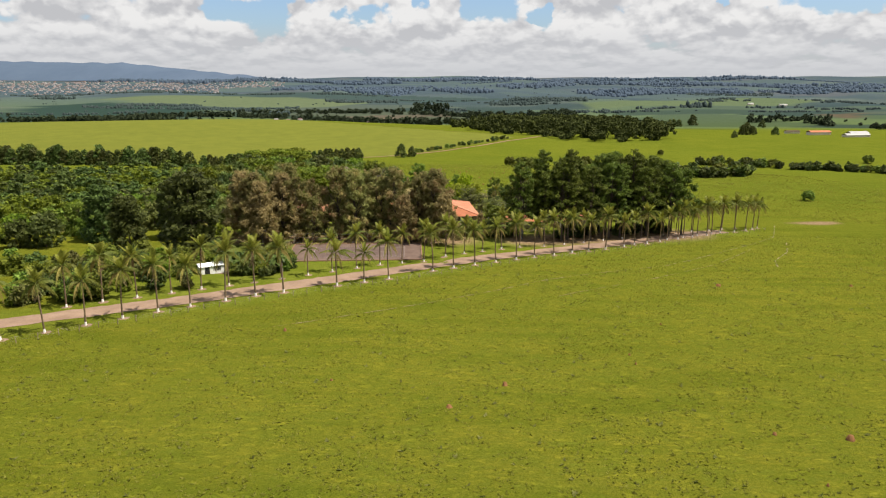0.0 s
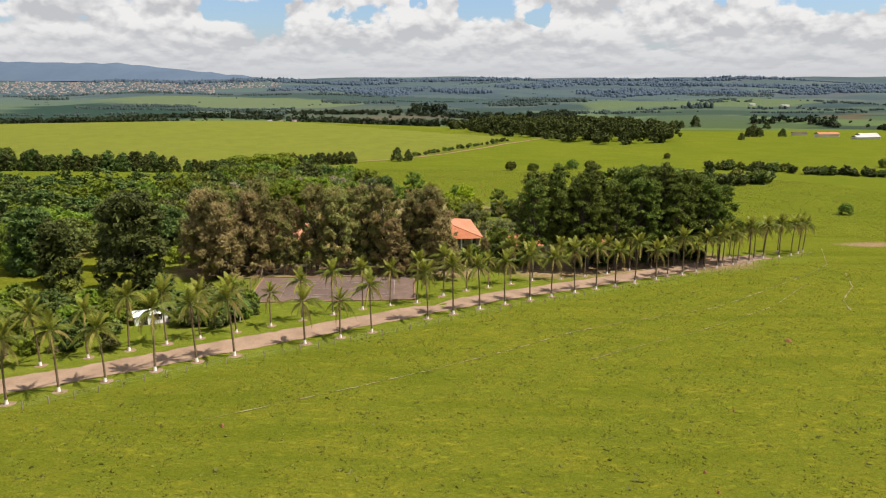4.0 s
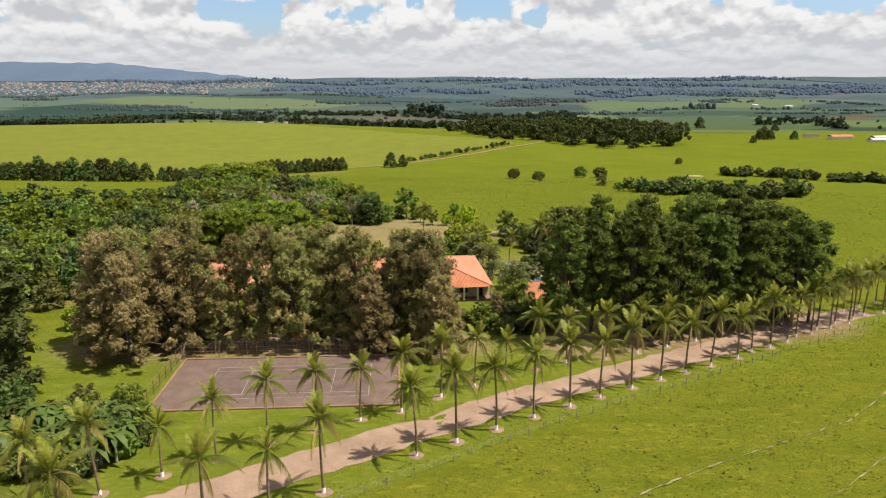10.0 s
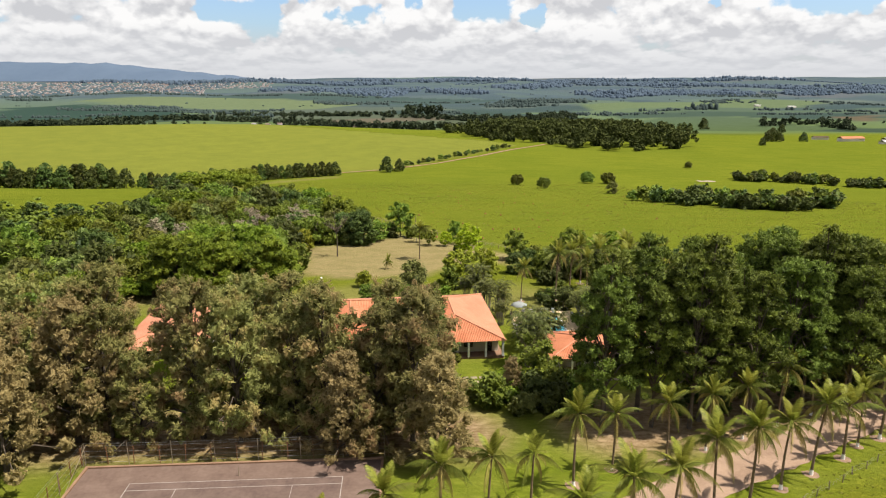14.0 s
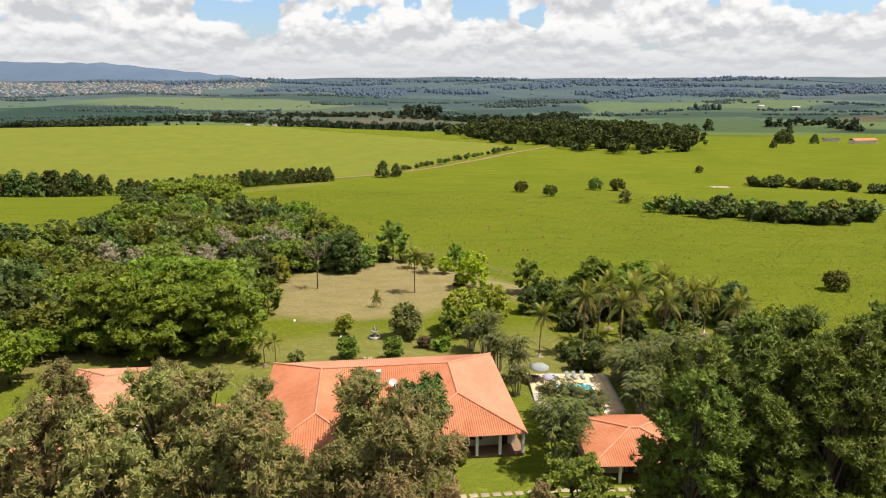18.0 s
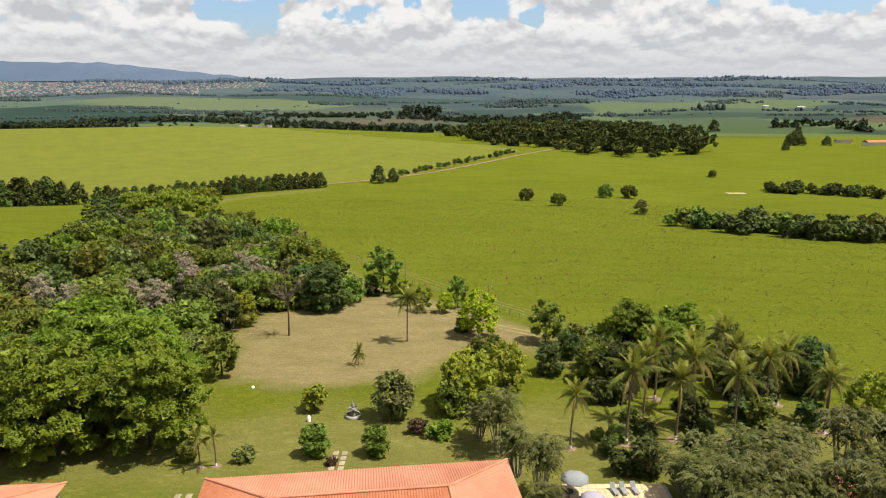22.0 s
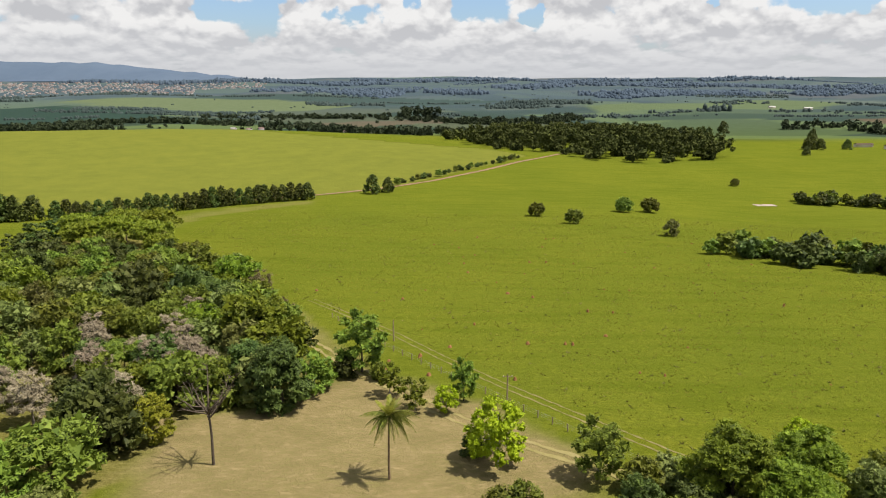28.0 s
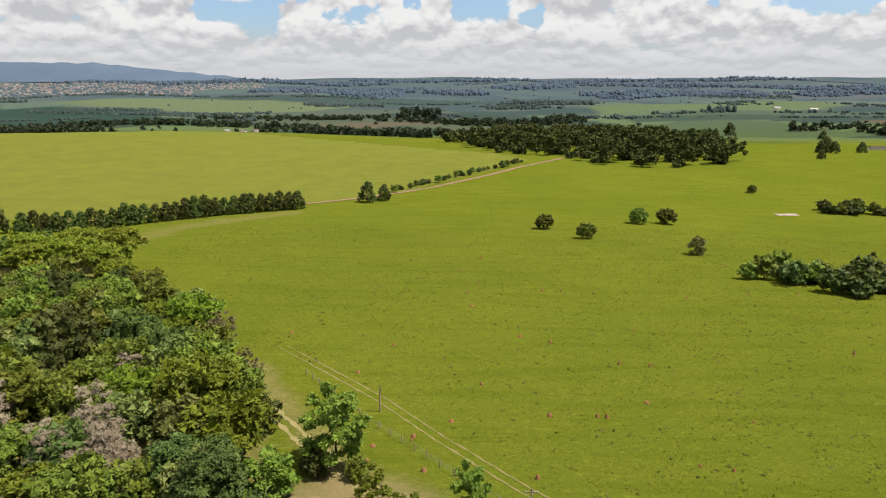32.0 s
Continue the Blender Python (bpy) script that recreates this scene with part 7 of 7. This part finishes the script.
def town():
    rng = random.Random(81)
    spots = []
    for k in range(1500):
        y = rng.uniform(3150, 4250)
        u = rng.uniform(-0.68, -0.235)
        if rng.random() > 1.15 - abs((y - 3700) / 700) or (u > -0.33 and not 3700 < y < 4150):
            continue
        x = u * y
        spots.append((x, y, rng.uniform(5, 11), rng.uniform(5, 9), rng.uniform(3, 5.5)))
    far_houses("town", spots, "distant town of pale houses with reddish roofs", M_TOWN)
    farm = [(rng.uniform(-330, 140), rng.uniform(1290, 1420), rng.uniform(8, 16), 7, 4) for k in range(14)]
    far_houses("farmsteads", farm, "small pale farmhouses among far trees", M_TOWN)
    for x, y, w, d, h, turn, roof, label in ((612, 1040, 40, 11, 4, 12, M_TIN, "long pale metal-roofed farm shed"), (640, 1085, 32, 11, 4, 12, M_TIN, "long pale metal-roofed farm shed"), (585, 1095, 34, 12, 5, 8, M_TILE, "farm shed with an orange roof"), (560, 1130, 22, 8, 4, 5, M_DARKWOOD, "small dark field barn"), (1100, 2300, 24, 10, 5, 0, M_TIN, "white far storage shed"), (1010, 2340, 18, 10, 5, 0, M_TIN, "white far storage dome shed")):
        root = thing("farm_shed", pose(x, y, ground_at(x, y) - 0.5, 0, 0, turn), label, "shed", "far farm sheds")
        v = [(-w / 2, -d / 2, 0), (w / 2, -d / 2, 0), (w / 2, d / 2, 0), (-w / 2, d / 2, 0), (-w / 2, -d / 2, h), (w / 2, -d / 2, h), (w / 2, d / 2, h), (-w / 2, d / 2, h)]
        part("wall", build("wall", v, [np.array([(0, 1, 5, 4), (1, 2, 6, 5), (2, 3, 7, 6), (3, 0, 4, 7)])], M_WALL), root)
        e = 0.8
        v = [(-w / 2 - e, -d / 2 - e, h - 0.1), (w / 2 + e, -d / 2 - e, h - 0.1), (w / 2 + e, 0, h + d * 0.2), (-w / 2 - e, 0, h + d * 0.2), (w / 2 + e, d / 2 + e, h - 0.1), (-w / 2 - e, d / 2 + e, h - 0.1)]
        part("roof", build("roof", v, [np.array([(0, 1, 2, 3), (3, 2, 4, 5)])], roof), root)


# wall and roof colours are greyed with painted distance haze
M_TOWN = [plain("far_white_wall", (0.20, 0.19, 0.19), (0.27, 0.255, 0.25), 0.1, 0.01, 0.9, bump=0), plain("far_cream_wall", (0.16, 0.14, 0.13), (0.22, 0.19, 0.175), 0.1, 0.01, 0.9, bump=0),
          plain("far_red_roof", (0.130, 0.090, 0.082), (0.175, 0.120, 0.105), 0.1, 0.01, 0.9, bump=0), plain("far_grey_roof", (0.13, 0.135, 0.145), (0.20, 0.20, 0.21), 0.1, 0.01, 0.9, bump=0)]
town()

# the palm models have been copied to their places
for model in PALM_MODELS:
    for ob in (*model.children_recursive, model):
        bpy.data.objects.remove(ob)
